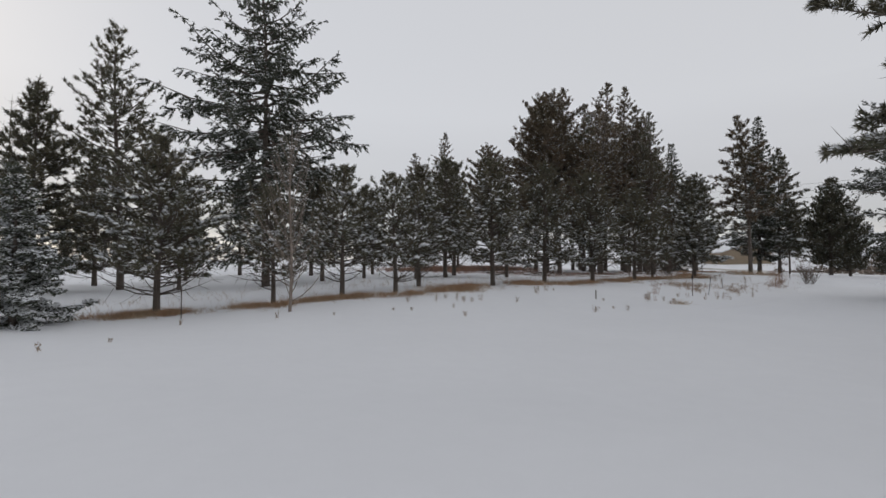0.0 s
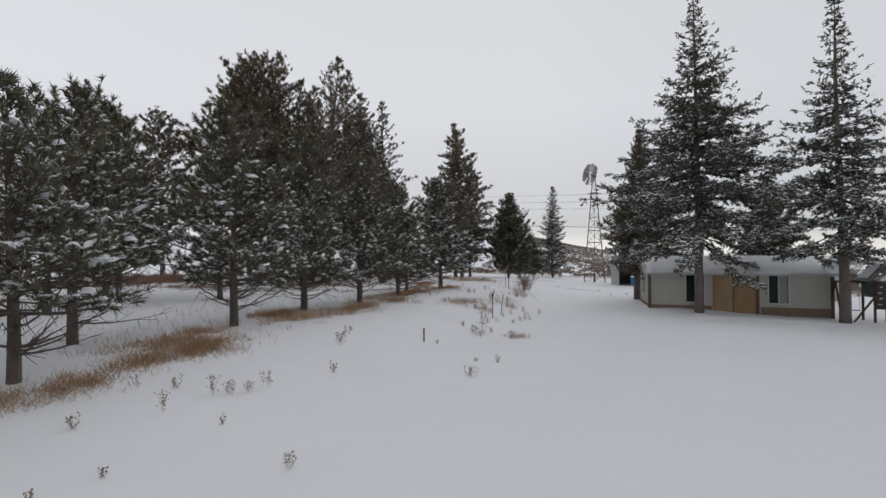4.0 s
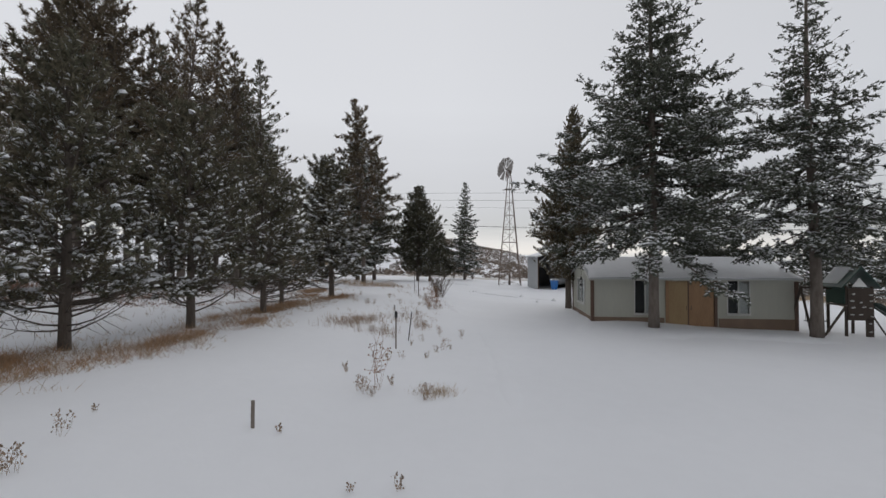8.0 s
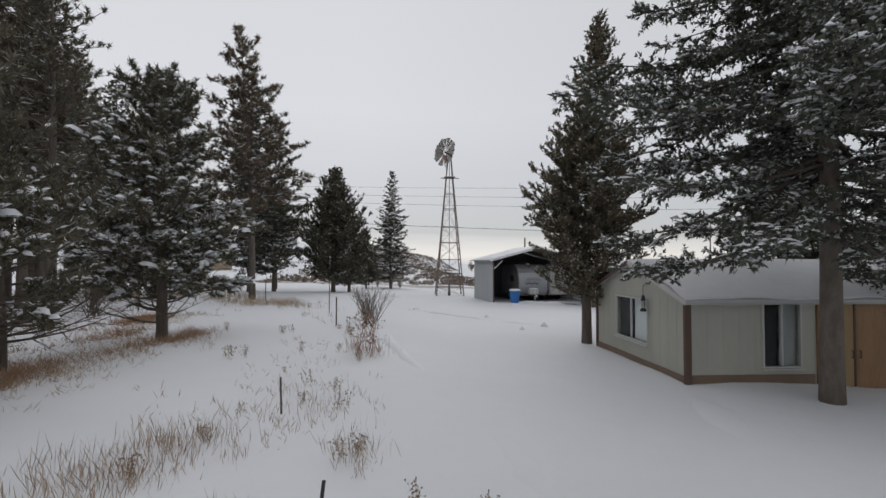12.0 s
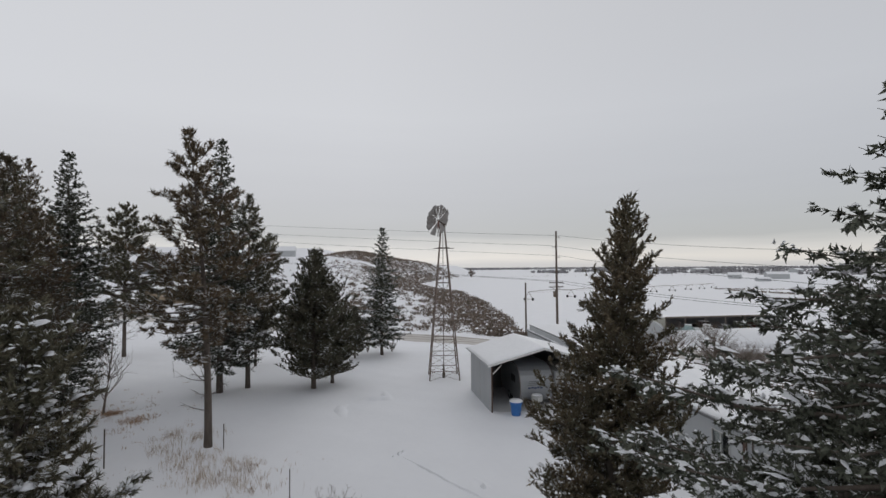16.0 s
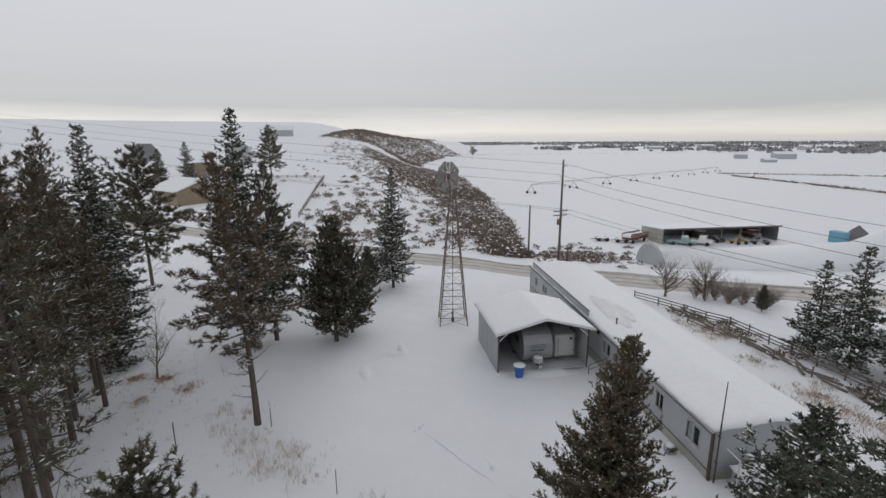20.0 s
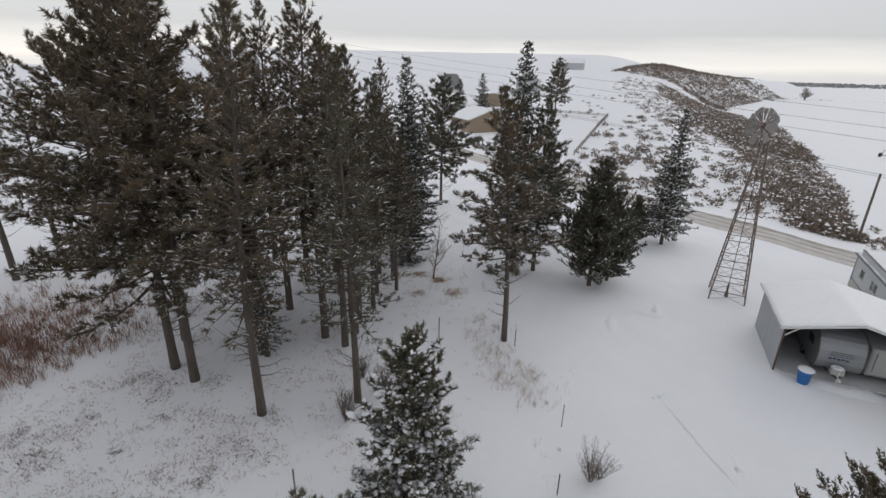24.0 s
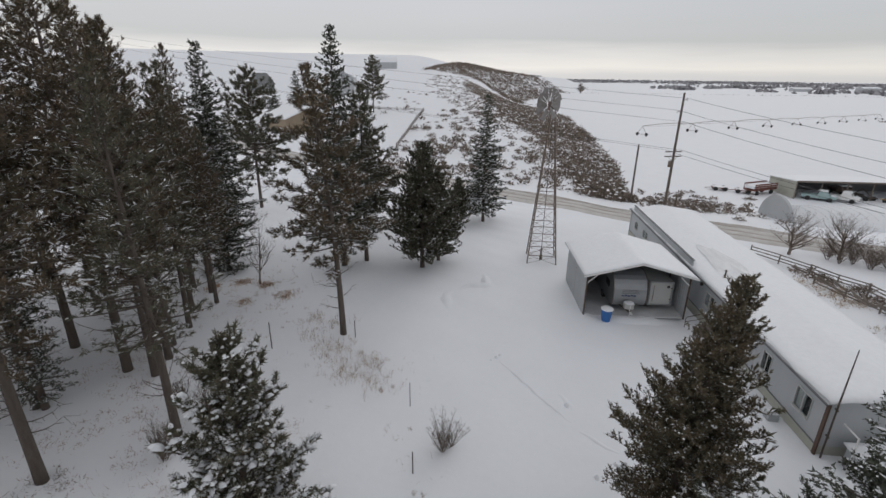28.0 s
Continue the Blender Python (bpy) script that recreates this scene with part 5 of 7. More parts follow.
bin_ = thing("blue_barrel", 58.7, 3.35, gz(58.7, 3.35) - 0.06, "blue plastic barrel with a cap of snow", "barrel")
part("body", Geo().tube([(0, 0, 0), (0, 0, 0.09), (0, 0, 0.28), (0, 0, 0.32), (0, 0, 0.62), (0, 0, 0.66), (0, 0, 0.88), (0, 0, 0.95)], [0.27, 0.30, 0.325, 0.335, 0.365, 0.37, 0.40, 0.41], 20), M_BLUE, bin_, "", True)
part("rim", Geo().tube([(0, 0, 0.90), (0, 0, 0.93), (0, 0, 0.97)], [0.415, 0.45, 0.445], 20), M_BLUE, bin_)
part("snow_cap", Geo().tube([(0, 0, 0.97), (0, 0, 1.03), (0, 0, 1.09), (0, 0, 1.12)], [0.445, 0.45, 0.36, 0.12], 20), M_SNOW, bin_, "", True)

M_BLADE = material("rusted_sheet_blade", (0.34, 0.335, 0.33), 0.75, metal=0.0, second=(0.17, 0.145, 0.13), scale=3, amount=0.9)

# ---- windmill ----
mill = thing("windmill", 70.95, 7.40, gz(70.95, 7.4) - 0.05, "old galvanised farm windmill on a lattice tower", "windmill")
BASE, TOPW, MH = 1.36, 0.14, 14.2


def leg(k, z):
    w = BASE + (TOPW - BASE) * z / MH
    return Vector((w * (1 if k in (0, 3) else -1), w * (1 if k < 2 else -1), z))


for k in range(4):
    part("leg", Geo().bar(leg(k, -0.2), leg(k, MH), 0.085), M_GALV, mill)
levels_m = (0.9, 2.3, 3.7, 5.4, 7.0, 8.8, 10.4)
for k in range(4):
    for z in levels_m:
        part("girt", Geo().bar(leg(k, z), leg((k + 1) % 4, z), 0.055), M_GALV, mill)
    for z0, z1 in zip((0.1,) + levels_m, levels_m):
        part("brace", Geo().bar(leg(k, z0), leg((k + 1) % 4, z1), 0.022), M_GALV, mill)
        part("brace", Geo().bar(leg((k + 1) % 4, z0), leg(k, z1), 0.022), M_GALV, mill)
part("platform", Geo().box((0, 0, 12.05), (1.1, 1.1, 0.06)), M_WOODGREY, mill, "small weathered wooden platform")
part("platform_bar", Geo().bar((0, -1.0, 12.0), (0, 0.9, 12.0), 0.07), M_WOODGREY, mill)
for i in range(22):
    z = 0.6 + i * 0.5
    a, b = leg(1, z), leg(2, z)
    part("ladder_rung", Geo().bar(a, a + (b - a) * min(1, 0.36 / max((b - a).length, 0.4)), 0.022), M_GALV, mill)
part("pump_rod", Geo().tube([(0, 0, 0.9), (0, 0, 14.0)], 0.03, 6), M_DARKSTEEL, mill)
part("pump", Geo().tube([(0, 0, 0), (0, 0, 0.5), (0, 0, 0.55), (0, 0, 1.3)], [0.14, 0.14, 0.09, 0.07], 10).tube([(0, 0, 0.8), (0.4, 0.1, 0.75)], 0.04, 8), M_DARKSTEEL, mill)
hub = Vector((0, 0, 14.45))
nrm = Vector((-0.70, 0.71, 0.0)).normalized()
sidev = nrm.cross(Vector((0, 0, 1))).normalized()
part("gearbox", Geo().box(hub, (0.55, 0.40, 0.62), rz=math.degrees(math.atan2(nrm.y, nrm.x))).tube([hub + Vector((0, 0, 0.3)), hub + Vector((0, 0, 0.55))], [0.22, 0.05], 10), M_DARKSTEEL, mill, "rusty dark gearbox")
ctr = hub + nrm * 0.62 + Vector((0, 0, 0.12))
part("axle", Geo().tube([hub, ctr + nrm * 0.1], 0.07, 8), M_DARKSTEEL, mill)


def on_wheel(r, a, d=0.0):
    return ctr + sidev * (r * math.cos(a)) + Vector((0, 0, 1)) * (r * math.sin(a)) + nrm * d


for r in (0.6, 1.1):
    part("wheel_ring", Geo().tube([on_wheel(r, math.tau * j / 24) for j in range(25)], 0.022, 5, False), M_GALV, mill)
for j in range(6):
    part("spoke", Geo().tube([on_wheel(0.05, math.tau * j / 6), on_wheel(1.1, math.tau * j / 6)], 0.02, 5), M_GALV, mill)
for j in range(18):
    if j in (10, 12, 13, 15):
        continue
    a = math.tau * (j + 0.5) / 18
    g, da = Geo(), math.tau / 18 * 0.54
    pts = []
    droop = 0.16 * (j in (8, 9, 11, 14, 16)) + 0.02 * math.sin(j * 5.1)
    for r, s in ((0.28, 0.85), (0.90, 1.0), (1.42 + 0.05 * math.sin(j * 2.7), 1.05)):
        for q in (-1, 0, 1):
            pts.append(on_wheel(r, a + q * da * s, 0.06 * q * s + (0.02 if q == 0 else 0) + droop * r))
    g.add(pts + [p + nrm * 0.012 for p in pts], [(0, 1, 4, 3), (1, 2, 5, 4), (3, 4, 7, 6), (4, 5, 8, 7), (12, 13, 10, 9), (13, 14, 11, 10), (15, 16, 13, 12), (16, 17, 14, 13)])
    part("blade", g, M_BLADE, mill)
tail = Vector((0.95, 0.15, 0.0)).normalized()
part("tail_arm", Geo().bar(hub, hub + tail * 1.9 - Vector((0, 0, 0.1)), 0.06), M_DARKSTEEL, mill)
c = hub + tail * 1.7 - Vector((0, 0, 0.1))
part("tail_vane", Geo().box(c, (1.3, 0.02, 0.8), rz=math.degrees(math.atan2(tail.y, tail.x))), M_RED, mill, "rust-red tail vane")
for k, (a, r) in enumerate(((4.3, 1.35), (4.7, 1.5), (5.1, 1.3))):
    part("broken_blade", Geo().bar(on_wheel(0.6, a), on_wheel(r, a, 0.1), 0.07, 0.02), M_BLADE, mill)
part("hanging_strap", Geo().bar(hub + Vector((0.2, 0.3, -0.3)), hub + Vector((0.2, 0.35, -1.4)), 0.05), M_DARKSTEEL, mill)


# ---- power line ----
def cable(a, b, sag, r=0.018, n=18):
    a, b = Vector(a), Vector(b)
    return Geo().tube([a.lerp(b, i / n) - Vector((0, 0, 4 * sag * (i / n) * (1 - i / n))) for i in range(n + 1)], r, 4)


POLES = {"main": (91.9, -9.8, 15.9), "west": (22.0, -44.0, 12.0), "east": (186.1, 195.8, 36.0)}
for key, (x, y, h) in POLES.items():
    z = gz(x, y)
    pole = thing("power_pole", x, y, z - 0.3, "tall dark wooden power pole with crossarms and insulators", "power pole", rz=20)
    part("pole", Geo().tube([(0, 0, 0), (0, 0, h * 0.5), (0, 0, h + 0.3)], [0.19, 0.16, 0.12], 10), M_POLE, pole)
    for dz, sgn in ((-0.6, -1), (-2.0, 1), (-3.4, -1)):
        part("insulator_arm", Geo().bar((0, 0, h + dz), (0, sgn * 0.55, h + dz + 0.1), 0.07), M_GALV, pole)
        part("insulator", Geo().tube([(0, sgn * 0.55, h + dz - 0.1), (0, sgn * 0.55, h + dz + 0.25)], [0.07, 0.05], 8), M_WHITE, pole)
    if key == "main":
        for dz in (-6.9, -7.5):
            part("crossarm", Geo().box((0.1, 0, h + dz), (0.10, 2.4, 0.12)), M_POLE, pole)
            for yy in (-1.05, -0.4, 0.4, 1.05):
                part("insulator", Geo().tube([(0.1, yy, h + dz + 0.06), (0.1, yy, h + dz + 0.28)], [0.05, 0.035], 8), M_WHITE, pole)
        part("brace", Geo().bar((0.1, 0.7, h - 7.5), (0.05, 0, h - 8.2), 0.04).bar((0.1, -0.7, h - 7.5), (0.05, 0, h - 8.2), 0.04), M_GALV, pole)
        part("transformer", Geo().tube([(0.35, 0.1, h - 8.9), (0.35, 0.1, h - 8.1)], 0.22, 12), M_GALV, pole)
    drop = 3.2 if key == "west" else 6.7
    tops = [(x, y - 0.5, z - 0.3 + h - 0.35), (x, y + 0.5, z - 0.3 + h - 1.75), (x, y - 0.5, z - 0.3 + h - 3.15), (x, y + 1.0, z - 0.3 + h - drop), (x, y - 1.0, z - 0.3 + h - drop)]
    POLES[key] = (x, y, h, tops)
for other in ("west", "east"):
    for a, b in zip(POLES["main"][3], POLES[other][3]):
        solid("power_line_wire", cable(a, b, 2.0, 0.022), M_WIRE, "thin sagging overhead wire between poles", "wire", group="overhead wires")
for x, y, h in ((100.6, -7.5, 8.6), (96.0, -12.5, 2.2)):
    p2 = thing("utility_pole", x, y, gz(x, y) - 0.3, "short plain wooden pole beside the road", "pole")
    part("pole", Geo().tube([(0, 0, 0), (0.02, 0, h * 0.5), (0.0, 0, h + 0.3)], [0.16, 0.14, 0.12], 8), M_POLE, p2)


# ---- fences ----
def rail_fence(points, group, height=1.05, gap=2.6, rails=3, label="weathered wooden rail fence half sunk in snow", r=0.045):
    """A post-and-rail fence along points; each post and rail is a part."""
    x0, y0 = points[0]
    f = thing("rail_fence", x0, y0, gz(x0, y0), label, "fence", group)
    rng = random.Random(int(x0 * 7 + y0))
    for (ax, ay), (bx, by) in zip(points, points[1:]):
        n = max(1, round(math.hypot(bx - ax, by - ay) / gap))
        for i in range(n + 1):
            px, py = ax + (bx - ax) * i / n, ay + (by - ay) * i / n
            pz = gz(px, py) - gz(x0, y0)
            part("post", Geo().tube([(px - x0, py - y0, pz - 0.3), (px - x0 + rng.uniform(-0.06, 0.06), py - y0, pz + height + rng.uniform(-0.1, 0.1))], r * 1.5, 6), M_WOODGREY, f)
            if i < n:
                qx, qy = ax + (bx - ax) * (i + 1) / n, ay + (by - ay) * (i + 1) / n
                qz = gz(qx, qy) - gz(x0, y0)
                for k in range(rails):
                    h = height * (0.32 + 0.29 * k)
                    part("rail", Geo().bar((px - x0, py - y0 + 0.05, pz + h + rng.uniform(-0.05, 0.05)), (qx - x0, qy - y0 + 0.05, qz + h + rng.uniform(-0.05, 0.05)), r * 1.5, r * 2), M_WOODGREY, f)
    return f


rail_fence(((77.6, -14.6), (72.5, -17.6), (68.4, -20.0), (62.0, -21.2), (55.0, -22.0), (44.0, -22.6), (34.0, -21.5)), "yard fences", rails=3)
rail_fence(((70.0, -16.6), (64.5, -18.4), (58.0, -19.6)), "yard fences", height=0.9, rails=2, gap=3.2)
rail_fence(((40.5, -19.0), (36.5, -14.2), (33.0, -14.6), (26.5, -15.2)), "yard fences", rails=4, gap=2.2, label="pale wooden corral fence behind the play set")
rail_fence(((137.5, 37.8), (165, 40.8), (195, 44.2), (221, 46.7)), "bench fences", gap=3.4, height=1.4, rails=2, r=0.07, label="far wooden fence across the snowy bench")
rail_fence(((221, 46.7), (224, 62.0), (227, 82.0)), "bench fences", gap=4.0, height=1.5, rails=2, r=0.08, label="far wooden fence across the snowy bench")

# ---- play set ----
play = thing("play_set", 33.35, -6.2, gz(33.2, -6.4) - 0.08, "wooden play tower with a green roof, climbing wall and slide", "play set")
for x in (-0.55, 0.55):
    for y in (-0.5, 0.5):
        part("post", Geo().bar((x, y, 0), (x, y, 2.2), 0.09), M_PLAYWOOD, play)
part("deck", Geo().box((0, 0, 1.38), (1.2, 1.1, 0.06)), M_WOODGREY, play)
for sgn in (-1, 1):
    part("roof_panel", Geo().extrude([(0, 3.05), (sgn * 0.78, 2.16), (sgn * 0.78, 2.10), (0, 2.98)], "x", -0.72, 0.78), M_GREEN, play, "dark green roof sheet")
part("gable_panel", Geo().extrude([(-0.30, 2.18), (0.30, 2.18), (0, 2.56)], "x", -0.60, -0.57), M_WHITE, play, "pale sunburst gable panel")
part("roof_snow", Geo().extrude([(0.1, 2.95), (0.68, 2.29), (0.66, 2.33), (0.12, 3.0)], "x", -0.3, 0.7), M_SNOW, play)
part("climbing_wall", Geo().box((-0.62, -0.02, 1.45), (0.05, 1.0, 1.36)).box((-0.62, -0.36, 0.42), (0.05, 0.30, 0.80)), M_PLAYWOOD, play, "dark brown climbing wall with pale holds")
rngp = random.Random(4)
for k in range(13):
    hy, hz = (-0.36, 0.30 + 0.34 * k) if k < 2 else (-0.38 + 0.33 * (k % 3) + rngp.uniform(-0.08, 0.08), 0.98 + 0.30 * ((k - 2) // 3) + rngp.uniform(-0.06, 0.06))
    part("climbing_hold", Geo().box((-0.67, hy, hz), (0.05, rngp.uniform(0.08, 0.15), rngp.uniform(0.035, 0.06)), m=Matrix.Rotation(rngp.uniform(-0.3, 0.3), 4, "X")), M_CARGO, play)
part("side_panel", Geo().box((0, 0.55, 1.78), (1.15, 0.03, 0.66)), M_GREEN, play, "dark green side panel")
part("side_panel", Geo().box((0.58, 0, 1.78), (0.03, 1.0, 0.66)), M_GREEN, play)
sl = [(-0.30, -0.45, 1.40), (-0.36, -0.75, 1.36), (-0.48, -1.05, 1.12), (-0.60, -1.32, 0.86), (-0.72, -1.60, 0.70), (-0.85, -1.88, 0.46), (-0.97, -2.14, 0.22), (-1.08, -2.40, 0.14)]
g = Geo()
for (a, b) in zip(sl, sl[1:]):
    g.bar(a, b, 0.50, 0.06)
part("slide", g, M_SLIDE, play, "dark green wavy slide")
for off in (-0.26, 0.26):
    part("slide_rim", Geo().tube([(x + off, y, z + 0.07) for x, y, z in sl], 0.085, 7), M_SLIDE, play, "", True)
part("swing_beam", Geo().bar((0.25, 0.5, 2.08), (0.25, 1.82, 2.10), 0.10), M_PLAYWOOD, play)
for sgn in (-1, 1):
    part("swing_leg", Geo().bar((0.25, 1.80, 2.08), (0.25 + sgn * 0.85, 1.86, 0.0), 0.08), M_PLAYWOOD, play)
part("tower_brace", Geo().bar((-0.55, 0.5, 1.36), (-0.60, 1.45, 0.0), 0.075), M_PLAYWOOD, play)
part("tower_brace", Geo().bar((-0.55, -0.5, 1.0), (-0.75, -1.0, 0.0), 0.06), M_PLAYWOOD, play)
for y in (0.95, 1.45):
    sw = part("swing_seat", Geo().box((0.25, y, 0.62), (0.2, 0.36, 0.03)), M_BLACK, play)
    for dy in (-0.17, 0.17):
        part("chain", Geo().bar((0.25, y + dy, 0.62), (0.25, y + dy, 2.08), 0.014), M_GALV, sw)

# ---- posts and stakes ----
def stake(name, x, y, h, r, mat, label, lean=(0.0, 0.0), sleeve=0.0, n=8):
    t = thing(name, x, y, gz(x, y) - 0.15, label, "post")
    part("shaft", Geo().tube([(0, 0, 0), (lean[0], lean[1], h + 0.15)], r, n), mat, t)
    if sleeve:
        part("sleeve", Geo().tube([(lean[0], lean[1], h - sleeve + 0.15), (lean[0], lean[1], h + 0.15), (lean[0], lean[1], h + 0.18)], [r * 1.9, r * 1.9, r * 1.2], n), M_BLACK, t, "black rubber sleeve")
    return t


stake("steel_post", 25.3, 12.09, 1.12, 0.024, M_GALV, "grey steel post with a black sleeve in the snow", (0.0, 0.0), 0.17)
stake("marker_rod", 26.8, 12.0, 0.98, 0.016, M_BLACK, "thin black marker rod leaning in the snow", (0.03, -0.13))
stake("stub_post", 18.0, 12.82, 0.42, 0.03, M_WOODGREY, "short weathered stub post in the snow")
stake("steel_stake", 0.75, 16.9, 1.15, 0.018, M_DARKSTEEL, "thin dark steel stake by the windbreak")
stake("steel_stake", 52.3, 20.0, 1.25, 0.025, M_DARKSTEEL, "thin dark steel stake beside a pine")
stake("steel_stake", 50.2, 24.6, 1.8, 0.03, M_DARKSTEEL, "thin dark steel stake beside the grove")
stake("steel_stake", 36.4, 23.8, 1.5, 0.035, M_WOODGREY, "grey wooden stake in the snow")
stake("steel_stake", 31.3, 13.4, 0.62, 0.018, M_DARKSTEEL, "thin dark steel stake among dry weeds", (0.05, 0.04))
stake("steel_stake", 42.3, 14.2, 1.15, 0.028, M_DARKSTEEL, "thin dark steel stake beside a shrub")
stake("steel_stake", 46.5, 15.2, 1.4, 0.02, M_DARKSTEEL, "thin dark steel stake along the lane")

# ---- far buildings ----
def gabled(name, x, y, w, d, eave, ridge, wall, roof, label, rz=0.0, cat="building", openings=0, snow=True):
    """A plain gabled building: w along its local x (the ridge), d deep."""
    t = thing(name, x, y, gz(x, y) - 0.4, label, cat, rz=rz)
    g = Geo()
    g.extrude([(-d / 2, 0), (d / 2, 0), (d / 2, eave), (0, ridge), (-d / 2, eave)], "x", -w / 2, w / 2)
    part("wall", g, wall, t)
    for sgn in (-1, 1):
        k = (ridge - eave) / (d / 2)
        e = sgn * (d / 2 + 0.5)
        part("roof", Geo().extrude([(0, ridge + 0.05), (e, ridge + 0.05 - abs(e) * k), (e, ridge + 0.40 - abs(e) * k), (0, ridge + 0.45)], "x", -w / 2 - 0.5, w / 2 + 0.5), M_SNOW if snow else roof, t)
    for i in range(openings):
        win = part("window", Geo().box((-w / 2 - 0.04, -d * 0.22 + 1.7 * i, eave * 0.72), (0.08, 1.1, 1.3)), M_WHITE, t)
        part("pane", Geo().box((-w / 2 - 0.08, -d * 0.22 + 1.7 * i, eave * 0.72), (0.05, 0.9, 1.1)), M_BLACK, win)
    return t


gabled("farm_house", 166, 74.5, 15, 14.5, 3.9, 6.6, M_TAN, M_SNOW, "tan stucco farm house with a snowy roof", rz=49, cat="house", openings=2)
gabled("garage", 241, 103, 12, 13, 5.2, 5.8, M_TAN, M_SNOW, "low tan garage behind the farm house", rz=25, openings=1)
gabled("grey_barn", 301, 157, 10, 9.5, 3.6, 9.0, M_SLATE, M_DARKWALL, "grey barn with a steep roof", rz=-10, cat="barn", snow=False)
gabled("machine_shed", 298, 106, 12, 12, 9.0, 12.0, M_GREYWALL, M_GREYWALL, "pale grey metal machine shed", rz=10, cat="shed", openings=1)
gabled("field_shed", 556, 152, 28, 14, 6.5, 11.0, M_GREYWALL, M_SNOW, "low pale metal shed on the snowy slope", rz=100, cat="shed", openings=3)

# open-front machinery barn on the plain
barn = thing("machinery_barn", 119.0, -52.6, gz(119.0, -52.6) - 0.15, "long open-fronted machinery barn with a white roof", "barn", rz=4)
for y in (-13.0, 13.0):
    # far end and back wall are coloured dark for the shade under the roof
    part("end_wall", Geo().extrude([(0, 0), (8, 0), (8, 2.7), (0, 3.3)], "y", y - 0.1, y + 0.1), M_SIDING if y > 0 else M_DARKWALL, barn, "end wall, cream outside or dark with painted inner shade")
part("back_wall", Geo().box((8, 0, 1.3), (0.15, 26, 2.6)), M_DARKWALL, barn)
part("roof", Geo().extrude([(-0.5, 3.32), (8.4, 2.68), (8.4, 2.85), (-0.5, 3.49)], "y", -13.4, 13.4), M_SNOW, barn, "white snow-covered roof")
part("fascia", Geo().box((-0.52, 0, 3.36), (0.06, 26.8, 0.30)), M_WOODGREY, barn)
for i in range(7):
    part("post", Geo().bar((0, -13 + 4.33 * i, 0), (0, -13 + 4.33 * i, 3.3), 0.18), M_WOODGREY, barn)


def vehicle(name, x, y, rz, length, mat, label, kind="truck"):
    t = thing(name, x, y, gz(x, y) - 0.03, label, "vehicle", rz=rz)
    if kind == "truck":
        part("body", Geo().extrude([(0, 0.5), (length, 0.5), (length, 1.0), (length * 0.55, 1.05), (length * 0.5, 1.75), (length * 0.27, 1.75), (length * 0.2, 1.1), (0, 1.0)], "y", -0.9, 0.9), mat, t)
        part("windscreen", Geo().box((length * 0.235, 0, 1.42), (0.06, 1.6, 0.5), m=Matrix.Rotation(radians(-20), 4, "Y")), M_BLACK, t)
        part("snow_cap", Geo().box((length * 0.39, 0, 1.80), (length * 0.25, 1.7, 0.10)), M_SNOW, t)
        part("bonnet_snow", Geo().box((length * 0.09, 0, 1.08), (length * 0.16, 1.6, 0.08)), M_SNOW, t)
    elif kind == "flatbed":
        part("bed", Geo().box((length / 2, 0, 0.95), (length, 2.2, 0.2)), mat, t)
        for k in range(3):
            part("side_board", Geo().box((length / 2, 1.08, 1.25 + 0.36 * k), (length, 0.06, 0.26)), mat, t)
            part("side_board", Geo().box((length / 2, -1.08, 1.25 + 0.36 * k), (length, 0.06, 0.26)), mat, t)
        part("load_snow", Geo().box((length / 2, 0, 1.5), (length - 0.1, 2.0, 0.5)), M_SNOW, t)
    elif kind == "flat":
        part("bed", Geo().box((length / 2, 0, 0.55), (length, 1.7, 0.14)), mat, t)
        part("bed_snow", Geo().box((length / 2, 0, 0.66), (length - 0.3, 1.5, 0.09)), M_SNOW, t)
        part("drawbar", Geo().bar((length, 0, 0.5), (length + 1.2, 0, 0.35), 0.1), mat, t)
    else:
        part("frame", Geo().bar((0, 0, 0.5), (length, 0, 0.7), 0.2).bar((0, -1, 0.6), (0, 1, 0.6), 0.18).bar((length, -1.2, 0.6), (length, 1.2, 0.9), 0.18), mat, t)
        part("boom", Geo().bar((0, 0, 0.6), (length * 0.6, 0.3, 1.9), 0.16).bar((length * 0.6, 0.3, 1.9), (length, 0, 0.7), 0.12), mat, t)
    for wx in (length * 0.18, length * 0.8):
        for wy in (-0.85, 0.85):
            part("wheel", Geo().tube([(wx, wy - 0.13, 0.38), (wx, wy + 0.13, 0.38)], 0.40, 12), M_BLACK, t)
    return t


vehicle("stake_truck", 122.7, -37.9, 120, 6.0, M_RED, "rusty red stake-bed truck with snow on its bed", "flatbed")
vehicle("pickup_truck", 116.5, -45.6, 60, 5.0, M_TEAL, "pale teal pickup truck dusted with snow")
vehicle("pickup_truck", 116.0, -49.0, 50, 4.8, M_WHITE, "white car buried under snow")
vehicle("tractor_parts", 118.3, -52.6, 20, 3.4, M_DARKSTEEL, "dark farm implement under the barn roof", "rig")
vehicle("backhoe_arm", 117.5, -56.8, 100, 3.0, M_YELLOW, "faded yellow digger arm in front of the barn", "rig")
vehicle("hay_rake", 116.3, -61.2, 70, 3.6, M_ALU, "grey hay rake standing before the barn", "rig")
vehicle("old_truck", 121.2, -62.4, 0, 5.0, M_RED, "red truck under the barn roof")
vehicle("old_truck", 120.9, -50.4, 0, 5.0, M_GALV, "grey truck under the barn roof")
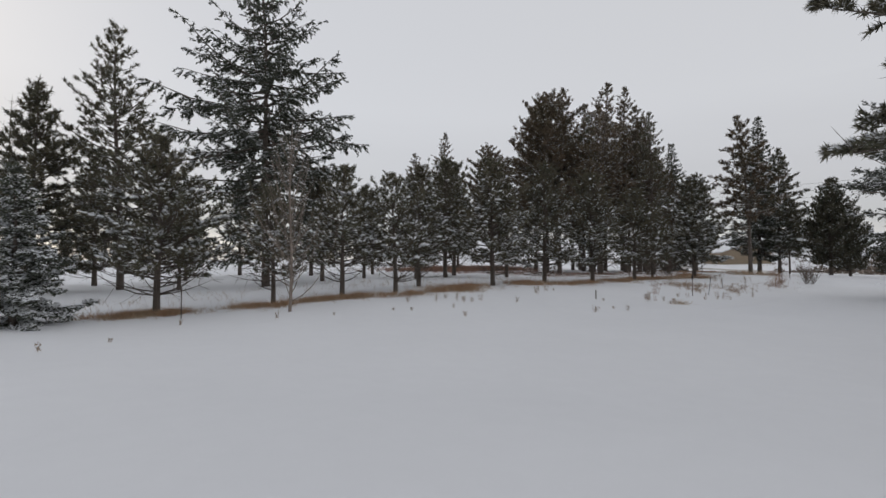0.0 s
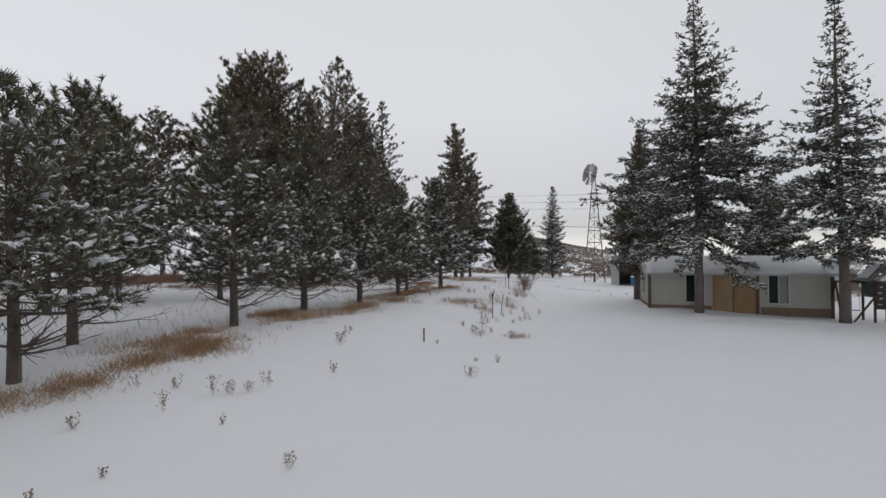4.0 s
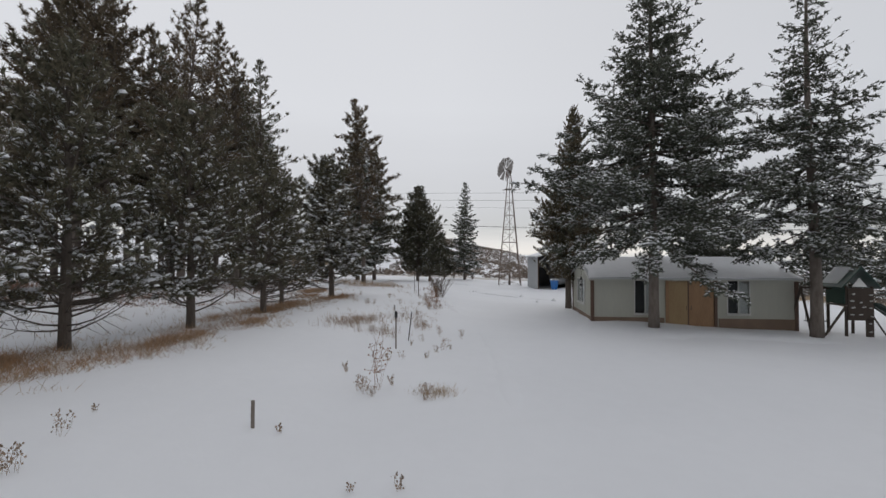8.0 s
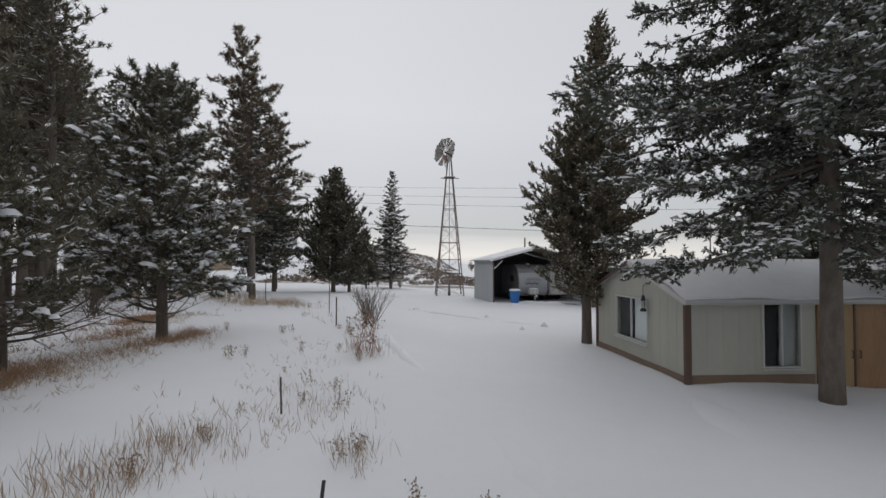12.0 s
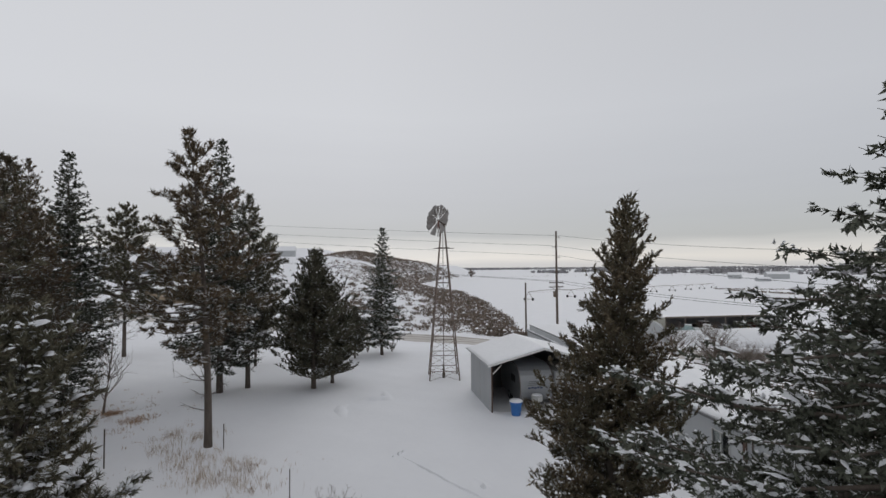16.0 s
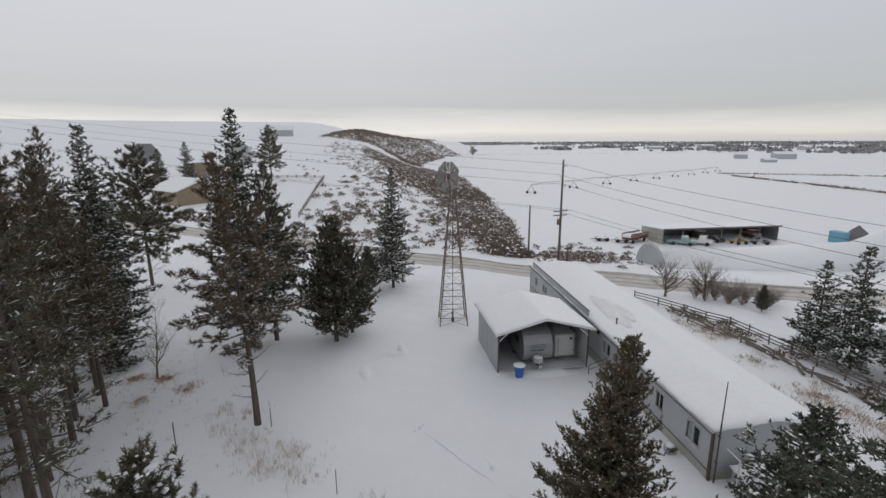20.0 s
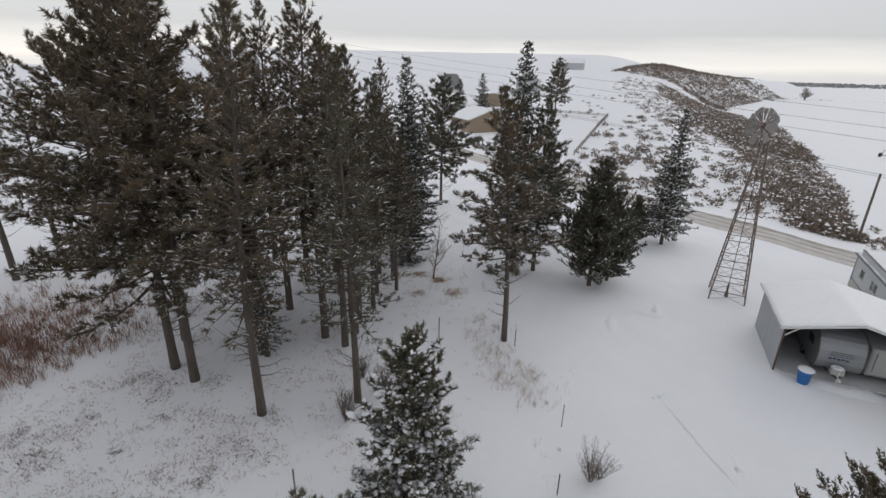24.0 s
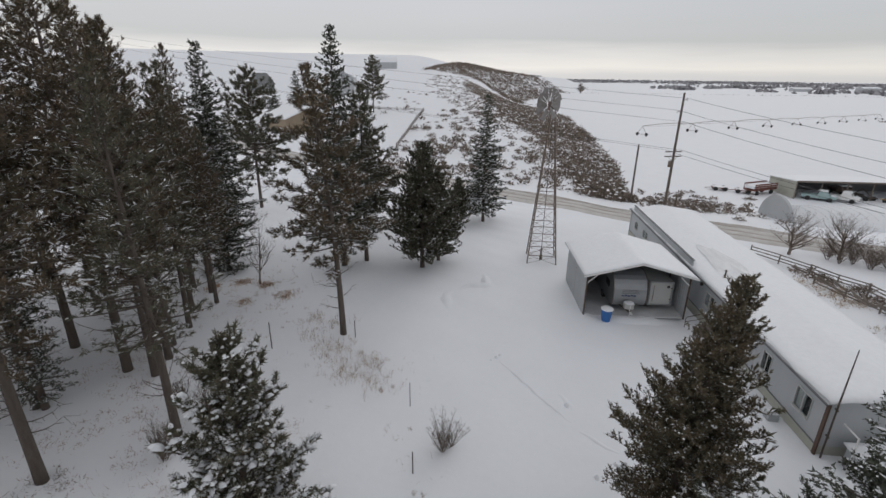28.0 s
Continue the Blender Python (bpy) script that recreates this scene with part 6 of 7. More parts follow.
vehicle("flat_trailer", 120.7, -33.6, 70, 2.6, M_RED, "low rusty flat trailer in the snow", "flat")
vehicle("flat_trailer", 122.7, -30.2, 80, 2.6, M_RED, "low rusty flat trailer in the snow", "flat")

quonset = thing("arched_storage_shed", 97.2, -26.2, gz(97.2, -27) - 0.15, "long white arched storage shed under snow", "shed", rz=7)
vault = [(3.8, -2.0)] + [(-0.9 + 4.7 * math.cos(math.pi * i / 18), 2.05 * math.sin(math.pi * i / 18)) for i in range(19)] + [(-5.6, -2.0)]
arch = [(3.55 * math.cos(math.pi * i / 18), 3.5 * math.sin(math.pi * i / 18)) for i in range(19)]
part("roof", Geo().extrude(vault, "y", -42.0, -0.4), M_SNOW, quonset, "white snow-covered vault", True)
part("end_wall", Geo().extrude(arch, "y", -0.4, 0.0), M_GREYWALL, quonset, "pale grey arched end wall")
for k in range(9):
    part("rib", Geo().tube([(-0.9 + 4.72 * math.cos(math.pi * i / 18), -1.6 - 1.3 * k, 2.06 * math.sin(math.pi * i / 18)) for i in range(4, 15)], 0.016, 5), M_GREYWALL, quonset)
box_ = thing("blue_container", 117.0, -76.6, gz(117.0, -76.6) - 0.1, "pale blue tarp-covered container on the plain", "container", rz=10)
part("body", Geo().box((0, 0, 1.2), (3.0, 1.9, 2.2)), M_CYAN, box_)
part("lid", Geo().box((0, 0, 2.33), (3.05, 1.95, 0.06)), M_CYAN, box_)


def heap_mesh(w, d, h, seed):
    """An uneven mound with a blunt top."""
    rg, g, n, m = random.Random(seed), Geo(), 18, 7
    vs, fs = [], []
    for i in range(m + 1):
        f = i / m
        for k in range(n):
            a = math.tau * k / n
            r = (1 - f**1.3) * (1 + 0.10 * math.sin(3 * a + seed) + rg.uniform(-0.04, 0.04)) + 0.02
            vs.append((r * w / 2 * math.cos(a), r * d / 2 * math.sin(a), h * f * (1 + rg.uniform(-0.03, 0.03))))
    for i in range(m):
        fs += [(i * n + k, i * n + (k + 1) % n, (i + 1) * n + (k + 1) % n, (i + 1) * n + k) for k in range(n)]
    return g.add(vs, fs + [tuple(range(m * n, (m + 1) * n))])


for k, (x, y, w, d, h, m, lab) in enumerate(((117.0, -80.6, 6.0, 6.5, 3.8, M_DARKWALL, "dark tarp-covered heap dusted with snow"), (110.5, -82.0, 12.0, 16.0, 5.0, M_SNOW, "large snow-covered heap on the plain"))):
    heap = thing("covered_heap", x, y, gz(x, y) - 0.3, lab, "heap")
    part("cover", heap_mesh(w, d, h, k + 3), m, heap, "", True)

# centre-pivot irrigation line
pivot = thing("irrigation_pivot", 219, -37.3, gz(219, -37.3), "long wheeled irrigation line across the snowy field", "irrigation line")
PV0, PV1 = Vector((219, -37.3, 0)), Vector((415, -245, 0))
spots = [PV0.lerp(PV1, k / 8) for k in range(9)]
sd2 = (PV1 - PV0).normalized().cross(Vector((0, 0, 1)))
z00 = gz(219, -37.3)
for a, b in zip(spots, spots[1:]):
    za, zb = gz(a.x, a.y) - z00, gz(b.x, b.y) - z00
    pts = [Vector((a.x - 219 + (b.x - a.x) * i / 8, a.y + 37.3 + (b.y - a.y) * i / 8, za + (zb - za) * i / 8 + 3.6 + 0.45 * math.sin(math.pi * i / 8))) for i in range(9)]
    part("pipe", Geo().tube(pts, 0.11, 5), M_GALV, pivot)
    part("truss_rod", Geo().tube([p - Vector((0, 0, 0.9 * math.sin(math.pi * i / 8))) for i, p in enumerate(pts)], 0.05, 4), M_GALV, pivot)
for s_ in spots:
    c = Vector((s_.x - 219, s_.y + 37.3, gz(s_.x, s_.y) - z00))
    tw = part("tower", Geo().bar(c + sd2 * 1.9 + Vector((0, 0, 0.6)), c + Vector((0, 0, 3.6)), 0.12).bar(c - sd2 * 1.9 + Vector((0, 0, 0.6)), c + Vector((0, 0, 3.6)), 0.12).bar(c - sd2 * 1.9 + Vector((0, 0, 0.6)), c + sd2 * 1.9 + Vector((0, 0, 0.6)), 0.14), M_GALV, pivot)
    for sgn in (-1, 1):
        part("wheel", Geo().tube([c + sd2 * sgn * 1.9 + Vector((0.15, 0.1, 0.6)), c + sd2 * sgn * 1.9 + Vector((-0.15, -0.1, 0.6))], 0.62, 10), M_BLACK, tw)

# ---- bare trees and shrubs ----
def bare_tree_mesh(seed, height, spread_, limbs=9, levels=3, upright=0.8, r0=0.05, split=4, stems=1):
    """Branching bare wood: rods in rising forks."""
    rng = np.random.default_rng(seed)
    wood = {"trunk": [], "branches": []}

    def put(a, b, ra, rb, to="branches"):
        wood[to].append(rods(np.array(a), np.array(b), np.array(ra), np.array(rb), 7 if to == "trunk" and stems == 1 else 3))
    seg = []
    for s in range(stems):
        base = np.array([rng.normal(0, 0.06 * (stems > 1)), rng.normal(0, 0.06 * (stems > 1)), -0.1])
        d = np.array([rng.normal(0, 0.05 + 0.35 * (stems > 1)), rng.normal(0, 0.05 + 0.35 * (stems > 1)), 1.0])
        n = 7
        p = base
        for i in range(n):
            q = p + (d + rng.normal(0, 0.06, 3)) * height / n / (1 + 0.15 * (stems > 1))
            put([p], [q], [r0 * (1 - i / n) + 0.006], [r0 * (1 - (i + 1) / n) + 0.005], "trunk")
            if i >= 1:
                seg.append((p, q, r0 * (1 - i / n) + 0.005, 1 - i / n))
            p = q
    for lev in range(levels):
        nxt = []
        for p, q, r, f in seg:
            for _ in range(limbs if lev == 0 else split):
                s = rng.random()
                o = p + (q - p) * s
                az = rng.uniform(0, 6.28)
                d = unit(np.array([math.cos(az), math.sin(az), upright + rng.normal(0, 0.25)]) + 0.5 * lev * unit(q - p))
                ln = spread_ * (0.35 + 0.65 * f) * (0.52**lev) * rng.uniform(0.5, 1.15)
                m = o + d * ln * 0.5 + rng.normal(0, 0.03, 3)
                e = m + unit(d + np.array([0, 0, 0.25])) * ln * 0.5
                rr = max(0.0035, r * 0.45)
                put([o, m], [m, e], [rr, rr * 0.75], [rr * 0.75, rr * 0.4])
                nxt.append((m, e, rr * 0.7, f))
        seg = nxt
        limbs = split
    return [joined(n, wood[n], M_TWIG) for n in wood]


def joined(name, pieces, mat):
    """One mesh from a list of (vertices, quads)."""
    k = np.cumsum([0] + [len(v) for v, _ in pieces])
    return bulk(name, np.concatenate([v for v, _ in pieces]), np.concatenate([q + a for (_, q), a in zip(pieces, k)]), mat)


def upswept_sapling(seed, height, limbs, reach):
    """A slim young tree whose many limbs arch out low and sweep up to near upright."""
    rg = np.random.default_rng(seed)
    z = np.linspace(-0.1, height, 12)
    axis = np.column_stack([0.05 * np.sin(z * 1.1), 0.04 * np.sin(z * 0.9 + 1), z])
    rad = 0.052 * (1 - np.clip(z, 0, height) / height) ** 0.8 + 0.007
    trunk = [rods(axis[:-1], axis[1:], rad[:-1], rad[1:], 8)]
    twigs = []
    for i in range(limbs):
        f = 0.05 + 0.80 * (i / limbs) ** 0.85
        az, ln = i * 2.4 + rg.normal(0, 0.3), reach * (1.05 - 0.80 * f) * rg.uniform(0.65, 1.15)
        e0, e1 = rg.uniform(0.35, 0.75) + 0.35 * f, rg.uniform(1.15, 1.45)
        p = np.array([np.interp(f * height, z, axis[:, k]) for k in range(3)])
        n, r = 7, 0.017 * (1.1 - 0.7 * f)
        for j in range(n):
            e, a = e0 + (e1 - e0) * (j / (n - 1)) ** 0.7, az + rg.normal(0, 0.07)
            q = p + np.array([math.cos(a) * math.cos(e), math.sin(a) * math.cos(e), math.sin(e)]) * ln / n
            w = r * (1 - 0.86 * j / n), r * (1 - 0.86 * (j + 1) / n)
            twigs.append(rods(p[None], q[None], np.array([w[0] + 0.002]), np.array([w[1] + 0.002]), 4))
            if 0 < j < n - 1 and rg.random() < 0.75:
                b, t = a + rg.choice([-1, 1]) * rg.uniform(0.4, 0.9), ln * rg.uniform(0.14, 0.34)
                m = q + np.array([math.cos(b) * math.cos(e), math.sin(b) * math.cos(e), math.sin(e)]) * t * 0.5
                tip = m + np.array([0.5 * math.cos(b) * math.cos(e), 0.5 * math.sin(b) * math.cos(e), 1.0]) * t * 0.5
                twigs.append(rods(np.array([q, m]), np.array([m, tip]), np.array([0.0055, 0.0045]), np.array([0.0045, 0.0025]), 3))
            p = q
    return [joined("trunk", trunk, M_SAPLING), joined("branches", twigs, M_SAPLING)]


def bare(name, x, y, meshes, label, turn=0.0, size=1.0, cat="tree", group=""):
    ob = new(name)
    ob.matrix_world = pose(x, y, gz(x, y), 0, 0, turn) @ Matrix.Scale(size, 4)
    for n, me in zip(("trunk", "branchwork") if cat == "tree" else ("stemwork", "twigwork"), meshes):
        part(n, me, None, ob)["kind"] = "" if n == "trunk" else "stuff"
    return tagged(ob, label, cat, group)


bare("bare_sapling", 4.04, 15.12, upswept_sapling(1, 6.9, 62, 3.2), "slim bare deciduous sapling with upright twigs")
bare("bare_sapling", 59.0, 30.1, bare_tree_mesh(2, 5.6, 2.0, limbs=8, levels=3, upright=0.9, r0=0.07, split=3), "bare young tree beside the grove")
bare("bare_sapling", -7.6, 41.0, bare_tree_mesh(3, 13.0, 1.6, limbs=7, levels=2, upright=0.2, r0=0.12, split=3), "dead bare conifer with thin stubby limbs")
FRUIT = bare_tree_mesh(4, 2.6, 2.4, limbs=7, levels=3, upright=0.7, r0=0.13, split=4)
SHRUB = bare_tree_mesh(5, 1.2, 0.5, limbs=2, levels=2, upright=1.4, r0=0.009, split=3, stems=14)
BIGSHRUB = bare_tree_mesh(6, 2.5, 1.2, limbs=4, levels=2, upright=0.8, r0=0.026, split=3, stems=7)
LOWSHRUB = bare_tree_mesh(16, 1.9, 1.3, limbs=4, levels=2, upright=0.6, r0=0.022, split=3, stems=7)
bare("fruit_tree", 79.0, -19.1, FRUIT, "gnarled bare fruit tree beside the rail fence", size=1.35)
bare("fruit_tree", 78.4, -23.6, FRUIT, "gnarled bare fruit tree beside the rail fence", 120, 1.4)
bare("fruit_tree", 111, 27, FRUIT, "small bare tree beside the road", 200, 1.0)
for i, (x, y, s) in enumerate(((77.2, -24.2, 0.95), (76.4, -25.4, 1.0), (77.8, -26.2, 1.1), (76.0, -27.2, 1.05), (75.2, -26.2, 0.9), (78.2, -22.4, 0.85), (77.0, -22.8, 0.8), (74.6, -28.4, 1.0), (76.4, -29.0, 0.95), (78.6, -24.9, 1.2), (77.5, -27.9, 0.9), (75.6, -24.8, 1.1), (79.3, -23.2, 0.8), (75.4, -29.9, 1.1))):
    bare("thicket_shrub", x, y, (BIGSHRUB, LOWSHRUB, BIGSHRUB)[i % 3], "dense bare shrub in the thicket behind the fence", i * 61, s, "shrub", "thicket beyond the fence")
OPEN_SHRUB = bare_tree_mesh(15, 1.75, 0.55, limbs=3, levels=2, upright=1.5, r0=0.011, split=3, stems=11)
bare("bare_shrub", 43.95, 13.15, OPEN_SHRUB, "bare many-stemmed shrub in the open snow", 0, 1.05, "shrub")
bare("bare_shrub", 44.25, 12.85, OPEN_SHRUB, "bare many-stemmed shrub in the open snow", 100, 0.9, "shrub")
for i, (x, y, s) in enumerate(((84.6, 12.8, 1.1), (83.6, 15.6, 0.8), (41.0, 25.0, 1.6), (43.6, 24.4, 1.7), (44.4, 26.4, 1.3), (88.5, 14.0, 0.9))):
    bare("bare_shrub", x, y, SHRUB, "bare twiggy shrub in the snow", 50 * i, s, "shrub", "bare shrubs")
plant("juniper_tree", 72.8, -26.6, CEDAR, "small dark juniper in the thicket", "juniper", size=0.27)


# ---- grass, weeds and sage ----
def tufts(name, xy, count, h, lean, width, mat, label, cat, seed, jitter=0.12):
    """Upright blades in tufts about the points; one object."""
    rng = np.random.default_rng(seed)
    xy = np.repeat(np.asarray(xy, float), count, 0)
    xy = xy + rng.normal(0, jitter, xy.shape)
    p = np.column_stack([xy, ground_z(xy[:, 0], xy[:, 1]) + drifts(xy[:, 0], xy[:, 1]) - 0.03])
    d = np.column_stack([rng.normal(0, lean, (len(p), 2)), np.ones(len(p))])
    v, q = kites(p, d, rng.uniform(h[0], h[1], len(p)), np.full(len(p), width * 1.2), rng)
    return tagged(new(name, bulk(name, v, q, mat)), label, cat, kind="stuff")


rng = np.random.default_rng(7)


def band(points, n, wide, rng):
    """Random points along a polyline, within a width, in uneven patches."""
    pts = np.array(points, float)
    t = rng.random(n) * (len(pts) - 1)
    i = np.minimum(t.astype(int), len(pts) - 2)
    c = pts[i] + (pts[i + 1] - pts[i]) * (t - i)[:, None] + rng.normal(0, wide, (n, 2))
    keep = np.sin(c[:, 0] * 1.05 + 0.7 * np.sin(c[:, 1])) + np.sin(c[:, 0] * 0.37 + 1.1) + rng.normal(0, 0.4, n) > -0.2
    return c[keep]


# rust-brown patches under the pine row: x, y and their half lengths
PATCHES = ((-1.6, 19.3, 0.6, 0.3), (-0.6, 18.8, 0.5, 0.3), (0.5, 18.4, 0.5, 0.3), (2.7, 18.0, 0.4, 0.3), (3.4, 17.5, 0.5, 0.3), (4.2, 16.9, 0.4, 0.3), (5.9, 17.2, 0.6, 0.25), (7.4, 17.1, 0.5, 0.25), (8.6, 16.7, 0.6, 0.3), (10.1, 16.7, 0.6, 0.3), (11.6, 17.1, 0.6, 0.3), (13.2, 17.0, 0.7, 0.4), (13.4, 18.3, 0.9, 0.7), (15.0, 18.8, 0.8, 0.6),
           (18.6, 18.2, 1.0, 0.5), (20.6, 17.7, 1.1, 0.45), (19.6, 19.4, 1.0, 0.5), (22.6, 17.7, 1.0, 0.4), (24.2, 18.3, 1.2, 0.6), (26.4, 17.4, 1.0, 0.45), (27.6, 19.3, 1.4, 0.5),
           (30.2, 18.7, 1.4, 0.5), (32.6, 18.8, 1.2, 0.5), (35.4, 18.3, 1.1, 0.5), (37.2, 17.9, 0.9, 0.5), (38.2, 20.2, 1.2, 0.5), (41.5, 21.2, 1.0, 0.5))


def patched(n, wide, rng):
    """Random points about the patches, most of them near the middle of each."""
    heavy = np.array([(0.35, 1.0, 0.6, 1.4, 0.25)[i * 3 % 5] for i in range(len(PATCHES))])
    k = rng.choice(len(PATCHES), n, p=heavy / heavy.sum())
    c = np.array(PATCHES)[k]
    return c[:, :2] + rng.normal(0, wide, (n, 2)) * c[:, 2:]


tufts("dry_grass", patched(1300, 0.62, rng), 22, (0.12, 0.40), 0.8, 0.008, M_GRASS, "rust-brown dry grass under the pine row", "grass", 11)
tufts("pale_dry_grass", patched(1500, 1.35, rng), 14, (0.08, 0.34), 0.85, 0.007, M_STRAW, "pale dry grass round the rust-brown patches", "grass", 12)
tufts("sparse_weeds", rng.uniform((-3, 19.5), (42, 27), (520, 2)), 4, (0.12, 0.45), 0.4, 0.008, M_WEED, "scattered dry stalks behind the pine row", "weeds", 34)
NORTH = rng.normal((35.5, 47.5), (4.6, 3.6), (1500, 2))
tufts("tall_brown_grass", NORTH[NORTH[:, 1] > 41.5], 10, (0.35, 0.9), 0.3, 0.024, M_REDGRASS, "tall red-brown grass patch in the clearing", "grass", 13)
tufts("dry_grass", rng.normal((56, 29), (4, 2.5), (170, 2)), 7, (0.12, 0.3), 0.5, 0.014, M_GRASS, "sparse dry grass at the grove edge", "grass", 14)
STRAW = band(((71, -16.8), (66.5, -17.4), (60, -17.4), (55, -17.3), (51, -18), (45, -18.5)), 520, 1.1, rng)
tufts("pale_straw", STRAW, 14, (0.18, 0.5), 0.55, 0.022, M_STRAW, "pale dry straw between the home and the fence", "grass", 15, 0.2)
tufts("sparse_weeds", np.concatenate([rng.normal((28.4, 14.6), (0.75, 0.35), (95, 2)), rng.normal((29.6, 14.1), (0.5, 0.25), (40, 2))]), 7, (0.14, 0.42), 0.32, 0.007, M_WEED, "patch of pale dry weeds beside the lane", "weeds", 32)
tufts("sparse_weeds", np.concatenate([rng.normal((27.2, 13.1), (0.45, 0.4), (40, 2)), rng.normal((29.8, 11.9), (0.3, 0.25), (26, 2)), rng.normal((31.6, 12.9), (0.6, 0.5), (40, 2))]), 6, (0.12, 0.40), 0.4, 0.007, M_WEED, "patch of pale dry weeds beside the lane", "weeds", 33)
SP = rng.uniform((29, 20.5), (48, 43), (75, 2))
SP = SP[rng.integers(0, 75, 1300)] + rng.normal(0, 0.65, (1300, 2))
tufts("sparse_weeds", SP, 7, (0.08, 0.30), 0.9, 0.015, M_REDGRASS, "thin brown weed tips poking out of the snow in patches", "weeds", 16)
SP = rng.uniform((31, 24.5), (40, 38), (46, 2))
SP = SP[rng.integers(0, 46, 700)] + rng.normal(0, 0.42, (700, 2))
tufts("weed_litter", SP, 9, (0.08, 0.26), 1.3, 0.017, M_TWIG, "dark broken weed stalks lying in patches on the snow", "weeds", 36, 0.10)
tufts("sparse_weeds", rng.uniform((28, 20.0), (50, 44), (190, 2)), 4, (0.08, 0.26), 0.8, 0.012, M_WEED, "thin weed tips poking out of the snow", "weeds", 35)
PINE_FOOT = np.array(((48.0, 19.2), (49.6, 18.3), (47.5, 17.3), (52.2, 22.6), (50.6, 21.1), (53.7, 21.9), (54.1, 23.6), (49.0, 19.6), (51.2, 20.2)))
tufts("sparse_weeds", PINE_FOOT[rng.integers(0, len(PINE_FOOT), 230)] + rng.normal(0, 0.5, (230, 2)), 6, (0.22, 0.62), 0.28, 0.010, M_STRAW, "pale upright dry weeds round the foot of the lane pine", "weeds", 37)
RUST = np.array(((55.9, 29.7), (59.2, 31.7), (57.3, 27.3), (57.7, 33.2), (58.9, 29.6)))
tufts("orange_grass", RUST[rng.integers(0, len(RUST), 170)] + rng.normal(0, 0.38, (170, 2)), 16, (0.12, 0.38), 0.8, 0.012, M_GRASS, "rusty grass patches round the bare young tree", "grass", 38)
LANE = band(((28, 13.2), (29, 13.6), (31, 14.2), (36, 13.6), (41, 13.8), (46, 15), (51, 17.5)), 230, 0.9, rng)
tufts("orange_grass", rng.normal((37.1, 12.5), (0.32, 0.24), (22, 2)), 6, (0.30, 0.90), 0.26, 0.008, M_REDWEED, "tall orange-brown dry grass clump beside the lane", "grass", 41)
tufts("sparse_weeds", LANE, 5, (0.08, 0.26), 0.5, 0.009, M_WEED, "dry weeds along the lane edge", "weeds", 17)
tufts("sparse_weeds", band(((43.5, 15.6), (46.3, 16.2), (47.5, 17.5), (49.6, 18.0), (49.4, 20.7), (51.9, 22.5), (54, 24)), 190, 0.55, rng), 6, (0.14, 0.46), 0.4, 0.011, M_WEED, "dry weeds along the lane edge", "weeds", 18)


def weed_mesh(seed, h, n, heads, spray=0.26, stem=0.0036):
    """A dry branching weed: thin stems with small seed heads."""
    rg = np.random.default_rng(seed)
    a, b, hp = [], [], []
    for _ in range(n):
        p = np.array([rg.normal(0, 0.07), rg.normal(0, 0.05), -0.05])
        d = unit(np.array([rg.normal(0, spray), rg.normal(0, spray), 1.0]))
        for s in range(4):
            q = p + (d + rg.normal(0, 0.16, 3)) * h / 4 * rg.uniform(0.7, 1.1)
            a.append(p), b.append(q)
            if s > 0:
                for _k in range(3):
                    e = p + (q - p) * rg.random() + unit(rg.normal(0, 0.6, 3) + np.array([0, 0, 0.9])) * h * rg.uniform(0.10, 0.24)
                    a.append(q), b.append(e), hp.append(e)
            p = q
        hp.append(p)
    a, b, hp = np.array(a), np.array(b), np.array(hp)
    v1, q1 = rods(a, b, np.full(len(a), stem), np.full(len(a), stem * 0.65))
    hp = hp[rg.random(len(hp)) < heads]
    v2, q2 = blades(hp - np.array([0, 0, 0.015]), rg.normal(0, 0.3, hp.shape) + np.array([0, 0, 1.0]), np.full(len(hp), 0.055), np.full(len(hp), 0.040), rg)
    return bulk("stems", np.concatenate([v1, v2]), np.concatenate([q1, q2 + len(v1)]), M_REDWEED if h > 1 else M_WEED)


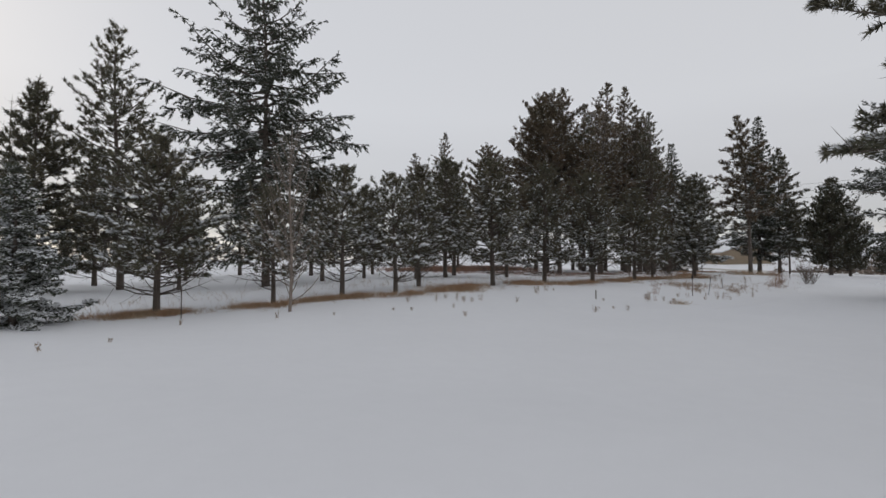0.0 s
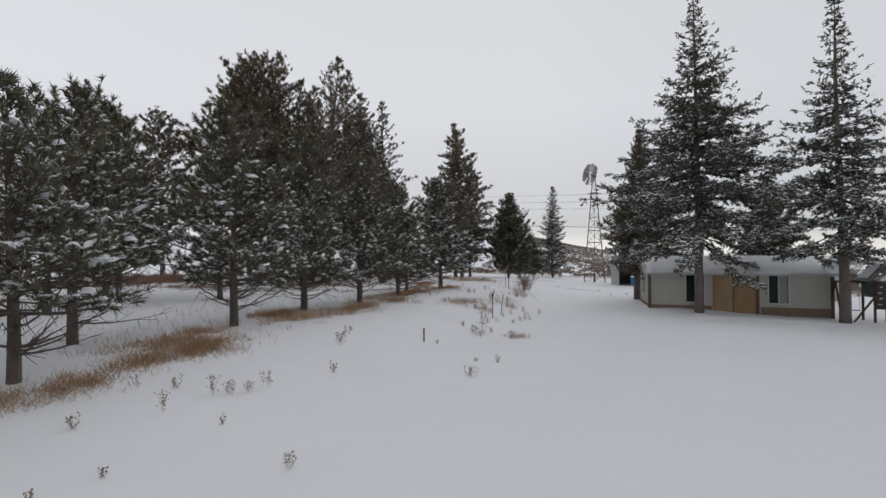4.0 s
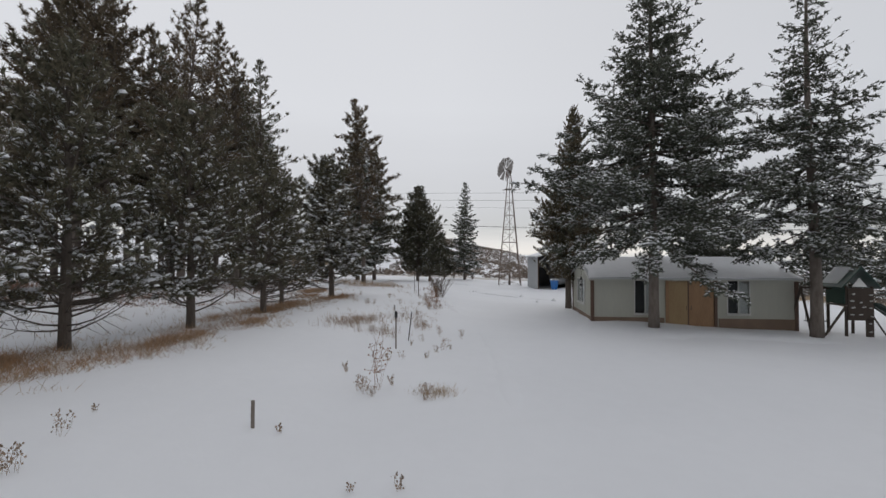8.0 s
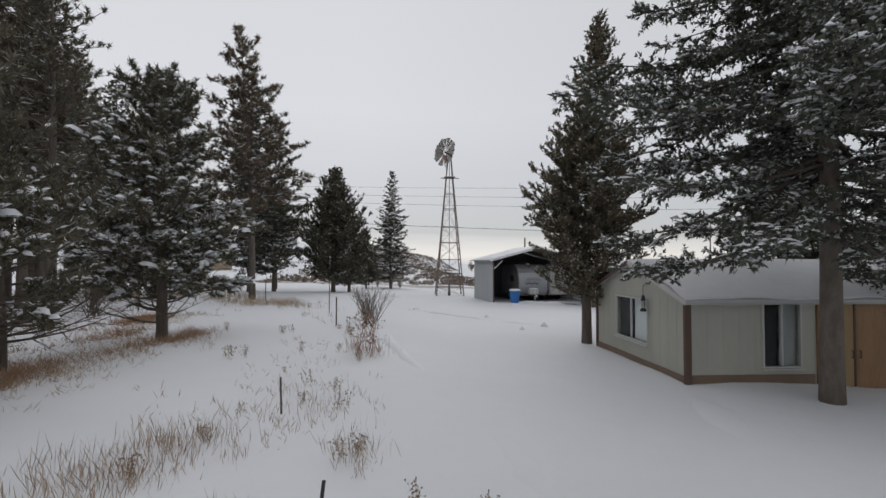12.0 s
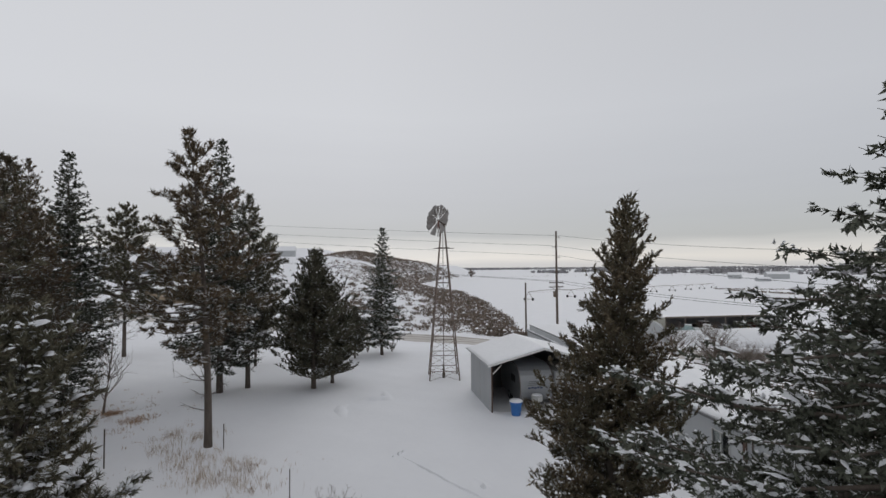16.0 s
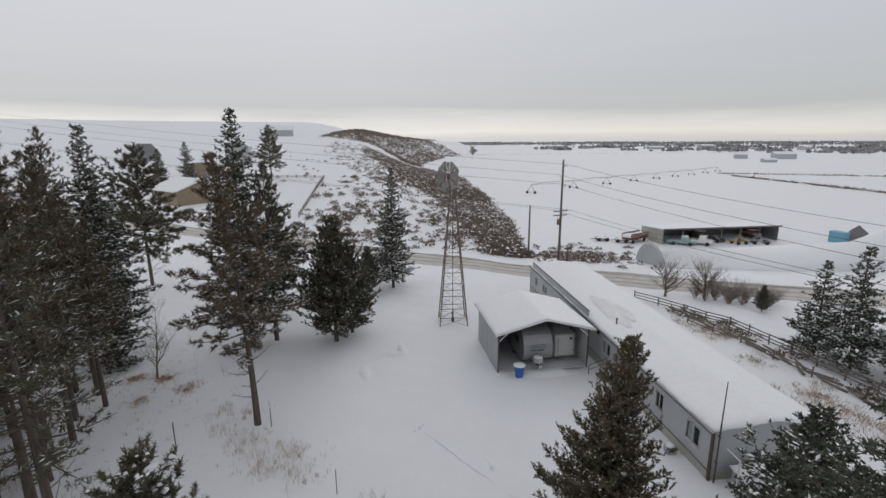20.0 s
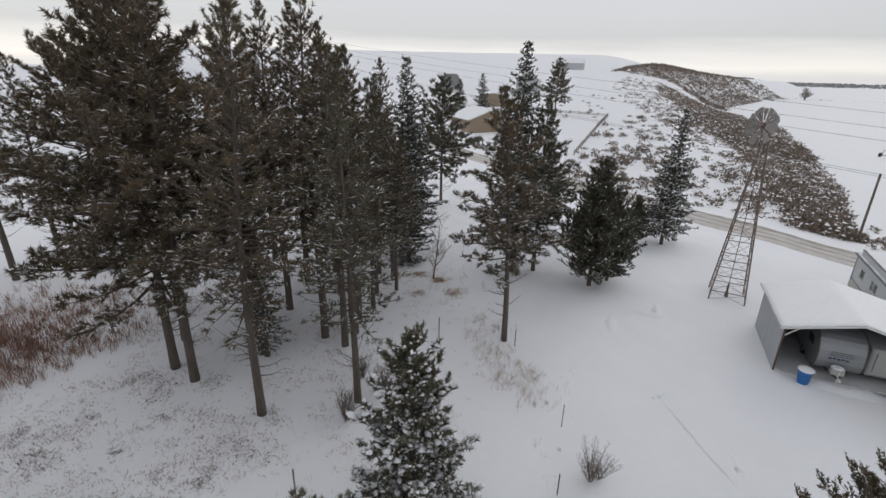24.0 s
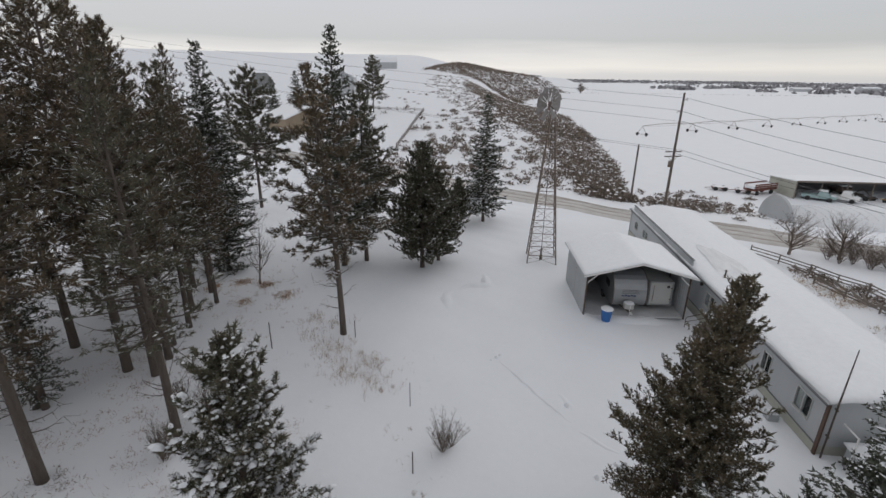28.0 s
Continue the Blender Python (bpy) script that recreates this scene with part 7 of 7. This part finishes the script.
tufts("pale_grass_tuft", rng.normal((20.9, 10.3), (0.16, 0.16), (26, 2)), 9, (0.15, 0.36), 0.5, 0.007, M_STRAW, "pale tuft of dry grass in the open snow", "grass", 19)
WEEDS = [weed_mesh(70 + i, h, n, 0.5, w, st) for i, (h, n, w, st) in enumerate(((1.15, 6, 0.10, 0.0048), (0.55, 6, 0.26, 0.0036), (0.38, 5, 0.26, 0.0036), (0.26, 4, 0.26, 0.0036), (0.5, 9, 0.34, 0.0036)))]
PUT = ((20.9, 11.56, 0), (20.45, 11.72, 4), (20.6, 11.9, 1), (20.3, 11.5, 4), (21.2, 11.3, 2), (20.75, 10.5, 4), (20.4, 10.4, 2), (15.66, 14.5, 4), (16.7, 14.9, 1), (11.1, 14.2, 4), (11.4, 14.0, 4), (10.9, 14.4, 1), (11.85, 13.9, 1), (10.45, 15.7, 1), (10.9, 15.2, 2), (9.9, 14.5, 1),
       (15.1, 10.55, 1), (15.2, 10.7, 2), (16.75, 10.25, 2), (16.6, 10.8, 3), (9.27, 11.6, 4), (8.8, 14.9, 2), (8.1, 13.4, 3), (10.0, 13.35, 2), (13.4, 13.4, 2), (18.0, 12.4, 3), (17.6, 15.2, 3), (22.0, 12.6, 2), (-2.6, 12.4, 2), (-1.2, 13.0, 3), (5.2, 13.8, 3), (3.4, 14.3, 2), (0.6, 15.4, 2), (7.4, 13.6, 3),
       (27.4, 12.9, 4), (27.0, 13.3, 4), (26.9, 13.7, 2), (26.85, 12.45, 2), (28.4, 14.3, 4), (29.7, 14.0, 4), (30.8, 13.95, 1), (29.75, 11.9, 4), (29.5, 12.1, 1), (26.9, 11.5, 1), (28.4, 11.1, 1), (28.2, 10.3, 1), (26.05, 11.75, 2), (25.8, 10.7, 1), (25.5, 10.9, 2), (26.1, 10.5, 2), (24.0, 11.6, 1), (23.6, 11.9, 2), (24.6, 11.0, 2), (32.0, 13.2, 4), (31.8, 12.5, 1), (32.9, 12.7, 4),
       (37.1, 12.4, 0), (37.3, 12.7, 0), (36.8, 12.3, 0), (36.7, 12.7, 4), (37.5, 12.2, 4), (39.7, 13.3, 4), (40.1, 13.5, 1), (41.2, 13.9, 4), (41.0, 13.5, 1), (38.9, 15.4, 4), (39.4, 15.2, 1), (35.0, 15.7, 4), (35.3, 15.4, 1), (36.0, 12.6, 4), (37.2, 13.3, 4), (36.2, 14.2, 1), (38.4, 17.0, 1), (44.8, 14.8, 1), (47.1, 16.9, 4), (47.6, 16.4, 4), (48.7, 18.8, 4), (49.2, 17.6, 1), (53.0, 21.8, 4), (50.5, 19.0, 4), (34.1, 14.1, 2), (33.2, 13.3, 1))
for i, (x, y, k) in enumerate(PUT):
    ob = new("dry_weed", WEEDS[k])
    ob.matrix_world = pose(x, y, gz(x, y), 0, 0, 47 * i) @ Matrix.Scale((0.95 if k == 0 else 0.45) + 0.3 * ((i * 37) % 10) / 10, 4)
    tagged(ob, "dry brown weed stalks standing out of the snow", "weed", "dry weeds in the snow")


def shrubs(name, pts, size, mat, label, seed, per=9, snow=True):
    """Low rounded shrubs as clumps of blades with snow in them; one object."""
    rg = np.random.default_rng(seed)
    n = len(pts)
    rep = np.repeat(np.arange(n), per * 3)
    s = size[rep]
    off = rg.normal(0, 0.32, (len(rep), 2)) * s[:, None]
    x, y = pts[rep, 0] + off[:, 0], pts[rep, 1] + off[:, 1]
    high = rg.random(len(rep)) * np.exp(-2.2 * (off**2).sum(1) / s**2)
    p = np.column_stack([x, y, ground_z(x, y) - 0.08 + 0.55 * s * high])
    d = np.column_stack([off * 1.2 / s[:, None] + rg.normal(0, 0.6, off.shape), rg.uniform(0.35, 1.1, len(rep))])
    v, q = kites(p, d, s * rg.uniform(0.30, 0.62, len(rep)), s * rg.uniform(0.10, 0.22, len(rep)), rg)
    tagged(new(name, bulk(name, v, q, mat)), label, "shrub", kind="stuff")
    if snow:
        pick = rg.random(len(rep)) < 0.025
        ps = p[pick] + unit(d[pick]) * (s[pick] * 0.4)[:, None]
        k = pick.sum()
        v, q = lumps(ps, rg.normal(0, 1, (k, 3)) * np.array([1, 1, 0.1]), s[pick] * 0.5, s[pick] * 0.35, s[pick] * 0.14)
        tagged(new("shrub_snow", bulk("shrub_snow", v, q, M_TREESNOW)), "snow caught on low brush", "snow", kind="stuff")


def on_bluff(n, x0, x1, lo, hi, rg):
    x = x0 + (x1 - x0) * rg.random(n) ** 1.3
    w = 8 + 0.24 * np.clip(x - 100, 0, 250)
    up = lo + (hi - lo) * rg.random(n)
    y = bluff_foot(x) + w * up
    patch = np.sin(x * 0.33 + 1.7 * np.sin(y * 0.41)) + np.sin(y * 0.52 + 1.3 * np.sin(x * 0.27))
    keep = (beyond_road(x, y) > 8) & (rg.random(n) < np.where(up < 0.85, 0.86, 0.20) + 0.10 * patch)
    return np.column_stack([x, y])[keep]


b1 = on_bluff(4200, 100, 230, 0.0, 1.25, rng)
shrubs("sagebrush", b1, rng.uniform(0.5, 1.5, len(b1)) ** 1.2, M_SAGE, "grey-brown sagebrush over the near bluff", 21, 5)
b2 = on_bluff(6800, 190, 460, -0.02, 1.25, rng)
shrubs("sagebrush", b2, rng.uniform(0.8, 2.1, len(b2)), M_SAGE, "grey-brown sagebrush over the long bluff", 22, 4)
b3 = np.column_stack([rng.uniform(480, 880, 8600), rng.uniform(-94, 100, 8600)])
b3 = b3[(b3[:, 1] > bluff_foot(b3[:, 0]) + 2) & (np.abs(b3[:, 0] - 680) < 185 + 14 * np.sin(b3[:, 1] * 0.11))]
shrubs("sagebrush", b3, rng.uniform(1.9, 4.0, len(b3)), M_SAGE, "dark sagebrush over the far hill", 23, 3, False)
b4 = np.column_stack([rng.uniform(104, 150, 260), rng.uniform(-6, 38, 260)])
b4 = b4[beyond_road(b4[:, 0], b4[:, 1]) > 6]
shrubs("sagebrush", b4, rng.uniform(0.6, 1.4, len(b4)), M_SAGE, "scattered sagebrush between the road and the bluff", 24, 12)
b5 = band(((112, 40), (118, 22), (126, 30), (150, 22), (180, 30), (230, 38)), 420, 5.0, rng)[::2]
shrubs("rusty_brush", b5, rng.uniform(0.8, 2.0, len(b5)), M_SAGE, "grey-brown brush above the road", 25, 12)
b6 = band(((102, -10), (98, -16), (95, -20), (104, -14), (112, -18), (108, -26)), 420, 3.6, rng)
b6 = b6[beyond_road(b6[:, 0], b6[:, 1]) > 5]
shrubs("rusty_brush", b6, rng.uniform(0.4, 1.1, len(b6)), M_SAGE, "brush and debris beside the road", 26, 12)
b7 = np.column_stack([rng.uniform(150, 330, 260), rng.uniform(50, 120, 260)])
shrubs("rusty_brush", b7[::3], rng.uniform(0.8, 1.8, len(b7[::3])), M_BRUSH, "sparse brush on the snowy bench", 27, 8, False)
FENCEBRUSH = band(((77, -15.5), (70, -19.2), (62, -20.6), (54, -21.4), (44, -22)), 170, 0.8, rng)
shrubs("rusty_brush", FENCEBRUSH, rng.uniform(0.3, 0.8, len(FENCEBRUSH)), M_SAGE, "weeds and brush along the rail fence", 28, 9)

def snow_ridge(points, wide, high, seed):
    """A low soft ridge of snow along a line."""
    rg = random.Random(seed)
    pts = [Vector((x, y, 0)) for x, y in points]
    line = []
    for a, b in zip(pts, pts[1:]):
        n = max(2, int((b - a).length / 0.35))
        line += [a.lerp(b, i / n) + Vector((rg.uniform(-0.05, 0.05), rg.uniform(-0.05, 0.05), 0)) for i in range(n)]
    g, prof = Geo(), ((-1.0, -0.03), (-0.55, 0.45), (-0.1, 1.0), (0.35, 0.75), (1.0, -0.03))
    vs, fs = [], []
    for i, p in enumerate(line):
        d = (line[min(i + 1, len(line) - 1)] - line[max(i - 1, 0)]).normalized()
        nrm_ = Vector((-d.y, d.x, 0))
        f = min(1.0, i / 4, (len(line) - 1 - i) / 4) * rg.uniform(0.6, 1.15)
        for u, h in prof:
            q = p + nrm_ * u * wide * (0.6 + 0.4 * f)
            vs.append((q.x, q.y, gz(q.x, q.y) + (h * high * f if h > 0 else -0.03)))
    m = len(prof)
    for i in range(len(line) - 1):
        fs += [(i * m + j, i * m + j + 1, (i + 1) * m + j + 1, (i + 1) * m + j) for j in range(m - 1)]
    return solid("snow_ridge", g.add(vs, fs), M_GROUND, "low ridge of loose snow along an old track", "snow ridge", group="snow ridges", smooth=True)


for k, (pts, w, h) in enumerate((
        (((52.2, 10.9), (50.6, 9.6), (48.8, 8.3), (46.9, 6.7)), 0.13, 0.08), (((46.6, 6.6), (45.6, 5.4), (45.2, 4.6)), 0.22, 0.13), (((35.8, 10.9), (37.4, 11.4), (39.5, 11.9), (42.0, 12.2)), 0.28, 0.12),
        (((61.5, 14.4), (62.6, 13.6), (63.2, 12.2), (66.0, 12.6)), 0.5, 0.22), (((58.0, 14.8), (60.2, 15.2), (61.4, 14.6)), 0.6, 0.20), (((49.5, 7.4), (48.4, 6.8), (47.6, 6.9)), 0.3, 0.08),
        (((30.5, 5.6), (32.0, 5.2), (33.5, 5.0)), 0.5, 0.10), (((29.5, 3.6), (30.8, 1.2), (31.0, -1.5), (31.2, -5.0)), 0.7, 0.12), (((58.9, 3.6), (59.2, 1.2), (59.6, -0.6), (59.8, -2.2)), 0.75, 0.22), (((20, 8.6), (26, 9.0), (31, 9.8)), 0.35, 0.04))):
    snow_ridge(pts, w, h, 300 + k)

# loose clods of snow along the old track
CLODS = ((44.45, 5.09, 0.5), (43.73, 6.27, 0.4), (48.5, 7.1, 0.45), (52.4, 11.0, 0.4), (52.7, 10.8, 0.3), (52.1, 11.3, 0.25))
for k, (x, y, w) in enumerate(CLODS):
    lump = heap_mesh(w, w * 0.7, w * 0.45, 40 + k)
    solid("snow_clod", Geo().add([(x + a, y + b, gz(x, y) - 0.03 + c) for a, b, c in lump.v], lump.f), M_GROUND, "small clod of loose snow", "snow clod", group="snow clods", smooth=True)

# logs and boards heaped along the fence
for i in range(26):
    t = i / 25
    x, y = 74.0 - 22 * t, -17.2 - 3.4 * math.sin(1.4 * t) + 0.5 * math.sin(i * 2.3)
    z, a = gz(x, y), radians(i * 53 % 60 - 30 + 10)
    dx, dy, ln = math.cos(a), math.sin(a), 1.3 + 0.9 * ((i * 29) % 7) / 7
    solid("old_log", Geo().tube([(x - dx * ln / 2, y - dy * ln / 2, z + 0.10), (x + 0.03, y, z + 0.16), (x + dx * ln / 2, y + dy * ln / 2, z + 0.12 + 0.12 * (i % 3))], [0.11, 0.10, 0.08], 7), M_WOODGREY, "weathered old log half buried in snow", "log", group="old logs by the fence", smooth=True)

# far woods, farms and field lines on the plain
fw = []
for k in range(430):
    near = k % 5 == 0
    dist = rng.uniform(1100, 2100) if near else rng.uniform(2300, 4000)
    ang = rng.uniform(-0.80, -0.25) if near else rng.uniform(-0.95, 0.02)
    fw.append((26 + dist * math.cos(ang), 11 + dist * math.sin(ang)))
fw = np.array(fw)
rep = np.repeat(np.arange(len(fw)), 14)
pos = fw[rep] + rng.normal(0, 1, (len(rep), 2)) * np.where(np.arange(len(fw)) % 5 == 0, 16, 60)[rep][:, None] * np.array([0.35, 1.0])
P = np.column_stack([pos, ground_z(pos[:, 0], pos[:, 1]) - 0.5])
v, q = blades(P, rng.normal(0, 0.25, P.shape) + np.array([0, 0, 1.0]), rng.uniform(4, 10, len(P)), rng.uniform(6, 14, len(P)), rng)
tagged(new("hazed_far_woods", bulk("hazed_far_woods", v, q, M_FARTREE)), "lines of far bare woods on the plain, paled by painted haze", "woods", kind="stuff")
for x0, y0, x1, y1, n in ((384, -225, 341, -322, 240), (341, -322, 250, -520, 240), (351, -215, 215, -188, 260), (215, -188, 120, -160, 160), (900, -80, 960, -900, 260)):
    t = rng.random(n)
    pos = np.column_stack([x0 + (x1 - x0) * t, y0 + (y1 - y0) * t]) + rng.normal(0, 1.2, (n, 2))
    shrubs("field_edge_brush", pos, rng.uniform(0.8, 2.0, n), M_SAGE, "thin dark brush along a field edge", n, 4, False)
for i, (x, y, w, d, e, r) in enumerate(((675, -447, 16, 12, 6, 9), (650, -490, 26, 14, 7, 10), (567, -406, 14, 9, 3.5, 5), (1250, -620, 40, 16, 6, 9), (1500, -430, 50, 18, 6, 9), (1400, -850, 60, 20, 7, 10), (1100, -900, 50, 18, 7, 10))):
    gabled("far_farm_building", x, y, w, d, e, r, M_GREYWALL, M_SNOW, "pale far farm building on the plain", rz=60 + 11 * i, cat="barn")
bare("far_bare_tree", 880, -96, bare_tree_mesh(9, 16, 9, limbs=8, levels=3, upright=0.5, r0=1.2, split=5), "lone dark bare tree at the end of the far hill")
